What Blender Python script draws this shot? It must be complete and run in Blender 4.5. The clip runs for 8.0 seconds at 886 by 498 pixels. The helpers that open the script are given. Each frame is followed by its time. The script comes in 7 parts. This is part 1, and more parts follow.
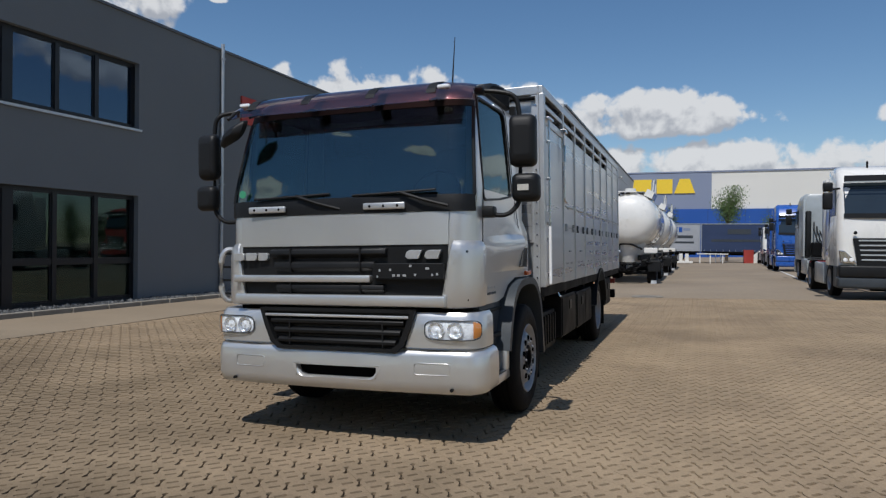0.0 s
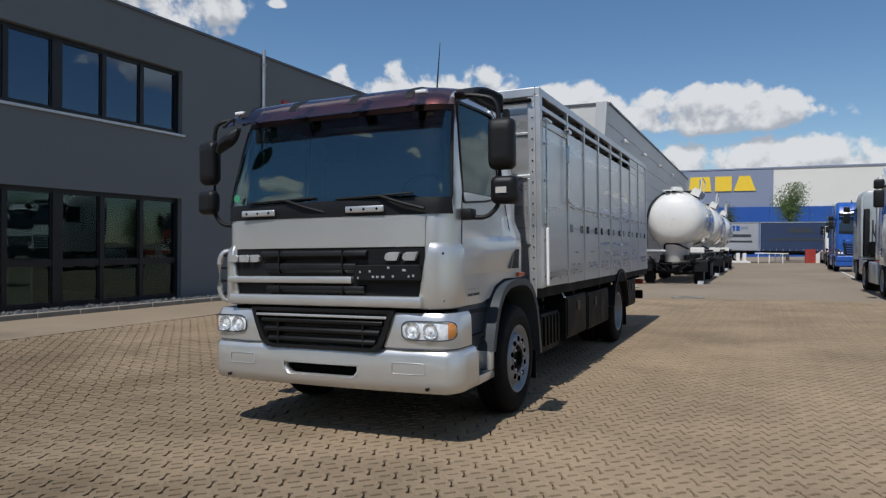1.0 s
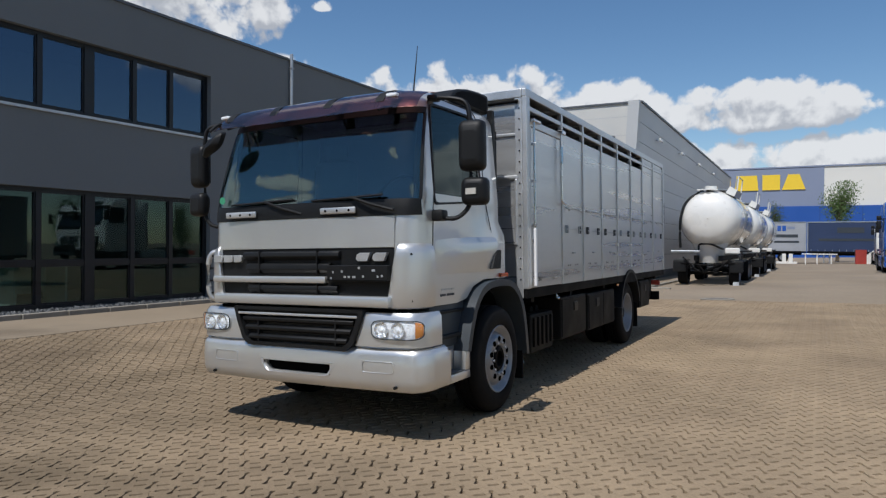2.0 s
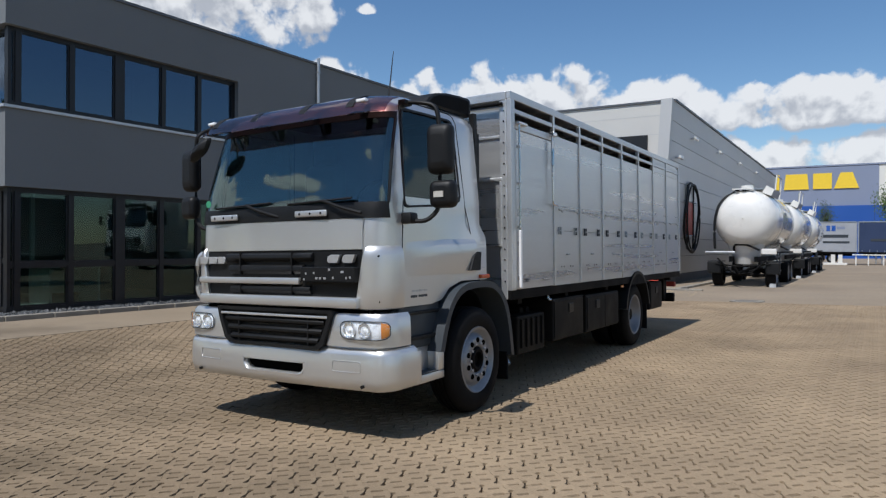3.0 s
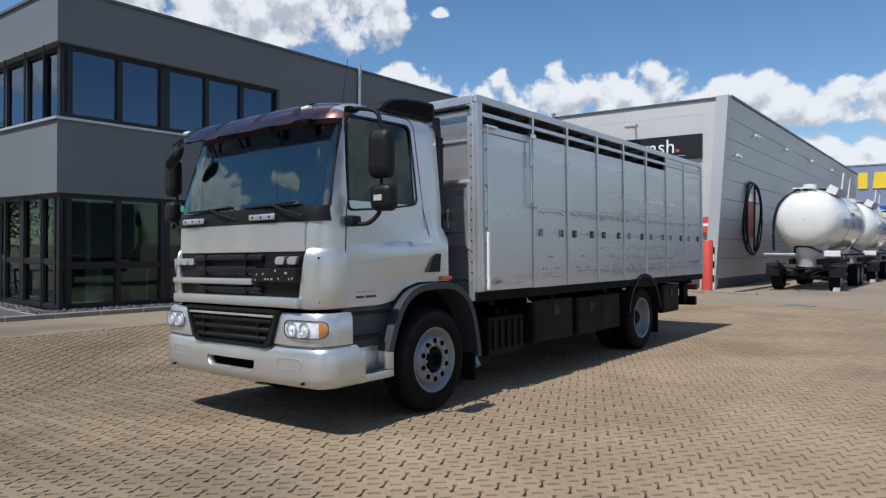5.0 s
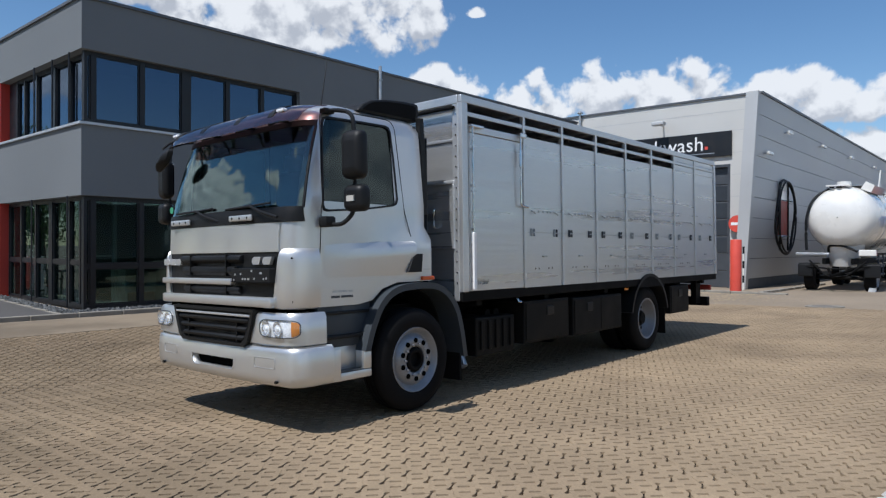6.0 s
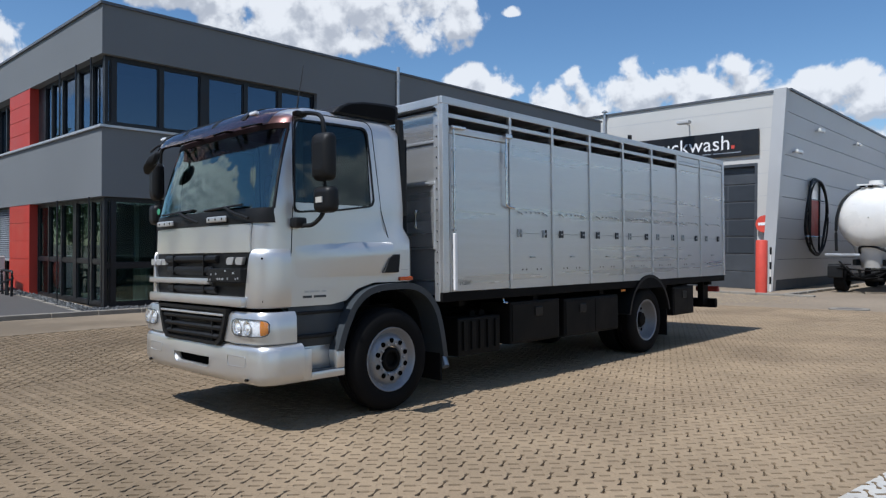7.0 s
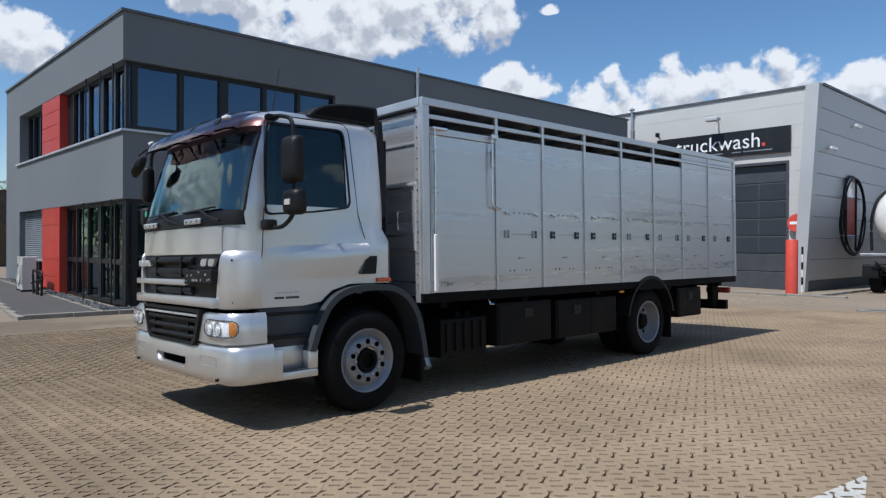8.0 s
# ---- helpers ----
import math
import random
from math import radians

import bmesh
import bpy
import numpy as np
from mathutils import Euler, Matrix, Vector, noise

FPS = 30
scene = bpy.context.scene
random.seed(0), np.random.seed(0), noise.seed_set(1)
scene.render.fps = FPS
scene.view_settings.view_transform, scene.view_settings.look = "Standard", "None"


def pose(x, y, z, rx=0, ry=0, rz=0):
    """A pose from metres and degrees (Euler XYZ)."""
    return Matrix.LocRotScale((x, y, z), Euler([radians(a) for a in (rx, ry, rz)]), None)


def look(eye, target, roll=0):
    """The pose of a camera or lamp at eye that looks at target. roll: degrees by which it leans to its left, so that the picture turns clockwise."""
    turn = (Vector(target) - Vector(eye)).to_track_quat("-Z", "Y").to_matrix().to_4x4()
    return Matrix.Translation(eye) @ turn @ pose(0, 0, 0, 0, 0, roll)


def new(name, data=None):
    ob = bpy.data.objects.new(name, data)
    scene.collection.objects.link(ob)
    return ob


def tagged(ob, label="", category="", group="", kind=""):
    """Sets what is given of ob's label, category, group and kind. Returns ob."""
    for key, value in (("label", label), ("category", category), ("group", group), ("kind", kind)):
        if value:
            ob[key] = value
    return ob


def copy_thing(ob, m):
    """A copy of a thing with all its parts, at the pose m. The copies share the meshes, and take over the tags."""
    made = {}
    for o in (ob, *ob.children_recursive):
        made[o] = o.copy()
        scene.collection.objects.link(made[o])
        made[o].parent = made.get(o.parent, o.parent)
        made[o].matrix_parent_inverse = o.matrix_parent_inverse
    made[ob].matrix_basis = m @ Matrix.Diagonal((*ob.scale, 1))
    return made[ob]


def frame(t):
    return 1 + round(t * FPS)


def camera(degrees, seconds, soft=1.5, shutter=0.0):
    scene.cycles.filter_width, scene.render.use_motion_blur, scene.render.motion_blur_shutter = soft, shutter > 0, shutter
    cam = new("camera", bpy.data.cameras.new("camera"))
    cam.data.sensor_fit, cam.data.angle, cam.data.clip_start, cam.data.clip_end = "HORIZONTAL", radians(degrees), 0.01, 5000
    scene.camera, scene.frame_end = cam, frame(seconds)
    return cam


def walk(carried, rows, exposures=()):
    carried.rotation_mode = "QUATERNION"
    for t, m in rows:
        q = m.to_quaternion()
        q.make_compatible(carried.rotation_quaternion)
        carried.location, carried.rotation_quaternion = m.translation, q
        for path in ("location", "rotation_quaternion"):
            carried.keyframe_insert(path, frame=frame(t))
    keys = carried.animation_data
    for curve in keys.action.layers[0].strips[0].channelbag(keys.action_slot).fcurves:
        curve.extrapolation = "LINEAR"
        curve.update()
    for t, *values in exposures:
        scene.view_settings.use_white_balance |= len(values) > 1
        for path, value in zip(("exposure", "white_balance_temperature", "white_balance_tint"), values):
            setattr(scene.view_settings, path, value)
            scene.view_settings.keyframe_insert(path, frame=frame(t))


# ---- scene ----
cam = camera(65.9, 8.0, soft=1.3)
PATH = [
    (0, (-0.213, 1.422, 1.575), (-0.902, 3.3, 1.566), 0.6),
    (0.5, (0.056, 1.488, 1.585), (-0.701, 3.339, 1.574), 0.6),
    (1, (0.402, 1.56, 1.602), (-0.436, 3.376, 1.59), 0.5),
    (1.5, (0.684, 1.654, 1.603), (-0.211, 3.442, 1.592), 0.5),
    (3, (1.561, 1.999, 1.631), (0.5, 3.695, 1.619), 0.5),
    (3.5, (1.814, 2.126, 1.613), (0.709, 3.793, 1.606), 0.5),
    (4, (2.032, 2.26, 1.627), (0.89, 3.902, 1.617), 0.5),
    (4.5, (2.318, 2.406, 1.64), (1.126, 4.013, 1.63), 0.5),
    (6, (3.006, 2.906, 1.644), (1.688, 4.409, 1.636), 0.3),
    (6.5, (3.267, 3.107, 1.664), (1.902, 4.569, 1.653), 0.3),
    (7, (3.465, 3.278, 1.657), (2.072, 4.713, 1.648), 0.4),
    (7.5, (3.655, 3.493, 1.659), (2.226, 4.892, 1.651), 0.2),
    (8, (3.89, 3.735, 1.675), (2.42, 5.091, 1.665), 0.3),
]
walk(cam, [(t, look(eye, target, roll)) for t, eye, target, roll in PATH],
     exposures=((0, -0.25, 6350, 10), (1.5, -0.15, 6350, 10), (3.0, 0.0, 6250, 10), (4.5, 0.08, 6200, 10), (8, 0.08, 6050, 10)))

# ---- world and sun ----
SUN_EL = radians(59.8)
world = bpy.data.worlds.new("world")
scene.world = world
world.use_nodes = True
wn, wl = world.node_tree.nodes, world.node_tree.links
wn.clear()


def wnode(kind, **props):
    n = wn.new(kind)
    for k, v in props.items():
        n.inputs[k.replace("_", " ")].default_value = v
    return n


sky = wn.new("ShaderNodeTexSky")
sky.sky_type = "NISHITA"
sky.sun_disc = False
sky.sun_elevation, sky.sun_rotation = SUN_EL, math.pi
sky.altitude, sky.air_density, sky.dust_density, sky.ozone_density = 100, 1.0, 0.2, 1.5
coord = wn.new("ShaderNodeTexCoord")
sep = wn.new("ShaderNodeSeparateXYZ")
wl.new(coord.outputs["Generated"], sep.inputs[0])


def wmath(op, a, b=None, clamp=False):
    n = wn.new("ShaderNodeMath")
    n.operation, n.use_clamp = op, clamp
    for i, v in enumerate((a, b)):
        if v is None:
            continue
        if isinstance(v, (int, float)):
            n.inputs[i].default_value = v
        else:
            wl.new(v, n.inputs[i])
    return n.outputs[0]


# heaped clouds with flat bases: bearing of the middle, height of the base, half width and height of the heap, in degrees
HEAPS = (
    (-41, 11.9, 4.0, 2.8), (-34, 9.4, 4.2, 5.0), (-25, 9.0, 8.0, 6.0), (-15, 9.2, 7.0, 4.2), (-3.5, 8.9, 9.5, 3.9),
    (-12, 5.2, 10.0, 3.5), (3, 4.8, 8.0, 3.8), (12, 4.6, 9.0, 3.5), (15, 8.9, 3.5, 1.8), (26, 8.0, 10.0, 6.0),
    (-53, 15.3, 10.5, 7.5), (-44, 17.0, 4.0, 5.0), (-66, 17.6, 3.5, 5.0), (-38.6, 18.4, 1.0, 1.1), (-82, 12.0, 6.0, 6.0),
    (-110, 11.0, 17.0, 11.0), (-132, 21.0, 7.0, 4.0), (-163, 35.0, 6.5, 3.2), (-142, 37.5, 2.5, 1.0), (172, 18.0, 14.0, 8.0), (140, 22.0, 15.0, 9.0),
    # out of view: heaps added to whiten the light from the sky
    (45, 12.0, 12.0, 8.0), (95, 10.0, 20.0, 9.0), (70, 34.0, 18.0, 10.0), (-70, 46.0, 24.0, 12.0), (10, 52.0, 30.0, 13.0), (120, 56.0, 30.0, 14.0))
bearing = wmath("MULTIPLY", wmath("ARCTAN2", sep.outputs[0], sep.outputs[1]), 57.2958)
height = wmath("MULTIPLY", wmath("ARCSINE", sep.outputs[2]), 57.2958)


def cloud(lift):
    """How thick the cloud is, a few degrees higher up."""
    v = wn.new("ShaderNodeVectorMath")
    v.operation = "ADD"
    v.inputs[1].default_value = (3.1, 1.3, 0.4 + lift / 57.3)
    wl.new(coord.outputs["Generated"], v.inputs[0])
    broad = wnode("ShaderNodeTexNoise", Scale=8.0, Detail=2.0, Roughness=0.5)
    small = wnode("ShaderNodeTexNoise", Scale=21.0, Detail=8.0, Roughness=0.58, Distortion=0.3)
    puff = wnode("ShaderNodeTexVoronoi", Scale=24.0, Detail=3.0, Roughness=0.55)
    puff.feature = "SMOOTH_F1"
    puff.inputs["Smoothness"].default_value = 0.7
    for t in (broad, small, puff):
        wl.new(v.outputs[0], t.inputs["Vector"])
    rise = wmath("ADD", height, lift)
    form = None
    for az, el, wide, tall in HEAPS:
        da = wmath("POWER", wmath("DIVIDE", wmath("SUBTRACT", bearing, float(az)), float(wide)), 2.0)
        de = wmath("SUBTRACT", rise, el + 0.25 * tall)
        de = wmath("MAXIMUM", wmath("DIVIDE", de, 0.75 * tall), wmath("DIVIDE", de, -0.32 * tall))
        one = wmath("SUBTRACT", 1.0, wmath("ADD", da, wmath("POWER", de, 2.0)))
        form = one if form is None else wmath("MAXIMUM", form, one)
    form = wmath("MINIMUM", wmath("MAXIMUM", form, -1.0), 0.75)
    fluff = wmath("ADD", wmath("MULTIPLY", wmath("SUBTRACT", broad.outputs[0], 0.5), 1.5), wmath("MULTIPLY", wmath("SUBTRACT", small.outputs[0], 0.5), 2.0))
    fluff = wmath("ADD", fluff, wmath("MULTIPLY", wmath("SUBTRACT", 0.36, puff.outputs["Distance"]), 0.75))
    return wmath("ADD", wmath("ADD", form, fluff), 0.46)


dens = cloud(0.0)
ramp = wn.new("ShaderNodeMapRange")
ramp.interpolation_type = "SMOOTHSTEP"
ramp.inputs[1].default_value, ramp.inputs[2].default_value = 0.02, 0.42
wl.new(dens, ramp.inputs[0])
# tops are bright, what has more cloud over it is grey
shade = wn.new("ShaderNodeMapRange")
shade.interpolation_type = "SMOOTHSTEP"
shade.inputs[1].default_value, shade.inputs[2].default_value = 0.38, -0.42
wl.new(wmath("SUBTRACT", dens, cloud(1.1)), shade.inputs[0])
tone = wn.new("ShaderNodeMix")
tone.data_type = "RGBA"
tone.inputs[6].default_value, tone.inputs[7].default_value = (7.6, 7.65, 7.7, 1), (4.3, 4.5, 4.9, 1)
wl.new(shade.outputs[0], tone.inputs[0])
cover = wn.new("ShaderNodeMix")
cover.data_type = "RGBA"
wl.new(wmath("MULTIPLY", ramp.outputs[0], 0.95), cover.inputs[0])
vivid = wnode("ShaderNodeHueSaturation", Saturation=1.18)
wl.new(sky.outputs[0], vivid.inputs["Color"])
wl.new(vivid.outputs[0], cover.inputs[6])
wl.new(tone.outputs[2], cover.inputs[7])
bg = wnode("ShaderNodeBackground", Strength=0.108)
wout = wn.new("ShaderNodeOutputWorld")
wl.new(cover.outputs[2], bg.inputs[0])
wl.new(bg.outputs[0], wout.inputs[0])

sun = new("sun", bpy.data.lights.new("sun", "SUN"))
sun.data.energy, sun.data.angle, sun.data.color = 4.4, radians(0.53), (1.0, 0.965, 0.92)
sun.matrix_world = look((-0.03, -0.58, 1.0), (0, 0, 0))


# ---- materials ----
def surf(name, color, rough=0.5, metal=0.0, var=0.15, scale=3.0, fine=40.0, bump=0.0, bscale=80.0, coat=0.0, island=0.0, rvar=0.1, stretch=(1, 1, 1), dirt=None, dirt_amount=0.0, dirt_scale=1.2, spec=0.5, world=False, patches=()):
    """A painted, stone or metal surface with broad stains, fine grain, uneven gloss and relief."""
    m = bpy.data.materials.new(name)
    m.use_nodes = True
    n, l = m.node_tree.nodes, m.node_tree.links
    p = n["Principled BSDF"]
    p.inputs["Roughness"].default_value, p.inputs["Metallic"].default_value = rough, metal
    p.inputs["Coat Weight"].default_value, p.inputs["Coat Roughness"].default_value = coat, 0.06
    p.inputs["Specular IOR Level"].default_value = spec
    tc = n.new("ShaderNodeTexCoord")
    mp = n.new("ShaderNodeMapping")
    mp.inputs["Scale"].default_value = stretch
    where = n.new("ShaderNodeNewGeometry").outputs["Position"] if world else tc.outputs["Object"]
    l.new(where, mp.inputs[0])

    def noise_tex(s, detail=4.0):
        t = n.new("ShaderNodeTexNoise")
        t.inputs["Scale"].default_value, t.inputs["Detail"].default_value = s, detail
        l.new(mp.outputs[0], t.inputs["Vector"])
        return t.outputs[0]

    def ranged(src, a, b, lo=0.3, hi=0.7):
        r = n.new("ShaderNodeMapRange")
        r.inputs[1].default_value, r.inputs[2].default_value = lo, hi
        r.inputs[3].default_value, r.inputs[4].default_value = a, b
        l.new(src, r.inputs[0])
        return r.outputs[0]

    def mul(a, b):
        t = n.new("ShaderNodeMath")
        t.operation = "MULTIPLY"
        l.new(a, t.inputs[0])
        l.new(b, t.inputs[1])
        return t.outputs[0]

    broad, grain = noise_tex(scale), noise_tex(fine, 6.0)
    gain = mul(ranged(broad, 1 - var, 1 + var), ranged(grain, 1 - var * 0.7, 1 + var * 0.7))
    if island:
        g = n.new("ShaderNodeNewGeometry")
        gain = mul(gain, ranged(g.outputs["Random Per Island"], 1 - island, 1 + island, 0, 1))
        o = n.new("ShaderNodeObjectInfo")
        gain = mul(gain, ranged(o.outputs["Random"], 1 - island, 1 + island, 0, 1))
    hue = n.new("ShaderNodeMix")
    hue.data_type = "RGBA"
    hue.inputs[6].default_value = (*color, 1)
    d = dirt if dirt else tuple(c * 0.5 for c in color)
    hue.inputs[7].default_value = (*d, 1)
    if dirt_amount:
        l.new(ranged(noise_tex(dirt_scale, 8.0), 0.0, dirt_amount, 0.45, 0.75), hue.inputs[0])
    else:
        hue.inputs[0].default_value = 0.0
    for cx, cy, rx, ry, amount in patches:
        # a darker elliptical stretch of the yard with a ragged edge
        off = n.new("ShaderNodeMapping")
        off.vector_type = "TEXTURE"
        off.inputs["Location"].default_value, off.inputs["Scale"].default_value = (cx, cy, 0), (rx, ry, 50)
        l.new(where, off.inputs[0])
        far = n.new("ShaderNodeVectorMath")
        far.operation = "LENGTH"
        l.new(off.outputs[0], far.inputs[0])
        ragged = n.new("ShaderNodeMath")
        ragged.operation = "ADD"
        l.new(far.outputs["Value"], ragged.inputs[0])
        l.new(ranged(noise_tex(0.9, 7.0), -0.45, 0.45), ragged.inputs[1])
        gain = mul(gain, ranged(ragged.outputs[0], 1 - amount, 1.0, 0.45, 1.15))
    tint = n.new("ShaderNodeVectorMath")
    tint.operation = "SCALE"
    l.new(hue.outputs[2], tint.inputs[0])
    l.new(gain, tint.inputs["Scale"])
    l.new(tint.outputs[0], p.inputs["Base Color"])
    l.new(ranged(broad, max(0.0, rough - rvar), min(1.0, rough + rvar)), p.inputs["Roughness"])
    if bump:
        bp = n.new("ShaderNodeBump")
        bp.inputs["Strength"].default_value, bp.inputs["Distance"].default_value = 1.0, bump
        l.new(noise_tex(bscale, 5.0), bp.inputs["Height"])
        l.new(bp.outputs[0], p.inputs["Normal"])
    return m


def pane(name, tint=(0.6, 0.68, 0.66), ior=1.5, body=None, body_amount=0.0, shine=(0.95, 0.97, 1.0), ripple=True):
    """Window glass: clear through, mirror-like by Fresnel."""
    m = bpy.data.materials.new(name)
    m.use_nodes = True
    n, l = m.node_tree.nodes, m.node_tree.links
    n.clear()
    out, mix = n.new("ShaderNodeOutputMaterial"), n.new("ShaderNodeMixShader")
    clear, gloss, fr = n.new("ShaderNodeBsdfTransparent"), n.new("ShaderNodeBsdfGlossy"), n.new("ShaderNodeLayerWeight")
    clear.inputs[0].default_value = (*tint, 1)
    gloss.inputs["Roughness"].default_value = 0.0
    gloss.inputs[0].default_value = (*shine, 1)
    # gloss grows towards the edge of the view, from what the index gives head-on
    head_on = ((ior - 1) / (ior + 1)) ** 2
    fr.inputs["Blend"].default_value = 0.5
    steep, glance = n.new("ShaderNodeMath"), n.new("ShaderNodeMath")
    steep.operation, glance.operation = "POWER", "MULTIPLY_ADD"
    steep.inputs[1].default_value = 5.0
    glance.inputs[1].default_value, glance.inputs[2].default_value = 1 - head_on, head_on
    l.new(fr.outputs["Facing"], steep.inputs[0])
    l.new(steep.outputs[0], glance.inputs[0])
    tc, wob, bp = n.new("ShaderNodeTexCoord"), n.new("ShaderNodeTexNoise"), n.new("ShaderNodeBump")
    wob.inputs["Scale"].default_value = 0.9
    bp.inputs["Strength"].default_value, bp.inputs["Distance"].default_value = 0.5, 0.004
    l.new(tc.outputs["Object"], wob.inputs["Vector"])
    l.new(wob.outputs[0], bp.inputs["Height"])
    if ripple:
        l.new(bp.outputs[0], gloss.inputs["Normal"])
    l.new(glance.outputs[0], mix.inputs[0])
    l.new(clear.outputs[0], mix.inputs[1])
    l.new(gloss.outputs[0], mix.inputs[2])
    last = mix.outputs[0]
    if body:
        # smoky plastic that also scatters light
        lit, thru, both, milky = n.new("ShaderNodeBsdfDiffuse"), n.new("ShaderNodeBsdfTranslucent"), n.new("ShaderNodeMixShader"), n.new("ShaderNodeMixShader")
        lit.inputs[0].default_value = thru.inputs[0].default_value = (*body, 1)
        both.inputs[0].default_value = 0.5
        l.new(lit.outputs[0], both.inputs[1])
        l.new(thru.outputs[0], both.inputs[2])
        milky.inputs[0].default_value = body_amount
        l.new(clear.outputs[0], milky.inputs[1])
        l.new(both.outputs[0], milky.inputs[2])
        l.new(milky.outputs[0], mix.inputs[1])
    l.new(last, out.inputs[0])
    return m


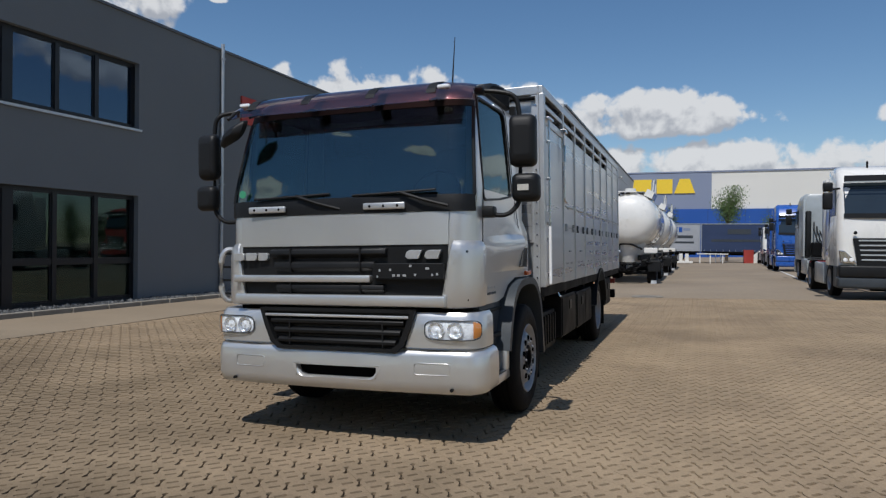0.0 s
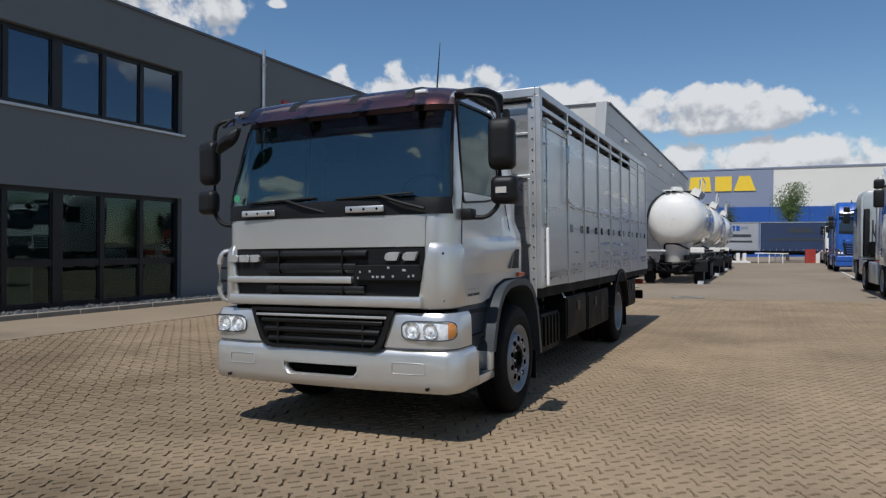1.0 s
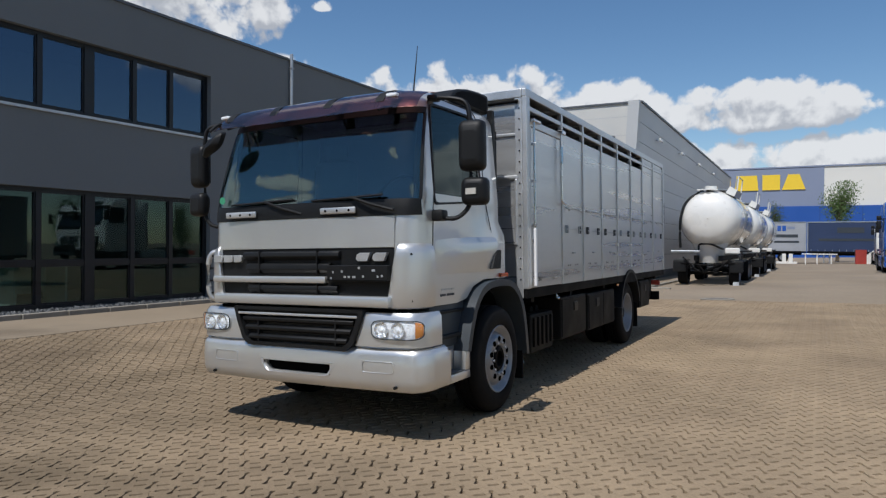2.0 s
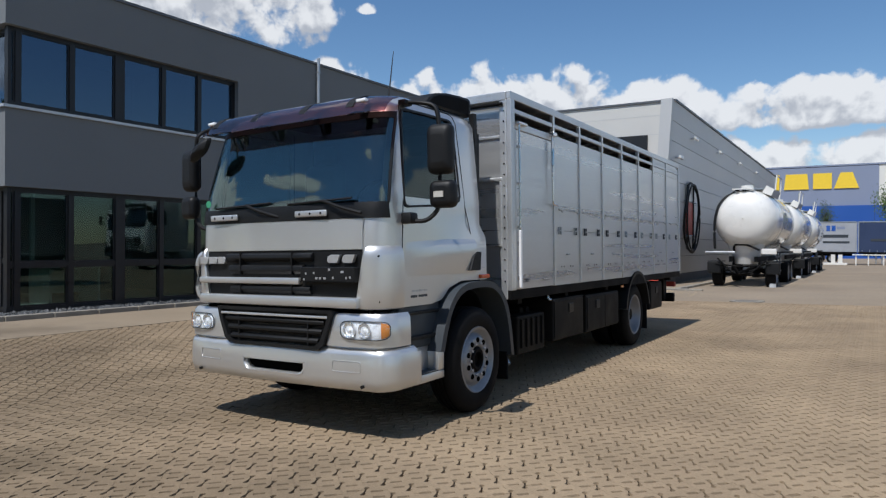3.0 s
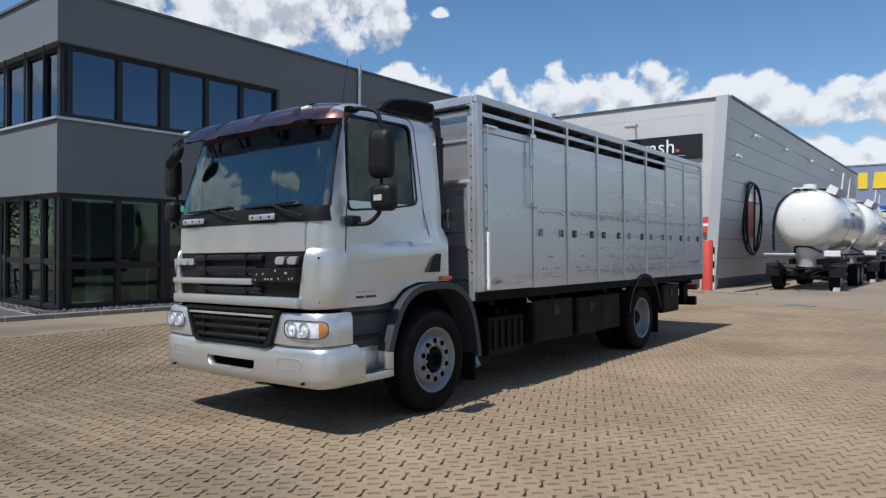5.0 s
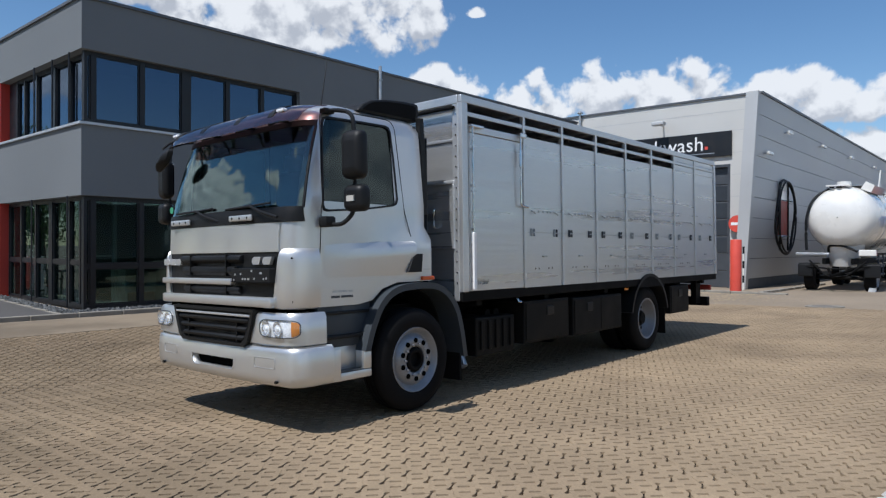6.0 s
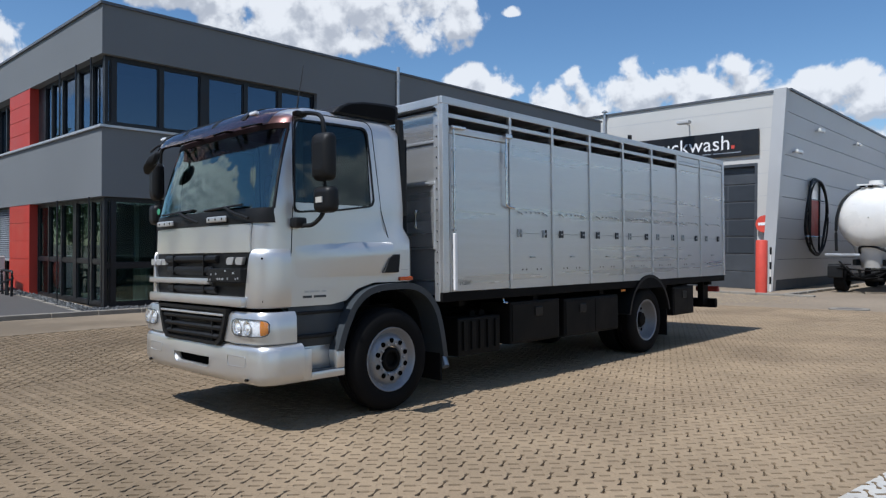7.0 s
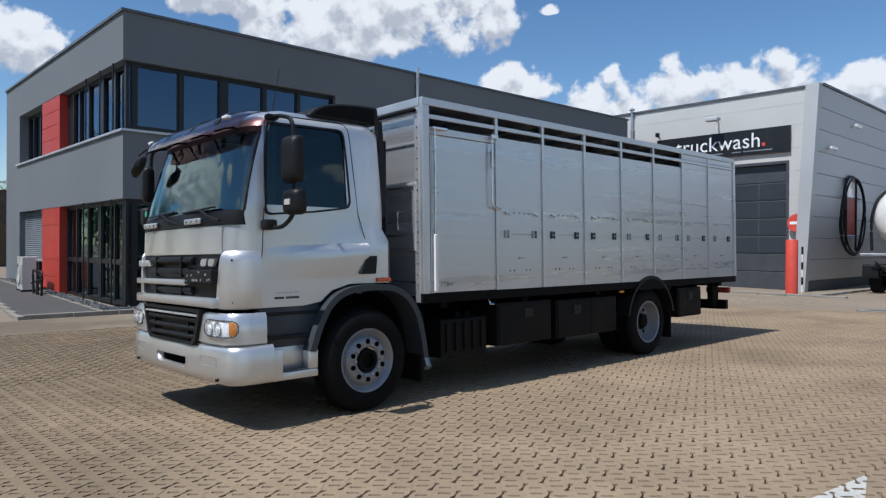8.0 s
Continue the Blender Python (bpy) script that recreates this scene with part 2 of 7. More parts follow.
M = {
    "paver": surf("paver_concrete", (0.306, 0.231, 0.150), 0.85, var=0.15, scale=0.6, fine=55, bump=0.003, bscale=160, island=0.05, dirt=(0.19, 0.14, 0.095), dirt_amount=0.6, dirt_scale=0.45, spec=0.12, world=True, patches=((-8.5, 5.5, 6.0, 4.5, 0.30), (-1.6, 4.6, 1.9, 1.3, 0.20), (-4.6, 4.4, 1.2, 0.6, 0.16))),
    "joint": surf("joint_sand", (0.034, 0.026, 0.019), 0.95, var=0.3, scale=1.0, fine=60, bump=0.004, bscale=90, spec=0.1),
    "far_ground": surf("far_paving", (0.250, 0.203, 0.150), 0.9, var=0.12, scale=0.25, fine=9, bump=0.004, bscale=9, dirt=(0.19, 0.15, 0.108), dirt_amount=0.6, dirt_scale=0.15, spec=0.2),
    "strip": surf("strip_concrete", (0.25, 0.20, 0.142), 0.9, var=0.10, scale=0.6, fine=30, bump=0.002, bscale=60, dirt=(0.20, 0.155, 0.108), dirt_amount=0.6, spec=0.2, world=True, patches=((-13.0, 5.8, 4.5, 3.6, 0.34),)),
    "kerb": surf("kerb_stone", (0.235, 0.215, 0.18), 0.85, var=0.15, scale=2, fine=60, bump=0.002, bscale=120),
    "asphalt": surf("asphalt", (0.075, 0.070, 0.066), 0.9, var=0.15, scale=0.7, fine=120, bump=0.003, bscale=200),
    "gravel": surf("grey_gravel", (0.135, 0.14, 0.142), 0.85, var=0.2, scale=4, fine=60, bump=0.004, bscale=60, island=0.45),
    "render": surf("grey_render", (0.160, 0.174, 0.184), 0.85, var=0.06, scale=0.35, fine=90, bump=0.0015, bscale=250, spec=0.25),
    "cap": surf("dark_coping", (0.10, 0.107, 0.118), 0.45, metal=0.3, var=0.1),
    "frame": surf("dark_window_frame", (0.011, 0.012, 0.015), 0.4, var=0.1, spec=0.4),
    "sill": surf("aluminium_sill", (0.50, 0.51, 0.53), 0.4, metal=0.5, var=0.08),
    "red": surf("red_panel", (0.42, 0.035, 0.022), 0.5, var=0.08, scale=0.8),
    # one office glass twice: strength and tint of the mirrored sky are put in
    "low_glass": pane("shopfront_glass", (0.40, 0.52, 0.50), 1.6, shine=(0.72, 0.92, 0.95)),
    "glass": pane("window_glass", (0.26, 0.31, 0.33), 2.3, shine=(0.62, 0.78, 1.0)),
    "inside": surf("office_wall", (0.22, 0.22, 0.21), 0.9, var=0.08),
    "inside_floor": surf("office_floor", (0.10, 0.10, 0.10), 0.8, var=0.1),
    "blind": surf("blind_slat", (0.30, 0.32, 0.34), 0.45, metal=0.3, var=0.08),
    "pipe": surf("zinc_pipe", (0.42, 0.44, 0.46), 0.4, metal=0.7, var=0.1),
    "silver": surf("silver_paint", (0.62, 0.622, 0.615), 0.35, metal=0.70, var=0.03, scale=1.5, fine=300, coat=1.0, rvar=0.04),
    "alu": surf("aluminium_panel", (0.575, 0.58, 0.58), 0.32, metal=0.7, var=0.05, scale=0.9, fine=30, bump=0.002, bscale=1.6, stretch=(0.3, 0.3, 9), rvar=0.10),
    "alu_bar": surf("aluminium_bar", (0.60, 0.61, 0.615), 0.38, metal=0.7, var=0.08, scale=2, fine=60),
    "black": surf("black_plastic", (0.008, 0.0085, 0.0092), 0.5, var=0.15, scale=3, fine=150, bump=0.0005, bscale=400, spec=0.28),
    "darkgrey": surf("dark_grey_plastic", (0.040, 0.048, 0.056), 0.5, var=0.12, scale=3, fine=100, spec=0.4),
    "steel": surf("black_chassis_steel", (0.006, 0.006, 0.0062), 0.65, var=0.25, scale=3, fine=50, dirt=(0.009, 0.008, 0.007), dirt_amount=0.4, spec=0.08),
    "rubber": surf("tyre_rubber", (0.0055, 0.0055, 0.006), 0.75, var=0.2, scale=4, fine=80, bump=0.001, bscale=150, dirt=(0.012, 0.011, 0.010), dirt_amount=0.35, spec=0.12),
    "rim": surf("silver_rim", (0.25, 0.26, 0.28), 0.4, metal=0.4, var=0.12, scale=6, fine=60, dirt=(0.2, 0.19, 0.18), dirt_amount=0.4, dirt_scale=6),
    "box": surf("black_locker", (0.008, 0.008, 0.0078), 0.6, var=0.15, scale=3, fine=50, dirt=(0.013, 0.011, 0.0095), dirt_amount=0.5, dirt_scale=2.5, spec=0.12),
    "chrome": surf("bright_steel", (0.62, 0.62, 0.63), 0.2, metal=1.0, var=0.05),
    "orange": surf("orange_lens", (0.72, 0.26, 0.05), 0.15, var=0.05, coat=0.5),
    "marker_red": surf("red_orange_lens", (0.62, 0.10, 0.02), 0.2, var=0.05, coat=0.4),
    "lens": pane("lamp_lens", (0.97, 0.98, 0.99), 1.35),
    "tint": pane("tinted_glass", (0.30, 0.37, 0.37), 1.65, shine=(0.72, 0.84, 0.84), ripple=False),
    "shield": pane("windscreen_glass", (0.58, 0.70, 0.68), 2.0, shine=(0.80, 0.93, 0.92), ripple=False),
    "visor": pane("smoked_visor", (0.60, 0.44, 0.43), 2.0, (0.16, 0.12, 0.13), 0.06),
    "cabin": surf("dark_cabin_trim", (0.06, 0.065, 0.07), 0.8, var=0.15),
    "dash": surf("grey_dashboard", (0.15, 0.16, 0.165), 0.8, var=0.12, fine=150),
    "cloth": surf("light_curtain", (0.42, 0.41, 0.38), 0.9, var=0.12),
    "white": surf("white_paint", (0.76, 0.745, 0.70), 0.3, var=0.04, scale=1.0, coat=1.0, dirt=(0.6, 0.58, 0.53), dirt_amount=0.3),
    "blue": surf("blue_paint", (0.015, 0.085, 0.36), 0.3, var=0.05, coat=0.6),
    "greycab": surf("grey_cab_paint", (0.34, 0.37, 0.38), 0.35, var=0.06, coat=0.4),
    "reddark": surf("red_chassis", (0.33, 0.04, 0.03), 0.5, var=0.12),
    "panel_light": surf("light_grey_cladding", (0.56, 0.55, 0.52), 0.5, metal=0.1, var=0.04, scale=0.4, stretch=(1, 1, 1)),
    "panel_grey": surf("grey_cladding", (0.47, 0.475, 0.475), 0.45, metal=0.2, var=0.05, scale=0.4),
    "plinth": surf("dark_plinth", (0.07, 0.085, 0.10), 0.7, var=0.1),
    "door_grey": surf("grey_gate", (0.056, 0.063, 0.073), 0.45, var=0.08),
    "gate_pane": surf("gate_pane", (0.045, 0.052, 0.062), 0.15, var=0.06, rvar=0.03),
    "sign_black": surf("black_sign", (0.012, 0.012, 0.013), 0.4, var=0.1),
    "sign_white": surf("white_lettering", (0.82, 0.82, 0.82), 0.5, var=0.02),
    "bollard": surf("red_bollard_paint", (0.62, 0.075, 0.05), 0.45, var=0.08),
    "store_grey": surf("store_blue_grey", (0.20, 0.235, 0.33), 0.6, var=0.04, scale=0.2),
    "store_white": surf("store_white", (0.66, 0.645, 0.60), 0.6, var=0.03, scale=0.1),
    "store_blue": surf("store_blue", (0.012, 0.075, 0.32), 0.55, var=0.05, scale=0.2),
    "store_yellow": surf("store_yellow", (0.80, 0.55, 0.035), 0.5, var=0.03),
    "tarp_blue": surf("dark_blue_tarpaulin", (0.020, 0.038, 0.095), 0.6, var=0.1, scale=0.5),
    "tarp_grey": surf("grey_tarpaulin", (0.33, 0.345, 0.37), 0.6, var=0.1, scale=0.5),
    "leaf": surf("leaf_green", (0.075, 0.12, 0.03), 0.6, var=0.2, island=0.35),
    "bark": surf("bark", (0.10, 0.075, 0.05), 0.9, var=0.3),
    "line": surf("white_road_paint", (0.50, 0.485, 0.44), 0.8, var=0.12, scale=3, dirt=(0.35, 0.3, 0.24), dirt_amount=0.6, dirt_scale=6),
    "sand": surf("dry_sand", (0.24, 0.19, 0.125), 0.9, var=0.2, island=0.3),
    "iron": surf("cast_iron", (0.16, 0.14, 0.12), 0.7, metal=0.3, var=0.2),
    "lamp_silver": surf("lamp_reflector", (0.90, 0.91, 0.92), 0.3, metal=0.0, var=0.22, scale=25, fine=90, bump=0.004, bscale=35),
    "badge": surf("green_badge", (0.05, 0.30, 0.16), 0.5, var=0.05),
    "bowl": surf("lamp_bowl", (0.86, 0.86, 0.85), 0.22, metal=0.75, var=0.10, scale=20, fine=60, bump=0.02, bscale=45),
    # near-black colour that stands for the shade inside holes, gaps and seams
    "hole": surf("hollow_shade", (0.004, 0.004, 0.004), 0.95, var=0.1, spec=0.0),
}


# ---- building blocks ----
def part(name, bm, material, parent=None, label="", smooth=False, angle=35):
    """Links a bmesh as one mesh object under a thing or a part."""
    bmesh.ops.recalc_face_normals(bm, faces=bm.faces)
    me = bpy.data.meshes.new(name)
    bm.to_mesh(me)
    bm.free()
    mats = material if isinstance(material, (list, tuple)) else [material]
    for k in mats:
        me.materials.append(M[k])
    if smooth:
        me.polygons.foreach_set("use_smooth", [True] * len(me.polygons))
        me.set_sharp_from_angle(angle=radians(angle))
    ob = new(name, me)
    if parent is not None:
        ob.parent = parent
    if label:
        ob["label"] = label
    return ob


def empty(name, m, label, category, group="", kind=""):
    ob = new(name)
    ob.empty_display_size = 0.2
    ob.matrix_world = m
    return tagged(ob, label, category, group, kind)


def block(x0, x1, y0, y1, z0, z1, bevel=0.0, seg=2, bm=None):
    """A box between two corners, with rounded edges."""
    own = bmesh.new()
    r = bmesh.ops.create_cube(own, size=1.0)
    bmesh.ops.transform(own, verts=r["verts"], matrix=Matrix.Translation(((x0 + x1) / 2, (y0 + y1) / 2, (z0 + z1) / 2)) @ Matrix.Diagonal((x1 - x0, y1 - y0, z1 - z0, 1)))
    if bevel:
        bmesh.ops.bevel(own, geom=list(own.edges), offset=bevel, segments=seg, affect="EDGES", profile=0.5)
    return join(bm, own)


def join(bm, own):
    """Adds one bmesh to another; returns the sum."""
    if bm is None:
        return own
    me = bpy.data.meshes.new("tmp")
    own.to_mesh(me)
    own.free()
    bm.from_mesh(me)
    bpy.data.meshes.remove(me)
    return bm


def rod(a, b, r, seg=10, r2=None, bm=None, caps=True):
    """A round bar from a to b."""
    a, b = Vector(a), Vector(b)
    own = bmesh.new()
    bmesh.ops.create_cone(own, cap_ends=caps, segments=seg, radius1=r, radius2=r if r2 is None else r2, depth=(b - a).length)
    turn = (b - a).to_track_quat("Z", "Y").to_matrix().to_4x4()
    bmesh.ops.transform(own, verts=own.verts, matrix=Matrix.Translation((a + b) / 2) @ turn)
    return join(bm, own)


def tube(points, r, seg=8, bm=None, closed=False):
    """A bent round bar through the points, with its corners rounded."""
    pts = [Vector(p) for p in points]
    own = bmesh.new()
    n = len(pts)
    rings = []
    for i, p in enumerate(pts):
        a = pts[i - 1] if i or closed else p
        b = pts[(i + 1) % n] if i < n - 1 or closed else p
        d = (b - a).normalized()
        q = d.to_track_quat("Z", "Y")
        rings.append([own.verts.new(p + q @ Vector((r * math.cos(2 * math.pi * k / seg), r * math.sin(2 * math.pi * k / seg), 0))) for k in range(seg)])
    for i in range(n if closed else n - 1):
        u, v = rings[i], rings[(i + 1) % n]
        off = 0
        if closed and i == n - 1:
            off = min(range(seg), key=lambda s: (u[0].co - v[s].co).length)
        for k in range(seg):
            own.faces.new((u[k], u[(k + 1) % seg], v[(k + 1 + off) % seg], v[(k + off) % seg]))
    if not closed:
        own.faces.new(rings[0])
        own.faces.new(rings[-1])
    return join(bm, own)


def bend(points, radius, steps=4):
    """Rounds the corners of a line of points."""
    pts = [Vector(p) for p in points]
    out = [pts[0]]
    for i in range(1, len(pts) - 1):
        a, p, b = pts[i - 1], pts[i], pts[i + 1]
        k = min(radius, (a - p).length * 0.45, (b - p).length * 0.45)
        s, e = p + (a - p).normalized() * k, p + (b - p).normalized() * k
        for j in range(steps + 1):
            t = j / steps
            out.append(s * (1 - t) ** 2 + p * 2 * t * (1 - t) + e * t * t)
    out.append(pts[-1])
    return out


def prism(outline, axis, lo, hi, bevel=0.0, bm=None, seg=2):
    """A plate cut to an outline. axis 'x': outline in (y, z); 'y': in (x, z); 'z': in (x, y)."""
    own = bmesh.new()

    def at(p, w):
        return {"x": (w, p[0], p[1]), "y": (p[0], w, p[1]), "z": (p[0], p[1], w)}[axis]

    lower, upper = [own.verts.new(at(p, lo)) for p in outline], [own.verts.new(at(p, hi)) for p in outline]
    own.faces.new(lower)
    own.faces.new(upper)
    for i in range(len(outline)):
        j = (i + 1) % len(outline)
        own.faces.new((lower[i], lower[j], upper[j], upper[i]))
    bmesh.ops.recalc_face_normals(own, faces=own.faces)
    if bevel:
        bmesh.ops.bevel(own, geom=list(own.edges), offset=bevel, segments=seg, affect="EDGES", profile=0.5)
    return join(bm, own)


def rounded(x0, x1, y0, y1, r, n=5):
    """The outline of a rounded rectangle."""
    out = []
    for cx, cy, a0 in ((x1 - r, y1 - r, 0), (x0 + r, y1 - r, 90), (x0 + r, y0 + r, 180), (x1 - r, y0 + r, 270)):
        for k in range(n + 1):
            a = radians(a0 + 90 * k / n)
            out.append((cx + r * math.cos(a), cy + r * math.sin(a)))
    return out


def ring_plate(outer, inner, axis, lo, hi, bm=None):
    """A frame between two outlines of equal count."""
    own = bmesh.new()

    def at(p, w):
        return {"x": (w, p[0], p[1]), "y": (p[0], w, p[1]), "z": (p[0], p[1], w)}[axis]

    v = [[own.verts.new(at(p, w)) for p in o] for o in (outer, inner) for w in (lo, hi)]
    n = len(outer)
    for i in range(n):
        j = (i + 1) % n
        for a, b in ((0, 1), (1, 3), (3, 2), (2, 0)):
            own.faces.new((v[a][i], v[a][j], v[b][j], v[b][i]))
    return join(bm, own)


def lathe(profile, seg=40, bm=None, axis="x"):
    """Turns a profile of (along, radius) about an axis."""
    own = bmesh.new()
    rings = []
    for h, r in profile:
        ring = []
        for k in range(seg):
            a = 2 * math.pi * k / seg
            c, s = r * math.cos(a), r * math.sin(a)
            ring.append(own.verts.new({"x": (h, c, s), "y": (c, h, s), "z": (c, s, h)}[axis]))
        rings.append(ring)
    for u, v in zip(rings, rings[1:]):
        for k in range(seg):
            own.faces.new((u[k], u[(k + 1) % seg], v[(k + 1) % seg], v[k]))
    return join(bm, own)


def loft(rows, closed=False, bm=None, skip=None):
    """Skins rows of points, all of equal count."""
    own = bmesh.new()
    vs = [[own.verts.new(p) for p in row] for row in rows]
    n = len(rows[0])
    for i in range(len(rows) - 1):
        for k in range(n if closed else n - 1):
            if skip and skip(i, k):
                continue
            j = (k + 1) % n
            own.faces.new((vs[i][k], vs[i][j], vs[i + 1][j], vs[i + 1][k]))
    loose = [v for v in own.verts if not v.link_faces]
    bmesh.ops.delete(own, geom=loose, context="VERTS")
    return join(bm, own)


def thicken(bm, t):
    """Gives a skin its thickness."""
    bmesh.ops.recalc_face_normals(bm, faces=bm.faces)
    bmesh.ops.solidify(bm, geom=list(bm.faces), thickness=t)
    return bm


def ground_z(x, y):
    """The yard falls gently from the parked lorries to the office kerb."""
    z = 0.0225 * (max(-6.0, min(9.0, x)) + 1.55)
    if x < -6.0:
        z += 0.07 * min(1.0, (-6.0 - x) / 6.0)
    if x < -14.0:
        z += 0.022 * min(12.0, -14.0 - x)
    return z


# ---- ground ----
PAVED = (-10.9, 8.6, -2.6, 24.0)      # the stretch of yard laid with single stones: x from, to, y from, to


def spread(fine, coarse):
    return sorted(set(fine + coarse))


def build_ground():
    xs = spread([PAVED[0], PAVED[1]] + [-30 + 1.5 * i for i in range(40)], [-900, -400, -200, -100, -60, 60, 100, 200, 400, 900])
    ys = spread([PAVED[2], PAVED[3]] + [-20 + 2.0 * i for i in range(70)], [-900, -400, -150, -60, 150, 250, 500, 900, 1500])
    bm = bmesh.new()
    vs = [[bm.verts.new((x, y, ground_z(x, y) - (0.022 if PAVED[0] <= x <= PAVED[1] and PAVED[2] <= y <= PAVED[3] else 0.012))) for x in xs] for y in ys]
    for j in range(len(ys) - 1):
        for i in range(len(xs) - 1):
            f = bm.faces.new((vs[j][i], vs[j][i + 1], vs[j + 1][i + 1], vs[j + 1][i]))
            inside = PAVED[0] <= xs[i] and xs[i + 1] <= PAVED[1] and PAVED[2] <= ys[j] and ys[j + 1] <= PAVED[3]
            f.material_index = 1 if inside else 0
    ob = part("ground", bm, ["far_ground", "joint"], smooth=True)
    return tagged(ob, "sandy beige concrete yard paving with dusty stains", "ground", kind="structure")


ground = build_ground()


def draped(outline, lift, thick=0.05):
    """A flat layer that follows the ground."""
    own = bmesh.new()
    top = [own.verts.new((x, y, ground_z(x, y) + lift)) for x, y in outline]
    low = [own.verts.new((x, y, ground_z(x, y) + lift - thick)) for x, y in outline]
    own.faces.new(top)
    own.faces.new(low)
    for i in range(len(outline)):
        j = (i + 1) % len(outline)
        own.faces.new((top[i], top[j], low[j], low[i]))
    return own


# ---- office building ----
# its own axes: x out of the long front, y along it, z up
MB = Matrix(((0.9999, 0.0227, 0, -14.33), (0.0138, 0.9997, 0, 9.505), (0, 0, 1, 0), (0, 0, 0, 1)))
ROOF, LINTEL, SILL, LOW = 7.57, 6.36, 4.55, 2.83
LENGTH, DEPTH = 22.3, 13.1


def bpart(name, bm, material, parent=None, label="", smooth=False):
    bmesh.ops.transform(bm, matrix=MB, verts=bm.verts)
    return part(name, bm, material, parent, label, smooth)


def structure(name, bm, material, label, category="wall", office=True, smooth=False):
    ob = bpart(name, bm, material, smooth=smooth) if office else part(name, bm, material, smooth=smooth)
    return tagged(ob, label, category, kind="structure")


def build_office():
    t = 0.32
    # long front: piers and bands butted round the two rows of windows
    b = block(-t, 0, 0, LENGTH, LINTEL, ROOF)
    block(-t, 0, 0, 6.29, LOW, SILL, bm=b)
    block(-t, 0, 6.29, LENGTH, -0.4, LINTEL, bm=b)
    structure("wall_east", b, "render", "smooth dark grey rendered office wall with two window rows")
    b = block(-DEPTH, -t, 0, t, LINTEL, ROOF)
    block(-DEPTH, -t, 0, t, LOW, SILL, bm=b)
    block(-DEPTH, -10.95, 0, t, -0.4, LOW, bm=b)
    block(-DEPTH, -10.95, 0, t, SILL, LINTEL, bm=b)
    structure("wall_south", b, "render", "smooth dark grey rendered office wall beside red panels")
    b = block(-DEPTH, -DEPTH + t, t, LENGTH, -0.4, ROOF)
    structure("wall_west", b, "render", "plain dark grey rendered rear wall")
    b = block(-DEPTH + t, -t, LENGTH - t, LENGTH, -0.4, ROOF)
    structure("wall_north", b, "render", "plain dark grey rendered end wall")
    b = block(-DEPTH + t, -t, t, LENGTH - t, ROOF - 0.35, ROOF - 0.12)
    structure("roof", b, "cap", "flat dark office roof", "roof")
    b = block(-0.5, 0.05, -0.05, LENGTH + 0.05, ROOF, ROOF + 0.07)
    block(-DEPTH - 0.05, -0.5, -0.05, 0.45, ROOF, ROOF + 0.07, bm=b)
    structure("trim_coping", b, "cap", "dark metal coping along the parapet", "coping")
    b = block(-DEPTH + t, -t, t, LENGTH - t, 0.0, 0.06)
    structure("floor_lower", b, "inside_floor", "dark office floor", "floor")
    b = block(-DEPTH + t, -t, t, LENGTH - t, LOW + 0.25, SILL - 0.25)
    structure("floor_upper", b, "inside", "pale slab between the storeys", "floor")
    b = block(-5.6, -5.5, t, LENGTH - t, 0.06, LOW + 0.25)
    block(-5.6, -5.5, t, LENGTH - t, SILL - 0.25, ROOF - 0.35, bm=b)
    block(-5.5, -t, 6.6, 6.7, 0.06, LOW + 0.25, bm=b)
    block(-5.5, -t, 6.6, 6.7, SILL - 0.25, ROOF - 0.35, bm=b)
    structure("wall_inner", b, "inside", "pale inner office partition")
    # sills
    b = block(-0.12, 0.06, -0.06, 6.35, SILL - 0.01, SILL + 0.05)
    block(-11.3, -0.12, -0.06, 0.12, SILL - 0.01, SILL + 0.05, bm=b)
    structure("trim_sill", b, "sill", "light aluminium window sill wrapping the corner", "sill")


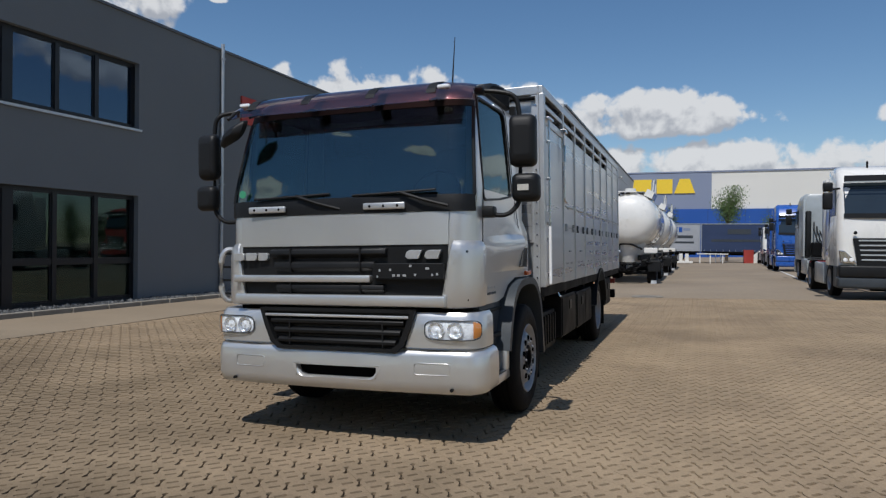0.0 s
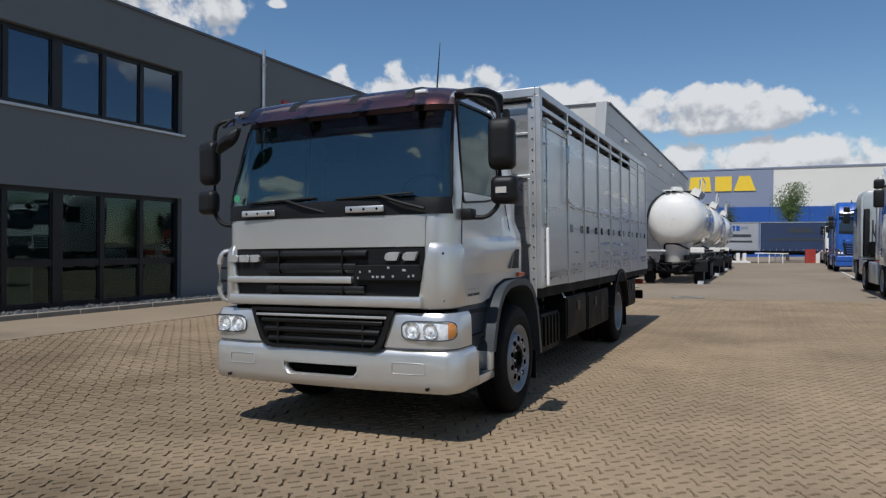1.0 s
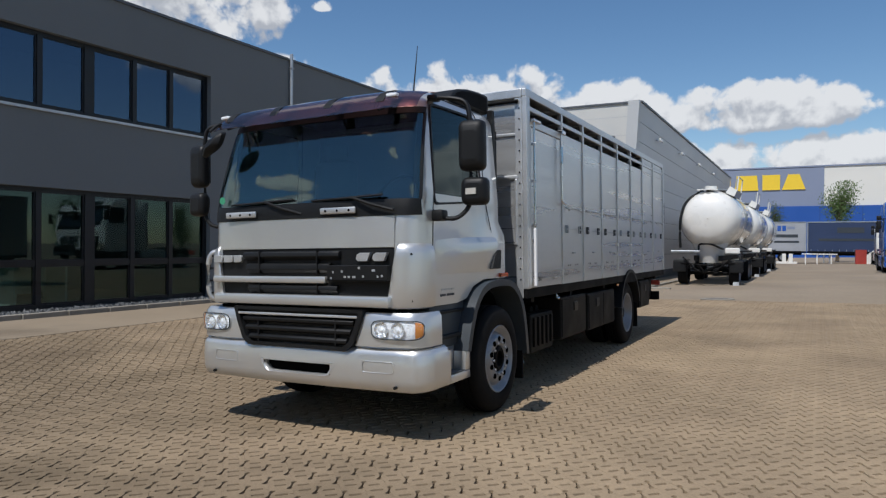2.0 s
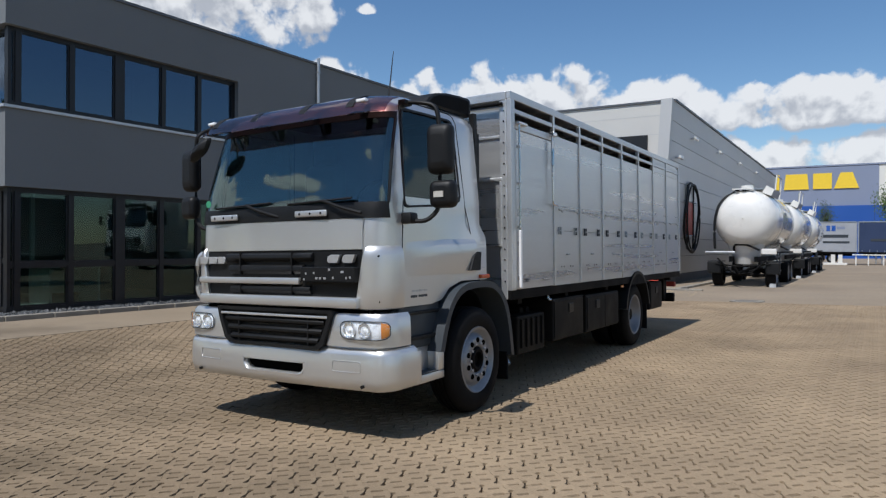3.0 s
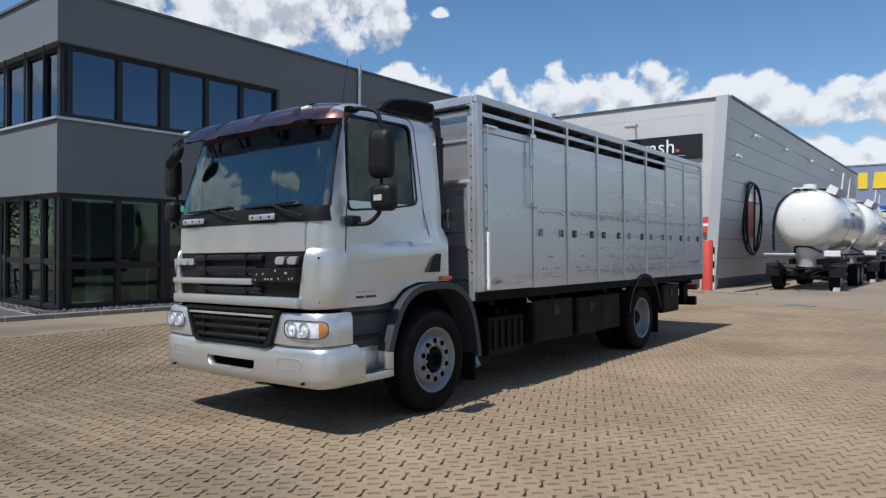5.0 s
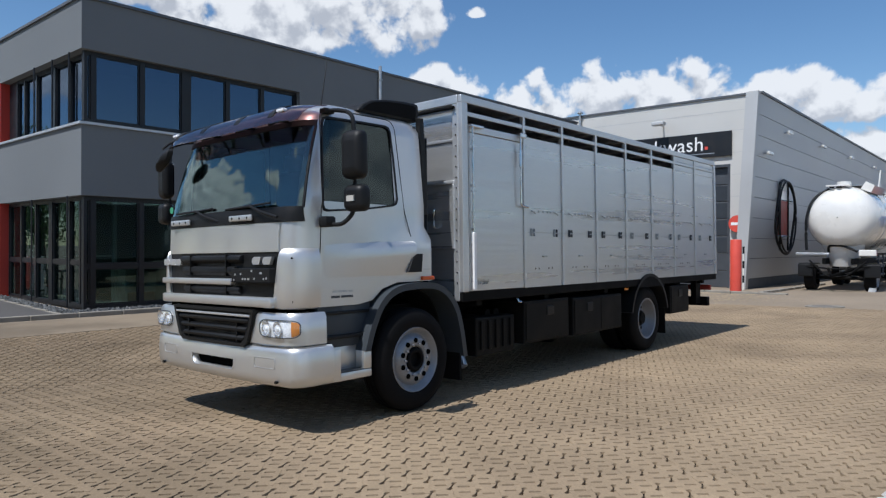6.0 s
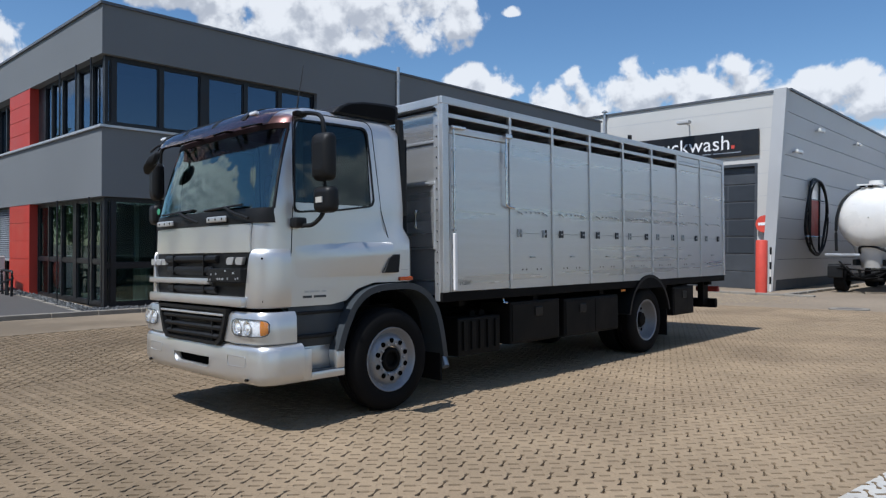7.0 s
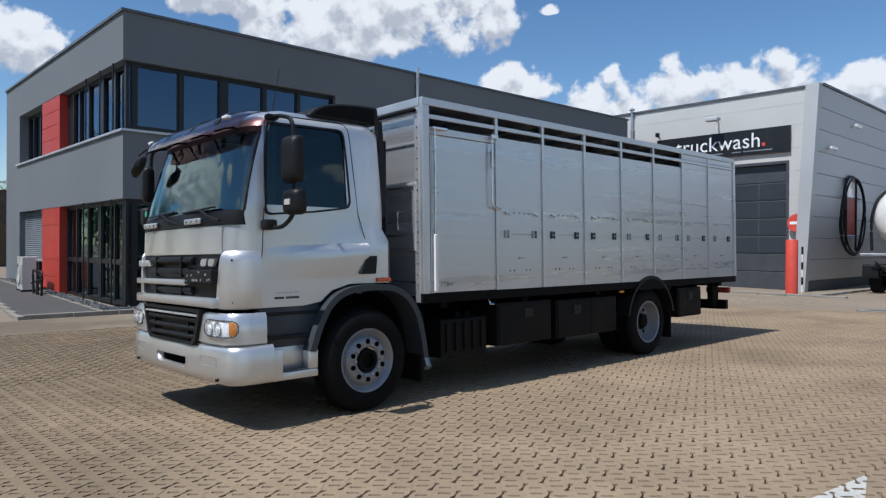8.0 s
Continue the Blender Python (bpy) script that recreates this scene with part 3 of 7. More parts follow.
def window_row(name, label, posts, along, back, z0, z1, transom=None, wide=(), glass="glass", bar=0.055, sash=0.035):
    """A row of panes. along 'y': on the long front; 'x': on the short one (distances to the left)."""
    root = empty(name, Matrix(), label, "window", kind="structure")

    def cut(a0, a1, d0, d1, lo, hi, bevel=0.0):
        if along == "y":
            return block(-back - d1, -back - d0, a0, a1, lo, hi, bevel, 1)
        return block(-a1, -a0, back + d0, back + d1, lo, hi, bevel, 1)

    a0, a1 = posts[0], posts[-1]
    b = cut(a0, a1, 0.0, 0.12, z1 - 0.08, z1)
    bpart("head_rail", b, "frame", root)
    bpart("bottom_rail", cut(a0, a1, 0.0, 0.12, z0, z0 + 0.10), "frame", root)
    for i, p in enumerate(posts):
        w = 0.12 if i in wide else bar
        lo, hi = max(a0, p - w), min(a1, p + w)
        bpart("mullion", cut(lo, hi, -0.012, 0.13, z0 + 0.10, z1 - 0.08), "frame", root)
    for i, (p, q) in enumerate(zip(posts, posts[1:])):
        wl_ = 0.12 if i in wide else bar
        wr_ = 0.12 if i + 1 in wide else bar
        cuts = [z0 + 0.10, z1 - 0.08] if transom is None else [z0 + 0.10, transom - 0.05, transom + 0.05, z1 - 0.08]
        if transom is not None:
            bpart("transom", cut(p + wl_, q - wr_, 0.0, 0.12, transom - 0.05, transom + 0.05), "frame", root)
        for lo, hi in zip(cuts[::2], cuts[1::2]):
            ob = bpart("pane", cut(p + wl_, q - wr_, 0.05, 0.062, lo, hi), glass, root)
            ob.visible_shadow = False
            # slim casement frame inside each opening
            e = cut(p + wl_, p + wl_ + sash, 0.02, 0.09, lo, hi)
            join(e, cut(q - wr_ - sash, q - wr_, 0.02, 0.09, lo, hi))
            join(e, cut(p + wl_ + sash, q - wr_ - sash, 0.02, 0.09, hi - sash, hi))
            join(e, cut(p + wl_ + sash, q - wr_ - sash, 0.02, 0.09, lo, lo + sash))
            bpart("casement", e, "frame", root)
    return root


build_office()
window_row("window_1", "upper row of dark-framed panes reflecting the sky", [0.12, 0.33, 1.525, 2.715, 3.95, 5.07, 6.29], "y", 0.16, SILL + 0.05, LINTEL, wide=(3,))
window_row("window_2", "lower row of tall dark-framed shopfront panes", [0.12, 0.33, 1.515, 2.745, 3.91, 5.08, 6.29], "y", 0.16, 0.06, LOW, transom=1.11, wide=(3,), glass="low_glass")
window_row("window_3", "upper short-side row of dark-framed panes", [0.28, 0.42, 1.25, 2.30, 3.50, 4.40, 5.0], "x", 0.22, SILL + 0.05, LINTEL, wide=(3,), bar=0.045, sash=0.025)
window_row("window_4", "lower short-side row of tall dark-framed panes", [0.28, 0.62, 1.28, 2.49, 3.56, 4.66, 5.66], "x", 0.22, 0.06, LOW, transom=1.19, wide=(3,), bar=0.045, sash=0.025, glass="low_glass")
window_row("window_5", "small upper window beside the red panel", [7.85, 9.3, 10.2, 10.95], "x", 0.30, SILL + 0.05, LINTEL)
window_row("window_6", "lower window behind a closed blind", [7.75, 9.3, 10.95], "x", 0.26, 0.5, LOW)


def office_fittings():
    for name, lo, hi in (("trim_red_upper", SILL + 0.05, LINTEL), ("trim_red_lower", 0.06, LOW)):
        root = empty(name, Matrix(), "orange-red facade panels between the windows", "panel", kind="structure")
        n = 4 if lo > 2 else 5
        h = (hi - lo) / n
        for i in range(n):
            bpart("panel", block(-7.82, -5.76, 0.01, 0.05, lo + i * h + 0.006, lo + (i + 1) * h - 0.006, 0.004, 1), "red", root)
        bpart("backing", block(-7.82, -5.76, 0.05, 0.36, lo, hi), "red", root)
        bpart("reveal", block(-5.76, -5.70, 0.0, 0.40, lo, hi), "red", root)
        bpart("dark_reveal", block(-5.70, -5.0 if lo > 2 else -5.66, 0.24, 0.34, lo, hi), "frame", root)
    # closed outside blind with its slats
    root = empty("blind", Matrix(), "closed grey metal slat blind over a window", "blind")
    for i in range(24):
        z = 1.12 + i * 0.07
        b = prism([(0.155, z), (0.20, z + 0.055), (0.215, z + 0.055), (0.17, z)], "x", -10.9, -7.85)
        bpart("slat", b, "blind", root)
    bpart("rail", block(-10.9, -7.85, 0.14, 0.22, 1.06, 1.12), "blind", root)
    # rain pipe
    b = rod((0.07, 9.54, 0.1), (0.07, 9.54, 7.78), 0.055, 14)
    pipe = bpart("rain_pipe", b, "pipe", smooth=True)
    tagged(pipe, "grey zinc rain pipe up the office wall", "pipe", kind="structure")
    for z in (1.2, 3.4, 5.6, 7.3):
        bpart("pipe_clip", block(0.0, 0.135, 9.475, 9.605, z, z + 0.04), "pipe", pipe)
    s = bpart("wall_sign", block(0.0, 0.06, 10.5, 12.6, 5.5, 6.38, 0.01), "red")
    tagged(s, "red sign board on the dark office wall", "sign")
    # corner cable guides before the glazing
    for x, y, z0, z1 in ((-0.66, -0.06, 0.1, LOW), (-3.02, -0.06, 0.1, LOW), (-0.66, -0.03, SILL, LINTEL), (-1.72, -0.03, SILL, LINTEL), (-2.95, -0.03, SILL, LINTEL)):
        g = bpart("guide_wire", rod((x, y, z0), (x, y, z1), 0.022, 8), "frame")
        tagged(g, "thin dark blind guide before the glazing", "blind guide", group="blind guides")


office_fittings()


def office_inside():
    desk = empty("reception_desk", MB, "white office desk behind the shopfront glass", "desk")
    part("top", block(-2.1, -1.1, 1.30, 2.9, 0.98, 1.03, 0.006), "white", desk)
    part("end_panel", block(-2.05, -1.15, 1.56, 1.62, 0.06, 0.98, 0.004), "white", desk)
    part("end_panel", block(-2.05, -1.15, 2.80, 2.86, 0.06, 0.98, 0.004), "white", desk)
    part("back_panel", block(-2.0, -1.96, 1.62, 2.80, 0.3, 0.98), "white", desk)
    post = empty("trim_partition", MB, "pale upright of a glazed office partition", "partition", kind="structure")
    part("upright", block(-2.55, -2.45, 1.78, 1.88, 0.06, LOW + 0.2), "white", post)
    part("crossbar", block(-2.54, -2.46, 0.5, 1.78, 1.30, 1.34), "white", post)


office_inside()


# ---- wash hall ----
def wash_hall():
    # the long side leans outwards to the top
    x0, x1 = -6.42, -5.92
    y0, y1, top = 33.3, 72.0, 8.15

    def lean(z):
        return x0 + (x1 - x0) * (z + 0.1) / (top + 0.1)

    b = block(-28.0, -13.2, y0, y0 + 0.3, -0.4, top)
    block(-13.2, -7.15, y0, y0 + 0.3, 5.27, top, bm=b)
    quad = [(-7.15, -0.4), (lean(-0.4) - 0.44, -0.4), (lean(top) - 0.5, top), (-7.15, top)]
    join(b, prism([(p[0], p[1]) for p in quad], "y", y0, y0 + 0.3))
    hall = structure("wall_wash_front", b, "panel_light", "pale grey panelled front wall of a wash hall", office=False)
    # cladding joints on the front
    for z in (1.0, 1.95, 2.9, 3.85, 4.8, 5.75, 6.7, 7.55):
        e = lean(z) - 0.5
        if z < 5.27:
            part("joint", block(-7.1, e, y0 - 0.004, y0 + 0.01, z, z + 0.02), "panel_grey", hall)
        else:
            part("joint", block(-27.9, e, y0 - 0.004, y0 + 0.01, z, z + 0.02), "panel_grey", hall)
    # leaning corner fin and side wall of horizontal panels
    fin = prism([(lean(-0.1) - 0.46, -0.4), (lean(-0.1), -0.4), (lean(top), top + 0.06), (lean(top) - 0.5, top + 0.06)], "y", y0 - 0.35, y0 + 0.0)
    structure("trim_wash_corner", fin, "panel_grey", "leaning grey metal corner fin of the wash hall", "fin", office=False)
    side = empty("wall_wash_side", Matrix(), "grey horizontally panelled wash hall wall leaning outwards", "wall", kind="structure")
    n = 9
    for i in range(n):
        lo, hi = 0.32 + i * (top - 0.32) / n, 0.32 + (i + 1) * (top - 0.32) / n
        b = bmesh.new()
        ring = [(lean(lo + 0.012), lo + 0.012), (lean(hi - 0.012), hi - 0.012), (lean(hi) - 0.2, hi), (lean(lo) - 0.2, lo)]
        join(b, prism(ring, "y", y0, y1))
        part("panel", b, "panel_grey", side)
    b = prism([(lean(-0.4) - 0.2, -0.4), (lean(-0.4) + 0.02, -0.4), (lean(0.32) + 0.02, 0.32), (lean(0.32) - 0.2, 0.32)], "y", y0, y1)
    part("plinth", b, "plinth", side)
    b = prism([(lean(0.3) - 0.21, 0.3), (lean(0.3) - 0.05, 0.3), (lean(top) - 0.05, top), (lean(top) - 0.21, top)], "y", y0 + 0.3, y1 - 0.01)
    part("backing", b, "plinth", side)
    b = block(-28.0, -6.0, y0 + 0.3, y1, top - 0.4, top - 0.1)
    structure("roof_wash", b, "cap", "flat roof of the wash hall", "roof", office=False)
    b = block(-28.05, x1 - 0.5, y0 - 0.06, y0 + 0.4, top, top + 0.09)
    block(x1 - 0.42, x1 + 0.07, y0 + 0.02, y1, top, top + 0.09, bm=b)
    structure("trim_wash_coping", b, "cap", "dark coping strip along the wash hall roof", "coping", office=False)
    b = block(-28.0, -6.6, y1, y1 + 0.3, -0.4, top)
    block(-28.3, -28.0, y0, y1, -0.4, top, bm=b)
    structure("wall_wash_back", b, "panel_grey", "plain rear walls of the wash hall", office=False)
    # rolling gate
    gate = empty("door_1", Matrix(), "closed dark grey sectional gate of the wash hall", "gate", kind="structure")
    part("frame", block(-7.27, -7.15, y0 + 0.0, y0 + 0.34, -0.1, 5.15), "door_grey", gate)
    part("lintel", block(-13.2, -7.15, y0 + 0.0, y0 + 0.34, 5.15, 5.27), "door_grey", gate)
    for i in range(7):
        z = -0.1 + i * 0.75
        part("section", block(-13.2, -7.27, y0 + 0.18, y0 + 0.26, z + 0.01, z + 0.74, 0.015, 1), "door_grey", gate)
        if 2 <= i <= 5:
            for k in range(5):
                ob = part("pane", block(-13.1 + k * 1.17, -12.0 + k * 1.17, y0 + 0.168, y0 + 0.178, z + 0.06, z + 0.69), "gate_pane", gate)
    # sign over the gate
    sign = empty("wall_sign", Matrix(), "black wash hall sign board with white lettering", "sign")
    part("board", block(-13.1, -7.08, y0 - 0.12, y0 - 0.02, 5.62, 6.70, 0.01, 1), "sign_black", sign)

    def letters(text, size, x, z, mat, spread_=1.0):
        c = bpy.data.curves.new("lettering", "FONT")
        c.body, c.size, c.extrude, c.align_x = text, size, 0.004, "LEFT"
        c.space_character = spread_
        tmp = bpy.data.objects.new("lettering", c)
        scene.collection.objects.link(tmp)
        me = bpy.data.meshes.new_from_object(tmp.evaluated_get(bpy.context.evaluated_depsgraph_get()))
        bpy.data.objects.remove(tmp)
        me.transform(Matrix.Translation((x, y0 - 0.126, z)) @ pose(0, 0, 0, 90, 0, 0))
        me.materials.clear()
        me.materials.append(M[mat])
        ob = new("lettering", me)
        ob.parent = sign
        return ob

    letters("truckwash", 0.90, -12.12, 5.93, "sign_white", 1.03)
    part("dot", block(-8.22, -8.08, y0 - 0.128, y0 - 0.12, 5.95, 6.09), "bollard", sign)
    for xa, xb in ((-11.2, -10.7), (-10.6, -9.9), (-9.5, -9.1), (-9.0, -7.8)):
        part("small_print", block(xa, xb, y0 - 0.128, y0 - 0.12, 5.76, 5.80), "pipe", sign)
    # lamps on the hall
    for y, z in ((34.2, 5.72), (37.0, 6.95), (43.5, 7.05), (50.5, 7.15), (58.0, 7.25)):
        root = empty("wall_lamp", pose(lean(z), y, z), "small white tubular wall lamp on the cladding", "lamp", group="wash hall lamps")
        part("bracket", rod((-0.05, 0, 0), (0.16, 0, 0.0), 0.03, 8), "panel_grey", root)
        part("housing", block(0.12, 0.26, -0.08, 0.62, -0.05, 0.09, 0.03), "white", root, smooth=True)
    root = empty("flood_lamp", pose(-10.15, y0, 7.1), "grey flood lamp above the sign", "lamp")
    part("bracket", rod((0, 0.0, 0.1), (0, -0.5, 0.14), 0.03, 8), "panel_grey", root)
    part("head", block(-0.28, 0.28, -0.75, -0.4, 0.08, 0.24, 0.03), "panel_grey", root)
    # flue and a small lamp beside the sign
    root = empty("vent_pipe", pose(-14.45, y0 - 0.12, 6.7), "slim grey vent pipe on the wash hall front", "pipe")
    part("pipe", rod((0, 0, 0), (0, 0, 1.62), 0.06, 12), "pipe", root, smooth=True)
    part("cap", lathe([(1.62, 0.0), (1.62, 0.14), (1.66, 0.14), (1.74, 0.04), (1.74, 0.0)], 16, axis="z"), "pipe", root, smooth=True)
    part("clip", block(-0.09, 0.09, -0.08, 0.12, 0.6, 0.66), "panel_grey", root)
    root = empty("sign_lamp", pose(-13.0, y0, 6.78), "small dark lamp above the sign board", "lamp")
    part("arm", rod((0, 0, 0), (0, -0.22, 0.12), 0.025, 8), "black", root)
    part("head", block(-0.07, 0.07, -0.34, -0.16, 0.06, 0.26, 0.02), "black", root, smooth=True)
    # round mirror frame with a red board on the side wall
    root = empty("hose_reel", pose(lean(3.1) + 0.1, 37.3, 3.08), "oval black hose ring with a red board on the wall", "hose reel")
    ring = [(0.14 + 0.05 * math.sin(3 * a), 1.5 * math.cos(a), 1.72 * math.sin(a)) for a in [2 * math.pi * k / 48 for k in range(48)]]
    part("hose", tube(ring, 0.055, 8, closed=True), "black", root, smooth=True)
    ring = [(0.24, 1.42 * math.cos(a), 1.64 * math.sin(a)) for a in [2 * math.pi * k / 48 for k in range(48)]]
    part("hose", tube(ring, 0.04, 8, closed=True), "black", root, smooth=True)
    part("board", block(0.0, 0.06, -0.62, 0.62, -0.85, 0.75, 0.01, 1), "reddark", root)
    part("upper_board", block(0.0, 0.05, -0.62, 0.62, 0.78, 1.55, 0.01, 1), "white", root)
    for y in (-0.65, 0.65):
        part("post", rod((0.08, y, -1.55), (0.08, y, 1.6), 0.045, 8), "black", root)
    for z in (-0.88, 0.78):
        part("crossbar", rod((0.08, -1.4, z), (0.08, 1.4, z), 0.03, 8), "chrome", root)
    # bollard and no-entry sign before the gate
    gz = ground_z(-5.9, 30.2)
    root = empty("bollard", pose(-5.92, 30.3, gz), "stout orange-red painted steel bollard", "bollard")
    part("post", lathe([(0, 0.0), (0, 0.21), (2.02, 0.21), (2.06, 0.19), (2.07, 0.0)], 28, axis="z"), "bollard", root, smooth=True)
    part("base", lathe([(0, 0), (0.0, 0.27), (0.03, 0.27), (0.03, 0.2)], 24, axis="z"), "kerb", root, smooth=True)
    root = empty("traffic_sign", pose(-6.78, y0 - 0.22, ground_z(-6.8, 33)), "round red no-entry sign with white bar on a post", "traffic sign")
    part("post", rod((0, 0.05, 0), (0, 0.05, 2.95), 0.035, 10), "pipe", root)
    part("disc", lathe([(-0.012, 0.0), (-0.012, 0.36), (0.012, 0.36), (0.012, 0.0)], 36, axis="y"), "bollard", root).location = (0, 0, 2.76)
    part("bar", block(-0.26, 0.26, -0.02, -0.0125, 2.70, 2.82, 0.003, 1), "sign_white", root)
    root = empty("barrier_post", pose(-6.3, 32.4, ground_z(-6, 32)), "thin black and white marker post", "post")
    for i in range(6):
        part("band", rod((0, 0, i * 0.3), (0, 0, i * 0.3 + 0.3), 0.04, 10), "black" if i % 2 else "white", root)


wash_hall()


# ---- kerbs, strips and gravel beside the office ----
def office_apron():
    # smooth concrete strip between paving and kerb
    b = draped([(-13.55, -6), (-10.9, -6), (-10.9, 32.0), (-13.1, 32.0)], 0.004, 0.03)
    structure("pavement_strip", b, "strip", "smooth sandy concrete strip along the kerb", "pavement", office=False)
    kerb = empty("kerb", Matrix(), "low weathered concrete kerb along the office", "kerb", kind="structure")
    y = 7.2
    while y < 31.0:
        x = -13.62 + 0.0227 * (y - 9.5)
        z = ground_z(x, y)
        part("kerb_stone", block(x - 0.13, x, y + 0.003, y + 0.997, z - 0.15, z + 0.10, 0.012, 1), "kerb", kerb)
        y += 1.0
    # the kerb turns off along the path, and a thin edging parts path and gravel
    for i in range(14):
        x, y = -13.64 - i, 7.15 + 0.07 * i
        z = ground_z(x, y)
        part("kerb_stone", block(x - 0.997, x - 0.003, y - 0.07, y + 0.06, z - 0.2, z + 0.08, 0.012, 1), "kerb", kerb)
        z = ground_z(x - 0.9, 8.9)
        part("edging_stone", block(x - 1.14, x - 0.146, 8.88 + 0.006 * i, 8.95 + 0.006 * i, z - 0.2, z + 0.075, 0.008, 1), "kerb", kerb)
    b = draped([(-13.75, 8.90), (-13.75, 31), (-14.2, 31), (-14.33, 9.5), (-27.6, 9.3), (-27.6, 8.98), (-20.0, 8.94)], 0.055, 0.1)
    structure("gravel_bed", b, "gravel", "bed of grey stone chippings along the wall", "gravel", office=False)
    b = draped([(-13.70, 7.20), (-13.75, 8.90), (-20.0, 8.90), (-28.0, 8.95), (-28.0, 8.15), (-18.0, 7.45)], 0.05, 0.08)
    structure("path", b, "asphalt", "grey asphalt path beside the office", "path", office=False)
    rng = random.Random(4)
    verts, faces = [], []
    for i in range(5200):
        if i % 3:
            y = rng.uniform(8.95, 30.0)
            x = rng.uniform(-14.33, -13.78) + 0.0227 * (y - 9.5)
        else:
            x = rng.uniform(-27.0, -13.8)
            y = rng.uniform(8.97, 9.32)
        z = ground_z(x, y) + 0.055 + 0.05 * max(0.0, 1 - abs(x + 14.05) / 0.3) * rng.random()
        r = rng.uniform(0.02, 0.07)
        q = Euler((rng.uniform(0, 6), rng.uniform(0, 6), rng.uniform(0, 6))).to_matrix()
        k = len(verts)
        for v in ((1, 0, 0), (-1, 0, 0), (0, 0.8, 0), (0, -0.8, 0), (0, 0, 0.6), (0, 0, -0.6)):
            w = q @ Vector(v) * r * rng.uniform(0.8, 1.2)
            verts.append((x + w.x, y + w.y, z + w.z + r * 0.2))
        for a, b_, c in ((0, 2, 4), (2, 1, 4), (1, 3, 4), (3, 0, 4), (2, 0, 5), (1, 2, 5), (3, 1, 5), (0, 3, 5)):
            faces.append((k + a, k + b_, k + c))
    me = bpy.data.meshes.new("gravel")
    me.from_pydata(verts, [], faces)
    me.materials.append(M["gravel"])
    tagged(new("gravel", me), "loose grey stone chippings along the office wall", "gravel", kind="stuff")


office_apron()


# ---- livestock lorry ----
# its own axes: x to its driver's side, y to its rear, z up, from the ground under the middle of its front
LORRY = pose(-2.915, 6.40, -0.03, 0, -1.3, 0)
lorry = empty("livestock_lorry", LORRY, "silver cab-over lorry with an aluminium livestock body", "lorry")
WB_F, WB_R = 1.46, 6.87


def mirror_pts(row):
    return row + [(-x, y, z) for x, y, z in reversed(row) if abs(x) > 1e-6]


# cab shell: one outline for each height, from the middle of the front round to the middle of the back
CAB_Z = [1.10, 1.22, 1.36, 1.59, 1.62, 1.72, 1.85, 1.985, 2.05, 2.15, 2.27, 2.40, 2.53, 2.65, 2.75, 2.83, 2.90, 2.95, 2.975, 2.985]


def cab_row(z):
    if z < 1.985:
        yf = 0.02 + 0.02 * (z - 1.1)
    else:
        yf = 0.045 + (z - 1.985) * 0.27 - 0.020 * max(0.0, 1 - ((z - 2.39) / 0.405) ** 2)
    w = 1.125
    if z > 2.05:
        w = 1.125 - 0.085 * (z - 2.05)
    crown = 0.0
    if z > 2.80:
        k = (z - 2.80) / 0.185
        yf += 0.20 * k * k
        crown = 0.16 * k ** 3
        w -= 0.13 * k ** 3
    # the upper front bows more evenly and has tighter corners
    k = max(0.0, min(1.0, (z - 1.80) / 0.185))
    r = 0.19 - 0.10 * k
    low = [(x, yf + 0.03 * (x / 0.9) ** 2) for x in (0.0, 0.25, 0.5, 0.75, w - 0.19)]
    low += [(w - 0.19 + 0.19 * math.sin(radians(a)), yf + 0.03 + 0.23 * (1 - math.cos(radians(a)))) for a in (18, 36, 54, 72, 90)]
    high = [(w * e, yf + 0.050 * e * e + 0.120 * e ** 14) for e in (0.0, 0.25, 0.5, 0.72, 0.85, 0.91, 0.95, 0.975, 0.99)]
    high.append((w, high[-1][1] + 0.05))
    row = [(p[0] * (1 - k) + q[0] * k, p[1] * (1 - k) + q[1] * k, z) for p, q in zip(low, high)]
    yc = row[-1][1] - r - 0.04
    ys = (0.40, 0.52, 0.80, 0.98, 1.10, 1.30, 1.40, 1.56)
    for y in ys:
        y = max(y, yc + r + 0.05 + 0.01 * ys.index(y))
        flare = 0.0
        if z < 1.80:
            flare = 0.045 * max(0.0, min(1.0, (y - 0.9) / 0.7)) * max(0.0, min(1.0, (1.80 - z) / 0.10))
        row.append((w + flare, y, z))
    rear = 1.84 if z < 1.80 else 1.78
    rear -= crown
    fl = 0.045 * max(0.0, min(1.0, (1.80 - z) / 0.10)) if z < 1.80 else 0.0
    row += [(w + fl, rear - 0.06, z), (w + fl - 0.05, rear, z), (0.5, rear, z), (0.0, rear, z)]
    # the shell ends above the wheel arch
    return [(x, y, z if y < 0.9 else max(z, min(1.29, 1.13 + (y - 0.98) * 0.85))) for x, y, z in row]


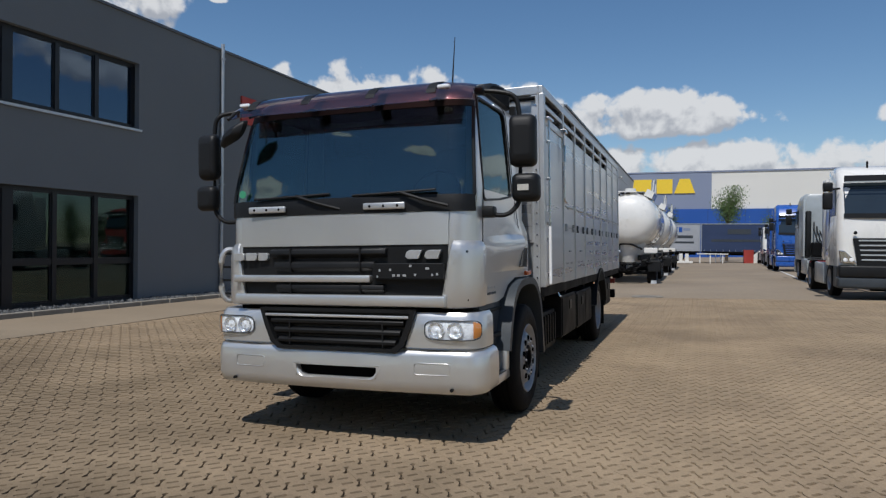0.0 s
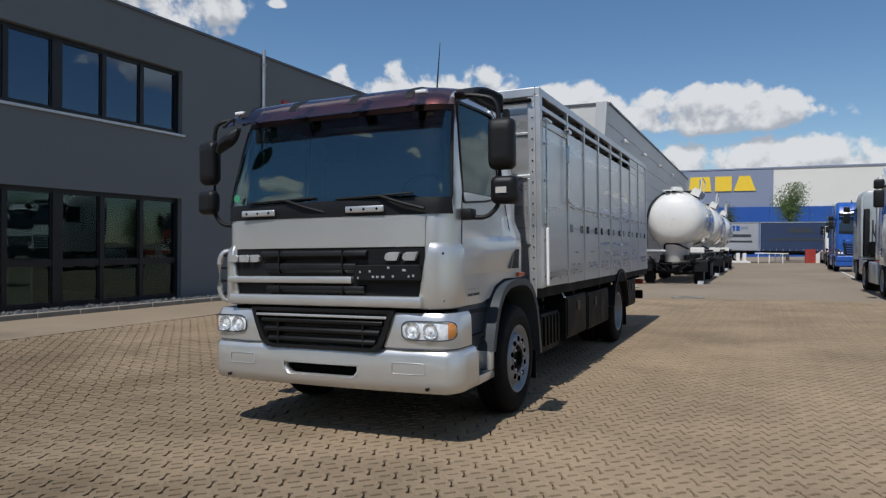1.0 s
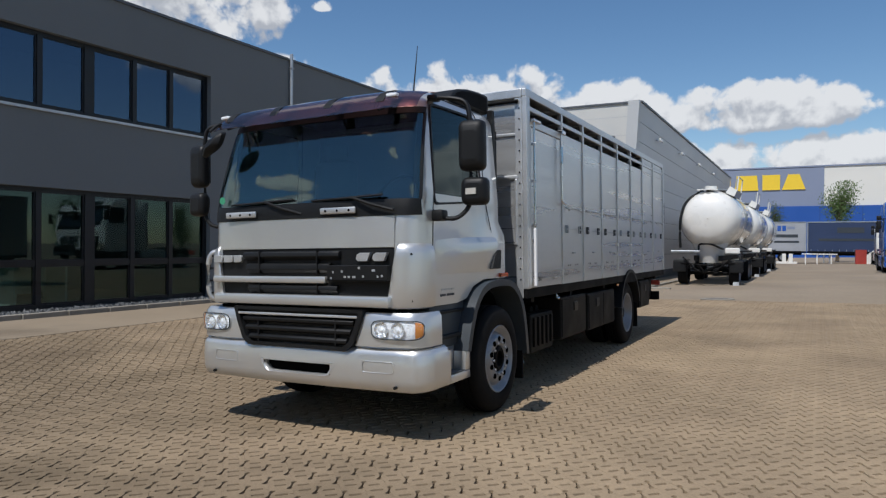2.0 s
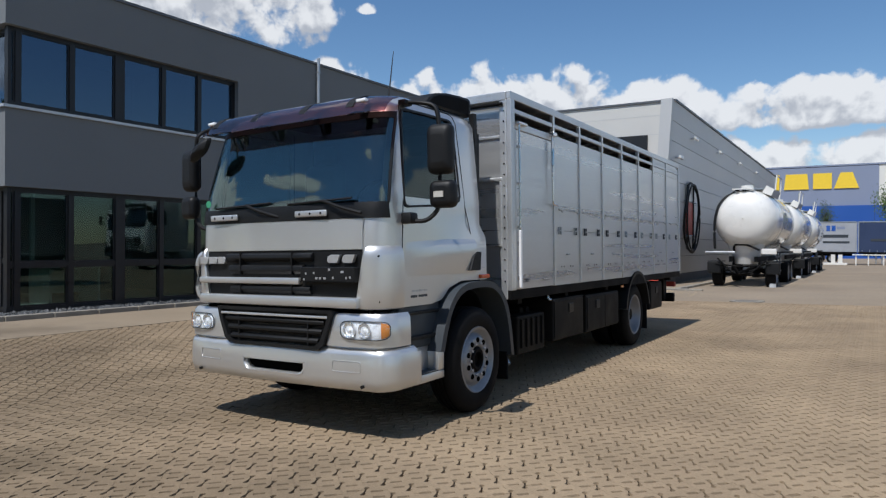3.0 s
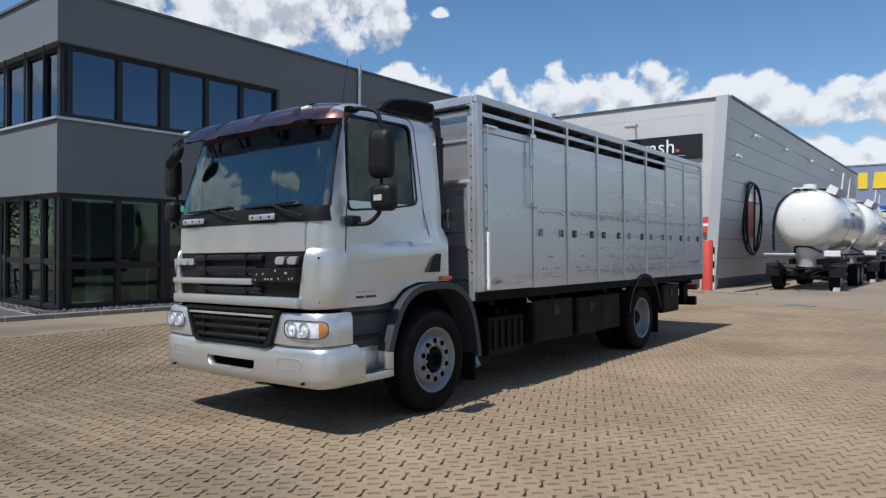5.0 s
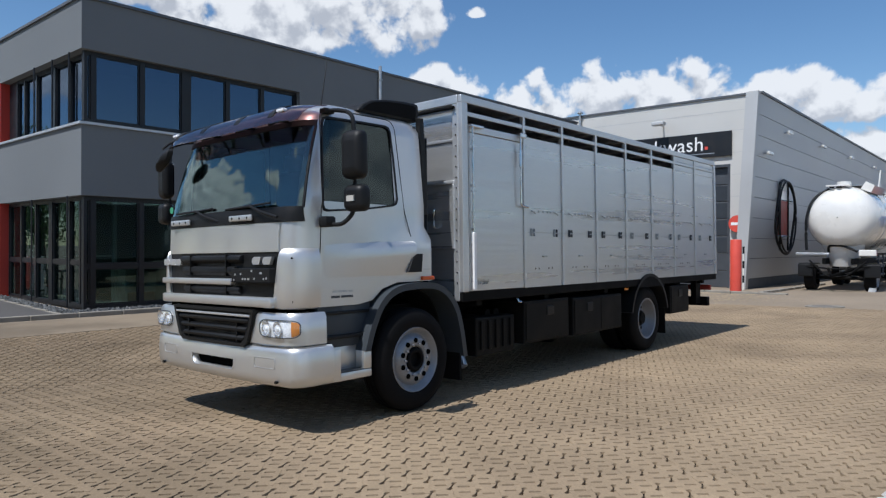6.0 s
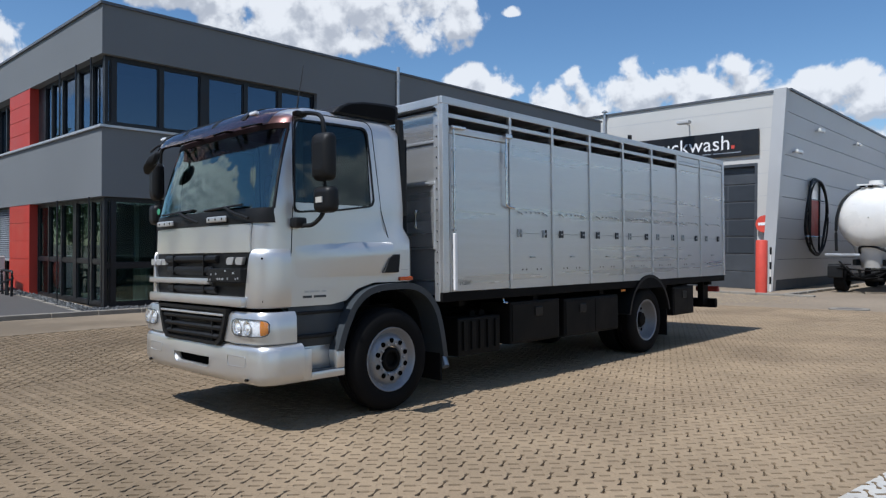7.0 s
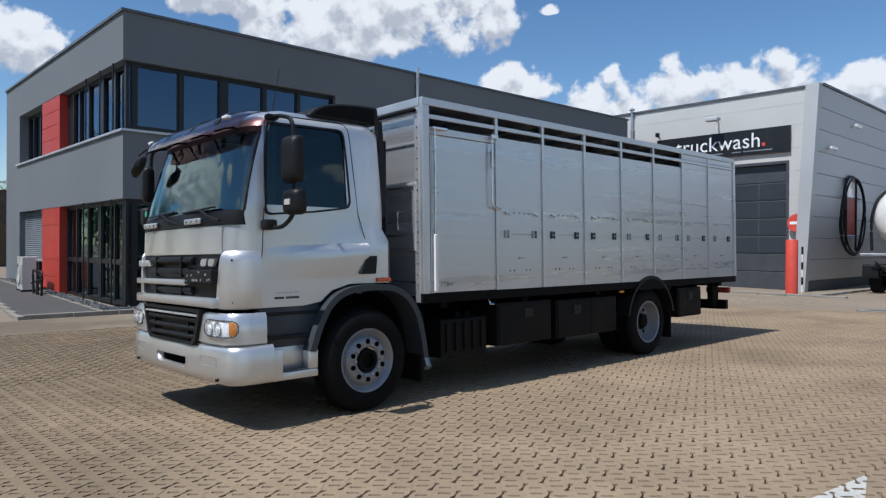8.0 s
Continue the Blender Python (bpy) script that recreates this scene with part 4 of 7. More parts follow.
def build_cab():
    rows = [mirror_pts(cab_row(z)) for z in CAB_Z]
    half = len(cab_row(2.0))
    n = len(rows[0])

    def skip(i, k):
        z = CAB_Z[i]
        kk = k if k < half - 1 else n - 1 - k
        if 1.985 <= z < 2.75 and kk <= 7:
            return True                                   # windscreen
        if 2.05 <= z < 2.83 and 10 <= kk <= 14:
            return True                                   # side windows
        return False

    b = loft(rows, closed=True, skip=skip)
    top = mirror_pts([(x * 0.55, 0.9 + (y - 0.9) * 0.55, 3.005) for x, y, z in cab_row(CAB_Z[-1])])
    join(b, loft([rows[-1], top], closed=True))
    own = bmesh.new()
    own.faces.new([own.verts.new(p) for p in top])
    own.faces.new([own.verts.new(p) for p in rows[0]])
    join(b, own)
    bmesh.ops.remove_doubles(b, verts=b.verts, dist=0.0005)
    part("cab_shell", b, "silver", lorry, "silver metallic cab body", smooth=True, angle=40)

    # windscreen follows the front between two heights
    def front_skin(z0, z1, out, cols=slice(0, 9), steps=6):
        rs = []
        for i in range(steps + 1):
            z = z0 + (z1 - z0) * i / steps
            r = [Vector(p) for p in cab_row(z)[cols]]
            r = [(p.x * (1 + out * 0.6), p.y - out, p.z) for p in r]
            full = [(-x, y, zz) for x, y, zz in reversed(r) if abs(x) > 1e-6] + r
            rs.append(full)
        return rs

    glass = part("windscreen", thicken(loft(front_skin(1.975, 2.76, 0.004, steps=14)), 0.006), "shield", lorry, "bluish windscreen", smooth=True)
    glass.visible_shadow = False
    # black surround: a band under the glass, pillars and a head strip
    part("scuttle_panel", thicken(loft(front_skin(1.86, 1.995, 0.012, slice(0, 9), 3)), 0.008), "black", lorry, "black panel under the windscreen", smooth=True)
    part("head_gasket", thicken(loft(front_skin(2.735, 2.79, 0.010, slice(0, 9), 2)), 0.006), "black", lorry, smooth=True)
    for s in (-1, 1):
        pts = []
        for i in range(9):
            z = 1.99 + 0.74 * i / 8
            p = cab_row(z)[8]
            pts.append((s * p[0], p[1] - 0.01, z))
        part("pillar_gasket", tube(pts, 0.014, 8), "black", lorry, smooth=True)
        # black printed border at the edge of the glass
        rs = []
        for i in range(7):
            r = cab_row(1.99 + 0.75 * i / 6)
            a, c_ = Vector(r[5]), Vector(r[8])
            rs.append([(s * q.x, q.y + 0.012, q.z) for q in (a.lerp(c_, 0.35), a.lerp(c_, 0.7), c_)])
        part("glass_border", thicken(loft(rs), 0.003), "black", lorry, smooth=True)
    # hood flap below the windscreen
    part("hood_panel", thicken(loft(front_skin(1.60, 1.852, 0.016, slice(0, 5), 3)), 0.014), "silver", lorry, "smooth silver hood flap", smooth=True)
    part("grille_backing", thicken(loft(front_skin(1.105, 1.597, 0.006, slice(0, 5), 3)), 0.01), "black", lorry, smooth=True)

    part("grille_bar", block(-0.98, 0.31, -0.03, 0.05, 1.297, 1.357, 0.014), "silver", lorry, smooth=True)
    part("grille_bar", block(-0.96, 0.94, -0.04, 0.05, 1.105, 1.198, 0.02), "silver", lorry, smooth=True)
    for z0, z1, xa, xb in ((1.50, 1.575, -0.62, 0.44), (1.385, 1.47, -0.58, 0.34), (1.212, 1.285, -0.56, 0.42)):
        b = prism([(0.045, z1), (0.01, z1), (-0.014, z1 - 0.012), (-0.02, z0 + 0.03), (0.012, z0), (0.045, z0)], "x", xa, xb, 0.004)
        part("grille_slat", b, "black", lorry, smooth=True)
    for x in (-0.42, 0.22):
        part("grille_rib", block(x - 0.006, x + 0.006, -0.024, 0.04, 1.38, 1.58), "black", lorry)
        part("grille_rib", block(x - 0.006, x + 0.006, -0.024, 0.04, 1.205, 1.29), "black", lorry)
    # maker's marks as plain shapes
    for x0, x1 in ((-1.0, -0.89), (-0.875, -0.765), (-0.75, -0.655)):
        part("mark", prism([(x0, 1.480), (x1 - 0.02, 1.480), (x1, 1.498), (x1, 1.528), (x1 - 0.02, 1.545), (x0, 1.545)], "y", 0.005, 0.04, 0.003), "alu_bar", lorry)
    for x0, x1 in ((0.60, 0.74), (0.76, 0.90)):
        part("mark", prism([(x0, 1.505), (x0 + 0.02, 1.485), (x1 - 0.03, 1.485), (x1, 1.555), (x0 + 0.04, 1.555), (x0 + 0.01, 1.54)], "y", 0.005, 0.04, 0.003), "alu_bar", lorry)
    # empty black plate holder with pale clips
    holder = part("plate_holder", block(0.335, 0.925, -0.034, 0.03, 1.325, 1.452, 0.006), "black", lorry, "empty black number plate holder")
    for x, z, w in ((0.49, 1.40, 0.016), (0.52, 1.355, 0.022), (0.56, 1.355, 0.022), (0.61, 1.355, 0.028), (0.70, 1.36, 0.016), (0.80, 1.41, 0.03), (0.84, 1.36, 0.014), (0.88, 1.365, 0.016), (0.40, 1.395, 0.014), (0.66, 1.43, 0.02), (0.38, 1.345, 0.012)):
        part("clip", block(x - w / 2, x + w / 2, -0.038, -0.033, z - 0.008, z + 0.010), "sill", holder)
    part("bracket", block(0.335, 0.925, -0.038, -0.03, 1.325, 1.333), "steel", holder)
    # broad corner panels, flush with the grille, stepping back to the pillar at their tops
    for s in (-1, 1):
        rs = []
        for z, o in ((1.095, 0.010), (1.105, 0.026), (1.13, 0.034), (1.30, 0.038), (1.48, 0.038), (1.545, 0.036), (1.58, 0.030), (1.605, 0.018), (1.625, 0.002), (1.635, -0.012)):
            yf = 0.02 + 0.02 * (z - 1.1)
            edge = 0.885 + 0.16 * (z - 1.1)
            row = [(s * edge, yf + 0.07, z), (s * edge, yf + 0.03 * (edge / 0.9) ** 2 - o + 0.006, z), (s * (edge + 0.012), yf + 0.03 - o, z)]
            for a in (0, 12, 24, 36, 48, 60, 72, 84, 90):
                if a == 0 and edge > 0.91:
                    continue
                row.append((s * (0.935 + (0.19 + o) * math.sin(radians(a))), yf + 0.26 - (0.23 + o) * math.cos(radians(a)), z))
            row += [(s * (1.125 + o), 0.335, z), (s * 1.115, 0.345, z)]
            while len(row) < 14:
                row.insert(3, tuple(0.5 * (p + q) for p, q in zip(row[2], row[3])))
            rs.append(row)
        d = part("corner_deflector", loft(rs), "silver", lorry, "rounded silver corner panel", smooth=True, angle=40)
        for z in (1.16, 1.54):
            part("screw", rod((s * 1.078, 0.090, z), (s * 1.083, 0.084, z), 0.010, 10), "black", d)
        part("slot_hoop", tube(bend([(s * 1.15, 0.30, 1.57), (s * 1.235, 0.22, 1.585), (s * 1.275, 0.20, 1.50), (s * 1.275, 0.20, 1.20), (s * 1.235, 0.22, 1.11), (s * 1.15, 0.30, 1.12)], 0.05, 4), 0.026, 10), "silver", d, smooth=True) if s < 0 else None
        for z in (1.18, 1.30, 1.42, 1.54):
            part("slot_fin", block(*sorted((s * 1.05, s * (1.26 if s < 0 else 1.15))), 0.20 if s < 0 else 0.26, 0.34, z - 0.01, z + 0.01), "black", d)
    # side windows with rounded gaskets
    for s in (-1, 1):
        x = s * 1.118
        out = [(0.385, 1.995), (0.40, 1.965), (0.44, 1.955), (0.9, 1.99), (1.27, 2.04), (1.32, 2.06), (1.345, 2.11), (1.33, 2.5), (1.31, 2.79), (1.285, 2.835), (1.24, 2.85), (0.85, 2.845), (0.50, 2.835), (0.45, 2.82), (0.435, 2.78), (0.405, 2.4)]
        cy, cz = 0.87, 2.41
        inn = [(cy + (y - cy) * 0.962, cz + (z - cz) * 0.955) for y, z in out]

        def lx(z):
            return s * (1.128 - 0.085 * max(0.0, z - 2.05))

        b = bmesh.new()
        vs = [[b.verts.new((lx(z) + s * o, y, z)) for y, z in pts] for pts, o in ((out, -0.004), (out, 0.006), (inn, 0.006), (inn, -0.03))]
        m = len(out)
        for i in range(m):
            j = (i + 1) % m
            for a_, b_ in ((0, 1), (1, 2), (2, 3)):
                b.faces.new((vs[a_][i], vs[a_][j], vs[b_][j], vs[b_][i]))
        part("window_gasket", b, "black", lorry, smooth=True)
        b = bmesh.new()
        f = b.faces.new([b.verts.new((lx(z) - s * 0.012, y, z)) for y, z in inn])
        g = part("side_window", thicken(b, 0.005), "tint", lorry, "dark tinted door window")
        g.visible_shadow = False
        # door seams
        seam = [(0.30, 1.125), (0.36, 1.62), (0.375, 1.95), (0.40, 2.4), (0.425, 2.84), (0.46, 2.90), (0.52, 2.915), (1.30, 2.925), (1.345, 2.90), (1.37, 2.84), (1.40, 2.4), (1.43, 2.0), (1.50, 1.75), (1.53, 1.60), (1.54, 1.40)]

        def sx(y, z):
            fl = 0.045 * max(0.0, min(1.0, (y - 0.9) / 0.7)) * max(0.0, min(1.0, (1.80 - z) / 0.10)) if z < 1.80 else 0.0
            w = 1.125 - (0.085 * (z - 2.05) if z > 2.05 else 0.0)
            if z > 2.80:
                w -= 0.13 * ((z - 2.80) / 0.185) ** 3
            return s * (w + fl + 0.0015)

        pts = bend([(sx(y, z), y, z) for y, z in seam], 0.03, 2)
        part("door_seam", tube(pts, 0.0042, 6), "black", lorry)
        # pressed shoulder: a crease that rises and deepens towards the rear
        rs = []
        for i in range(13):
            f = i / 12
            y = 0.40 + 1.13 * f
            zc = 1.585 + 0.075 * f
            deep = 0.034 * f ** 0.8
            rs.append([(sx(y, zc + 0.10) - s * 0.003, y, zc + 0.085 - 0.03 * f), (sx(y, zc) + s * deep * 0.55, y, zc + 0.018), (sx(y, zc) + s * deep, y, zc - 0.012), (sx(y, 1.5) + s * deep * 0.9, y, zc - 0.10), (sx(y, 1.36) + s * (0.012 * f - 0.002), y, 1.36)])
        part("door_pressing", loft(rs), "silver", lorry, smooth=True, angle=60)
        # black recessed handle and tag marks
        b = prism([(1.40, 1.385), (1.60, 1.385), (1.62, 1.57), (1.53, 1.57), (1.47, 1.53)], "x", *sorted((s * 1.15, s * 1.204)), bevel=0.006)
        part("door_handle", b, "black", lorry, "black recessed door handle")
        part("side_marker", block(*sorted((s * 1.15, s * 1.20)), 1.62, 1.80, 1.30, 1.34, 0.008), "marker_red", lorry, "orange side marker lamp")
        for i, (y0, y1, z0, z1) in enumerate(((0.50, 0.55, 1.215, 1.245), (0.56, 0.61, 1.215, 1.245), (0.62, 0.67, 1.215, 1.245), (0.69, 0.74, 1.215, 1.245), (0.48, 0.58, 1.165, 1.20), (0.60, 0.74, 1.165, 1.20), (1.66, 1.75, 1.40, 1.42))):
            part("tag_mark", block(*sorted((s * 1.10, s * (1.1275 if y0 < 1 else 1.172))), y0, y1, z0 + 0.008, z1 - 0.006), "pipe" if z0 > 1.2 else "darkgrey", lorry)
        # mirrors on a bent arm
        dx_, dy_ = (0.0, 0.0) if s > 0 else (0.01, -0.24)
        arm = bend([(s * 1.06, 0.49, 2.88), (s * 1.20, 0.50 + dy_ / 2, 2.87), (s * (1.37 + dx_), 0.53 + dy_, 2.83), (s * (1.40 + dx_), 0.53 + dy_, 2.66), (s * (1.40 + dx_), 0.53 + dy_, 2.05), (s * (1.39 + dx_), 0.52 + dy_, 1.93), (s * 1.31, 0.46 + dy_ * 0.7, 1.83), (s * 1.16, 0.42, 1.84)], 0.08, 5)
        mir = part("mirror_arm", tube(arm, 0.02, 10), "black", lorry, "black tubular mirror arm", smooth=True)
        part("arm_foot", block(*sorted((s * 1.10, s * 1.22)), 0.35, 0.47, 1.815, 1.91, 0.02), "black", mir, smooth=True)
        part("arm_foot", block(*sorted((s * 1.04, s * 1.12)), 0.43, 0.55, 2.85, 2.90, 0.015), "black", mir, smooth=True)
        for z0, z1, hw, dep in ((2.228, 2.655, 0.106, 0.115), (1.942, 2.175, 0.110, 0.11)):
            rs = []
            cx = s * ((1.432 if z0 > 2.1 else 1.452) + dx_)
            for t_, k in ((0.0, 0.93), (0.15, 1.0), (0.55, 0.99), (0.82, 0.90), (0.95, 0.75), (1.0, 0.55)):
                o = rounded(cx - hw * k, cx + hw * k, (z0 + z1) / 2 - (z1 - z0) / 2 * k, (z0 + z1) / 2 + (z1 - z0) / 2 * k, 0.05 * k, 4)
                rs.append([(px, 0.545 + dy_ - dep * t_ + 0.15 * (abs(px) - 1.43 - dx_), pz) for px, pz in o])
            b = loft(rs, closed=True)
            own = bmesh.new()
            for r in (rs[-1], [(px, y_ - 0.02, pz) for px, y_, pz in rs[0]]):
                own.faces.new([own.verts.new(p) for p in r])
            join(b, own)
            head = part("mirror_head", b, "black", lorry, "black plastic mirror housing", smooth=True, angle=50)
            o = rounded(cx - hw * 0.85, cx + hw * 0.85, z0 + 0.02, z1 - 0.02, 0.04, 4)
            part("mirror_glass", prism(o, "y", 0.545 + dy_, 0.550 + dy_), "chrome", head)
            if z0 < 2.1 and s > 0:
                part("sticker", block(cx - 0.055, cx + 0.035, 0.430, 0.442, 2.03, 2.08), "line", head, "pale warning sticker")
    # kerb-view mirror over the passenger's side of the windscreen
    b = tube(bend([(-1.0, 0.28, 2.84), (-1.03, 0.10, 2.80), (-1.05, 0.02, 2.72)], 0.05), 0.014, 8)
    k = part("kerb_mirror", b, "black", lorry, "black front kerb mirror on an arm", smooth=True)
    rs = []
    for t_, k_ in ((0.0, 0.75), (0.2, 1.0), (0.6, 0.9), (0.9, 0.55), (1.0, 0.3)):
        o = rounded(-0.12 * k_, 0.12 * k_, -0.085 * k_, 0.085 * k_, 0.06 * k_, 4)
        rs.append([(-0.99 + px + 0.25 * pz, 0.05 - 0.11 * t_ + 0.2 * pz, 2.59 + pz + 0.45 * px) for px, pz in o])
    b = loft(rs, closed=True)
    own = bmesh.new()
    for r in (rs[0], rs[-1]):
        own.faces.new([own.verts.new(q) for q in r])
    join(b, own)
    part("housing", b, "black", k, smooth=True)

    # smoked sun visor
    rs = []
    for y, z in ((0.36, 2.945), (0.24, 2.925), (0.15, 2.89), (0.085, 2.84), (0.05, 2.79), (0.035, 2.73)):
        row = []
        for i in range(21):
            x = -1.13 + 2.25 * i / 20
            e = abs(x) / 1.13
            row.append((x, y + 0.10 * e ** 6, z - 0.03 * e ** 6 + (0.045 * e ** 4 if z < 2.75 else 0.0)))
        rs.append(row)
    vis = part("sun_visor", thicken(loft(rs), 0.006), "visor", lorry, "smoked maroon acrylic sun visor", smooth=True)
    for x in (-0.86, -0.32, 0.28, 0.80):
        part("bracket", tube([(x, 0.27, 2.79), (x, 0.17, 2.775), (x, 0.06, 2.73)], 0.012, 6), "black", vis)
        part("clamp", prism([(y + 0.10 * abs(x / 1.13) ** 6, z) for y, z in ((0.36, 2.948), (0.24, 2.928), (0.148, 2.893), (0.083, 2.842), (0.055, 2.80), (0.066, 2.80), (0.095, 2.838), (0.16, 2.882), (0.26, 2.915), (0.36, 2.935))], "x", x - 0.04, x + 0.04, 0.003), "black", vis, "black visor strap")
    for x in (-0.95, 0.89):
        part("marker_lamp", block(x - 0.055, x + 0.055, 0.105, 0.165, 2.848, 2.876, 0.01), "lens", vis, "clear roof marker lamp")
        part("lamp_base", block(x - 0.05, x + 0.05, 0.11, 0.16, 2.842, 2.870, 0.008), "sign_white", vis)
    part("aerial", rod((0.78, 0.66, 2.97), (0.78, 0.745, 3.44), 0.008, 6, 0.003), "black", lorry, "thin black aerial")
    # wipers and grab handles
    for s, x in ((1, 0.95), (1, 0.02)):
        part("wiper_arm", tube([(x, 0.03, 1.90), (x - 0.20, 0.005, 1.955), (x - 0.40, 0.018, 2.02)], 0.013, 8), "black", lorry, smooth=True)
        part("wiper_blade", tube([(x - 0.10, 0.035, 2.03), (x - 0.42, 0.028, 2.018), (x - 0.82, 0.038, 2.008)], 0.011, 6), "black", lorry)
    for x in (-0.66, 0.42):
        h = part("grab_handle", block(x - 0.18, x + 0.18, -0.002, 0.022, 1.885, 1.94, 0.011, 3), "alu_bar", lorry, "silver step handle", smooth=True)
        for dx in (-0.12, 0.0, 0.12):
            part("slot", rod((x + dx, -0.004, 1.912), (x + dx, 0.0, 1.912), 0.011, 10), "hole", h)
    # roof spoiler with its side cheeks
    cheek = [(0.93, 2.96), (0.95, 2.99), (1.02, 3.05), (1.13, 3.10), (1.33, 3.138), (1.58, 3.158), (1.76, 3.16), (1.80, 3.145), (1.805, 3.05), (1.795, 2.99), (1.77, 2.96)]
    sp = part("roof_spoiler", prism(cheek, "x", -1.0, 1.0, 0.022, seg=3), "black", lorry, "black roof air deflector", smooth=True, angle=50)
    for s in (-1, 1):
        inner = [(1.42 + (y - 1.42) * 0.86, 3.045 + (z - 3.045) * 0.72) for y, z in cheek]
        part("cheek_panel", prism(inner, "x", *sorted((s * 0.99, s * 1.004))), "rubber", sp)
        b = prism([(1.79, 1.98), (1.84, 1.98), (1.845, 2.3), (1.83, 2.7), (1.805, 3.0), (1.74, 3.0)], "x", *sorted((s * 1.0, s * 1.062)), bevel=0.008)
        part("side_fairing", b, "black", lorry, "black side air fairing")
    # cabin
    part("cab_floor", block(-1.05, 1.05, 0.12, 1.70, 1.62, 1.68), "cabin", lorry)
    # added dark sheet, out of sight: keeps the body's front wall dim
    part("rear_cover", block(-1.06, 1.06, 1.846, 1.856, 1.25, 2.80, 0.004), "darkgrey", lorry, "unseen dark panel added behind the cab to dim the gap")
    part("rear_panel", block(-1.04, 1.04, 1.66, 1.70, 1.68, 2.90), "cabin", lorry)
    b = prism([(0.10, 1.68), (0.12, 1.93), (0.30, 2.01), (0.62, 1.99), (0.66, 1.80), (0.55, 1.68)], "x", -1.03, 1.03, 0.02)
    part("dashboard", b, "dash", lorry, "grey dashboard", smooth=True)
    for x in (-0.62, 0.62):
        seat = part("seat", block(x - 0.26, x + 0.26, 0.85, 1.36, 1.80, 1.98, 0.06, 3), "cabin", lorry, "dark grey cab seat", smooth=True)
        part("seat_back", block(x - 0.25, x + 0.25, 1.30, 1.48, 1.95, 2.55, 0.07, 3), "cabin", seat, smooth=True)
        part("headrest", block(x - 0.14, x + 0.14, 1.34, 1.46, 2.56, 2.76, 0.05, 3), "cabin", seat, smooth=True)
    ring = [(0.62 + 0.22 * math.cos(a), 0.66 + 0.09 * math.sin(a), 2.06 + 0.2 * math.sin(a)) for a in [2 * math.pi * k / 28 for k in range(28)]]
    part("steering_wheel", tube(ring, 0.016, 8, closed=True), "black", lorry, smooth=True)
    for s in (-1, 1):
        rs = [[(s * (1.00 - 0.012 * (i % 2)), 0.42 + 0.02 * i, z) for i in range(9)] for z in (2.02, 2.3, 2.6, 2.82)]
        if s > 0:
            part("curtain", thicken(loft(rs), 0.006), "cloth", lorry, "pale tied-back curtain", smooth=True)
    part("windscreen_badge", rod((-0.94, 0.060, 2.06), (-0.94, 0.064, 2.06), 0.034, 20), "badge", lorry, "small round green emission badge")


build_cab()


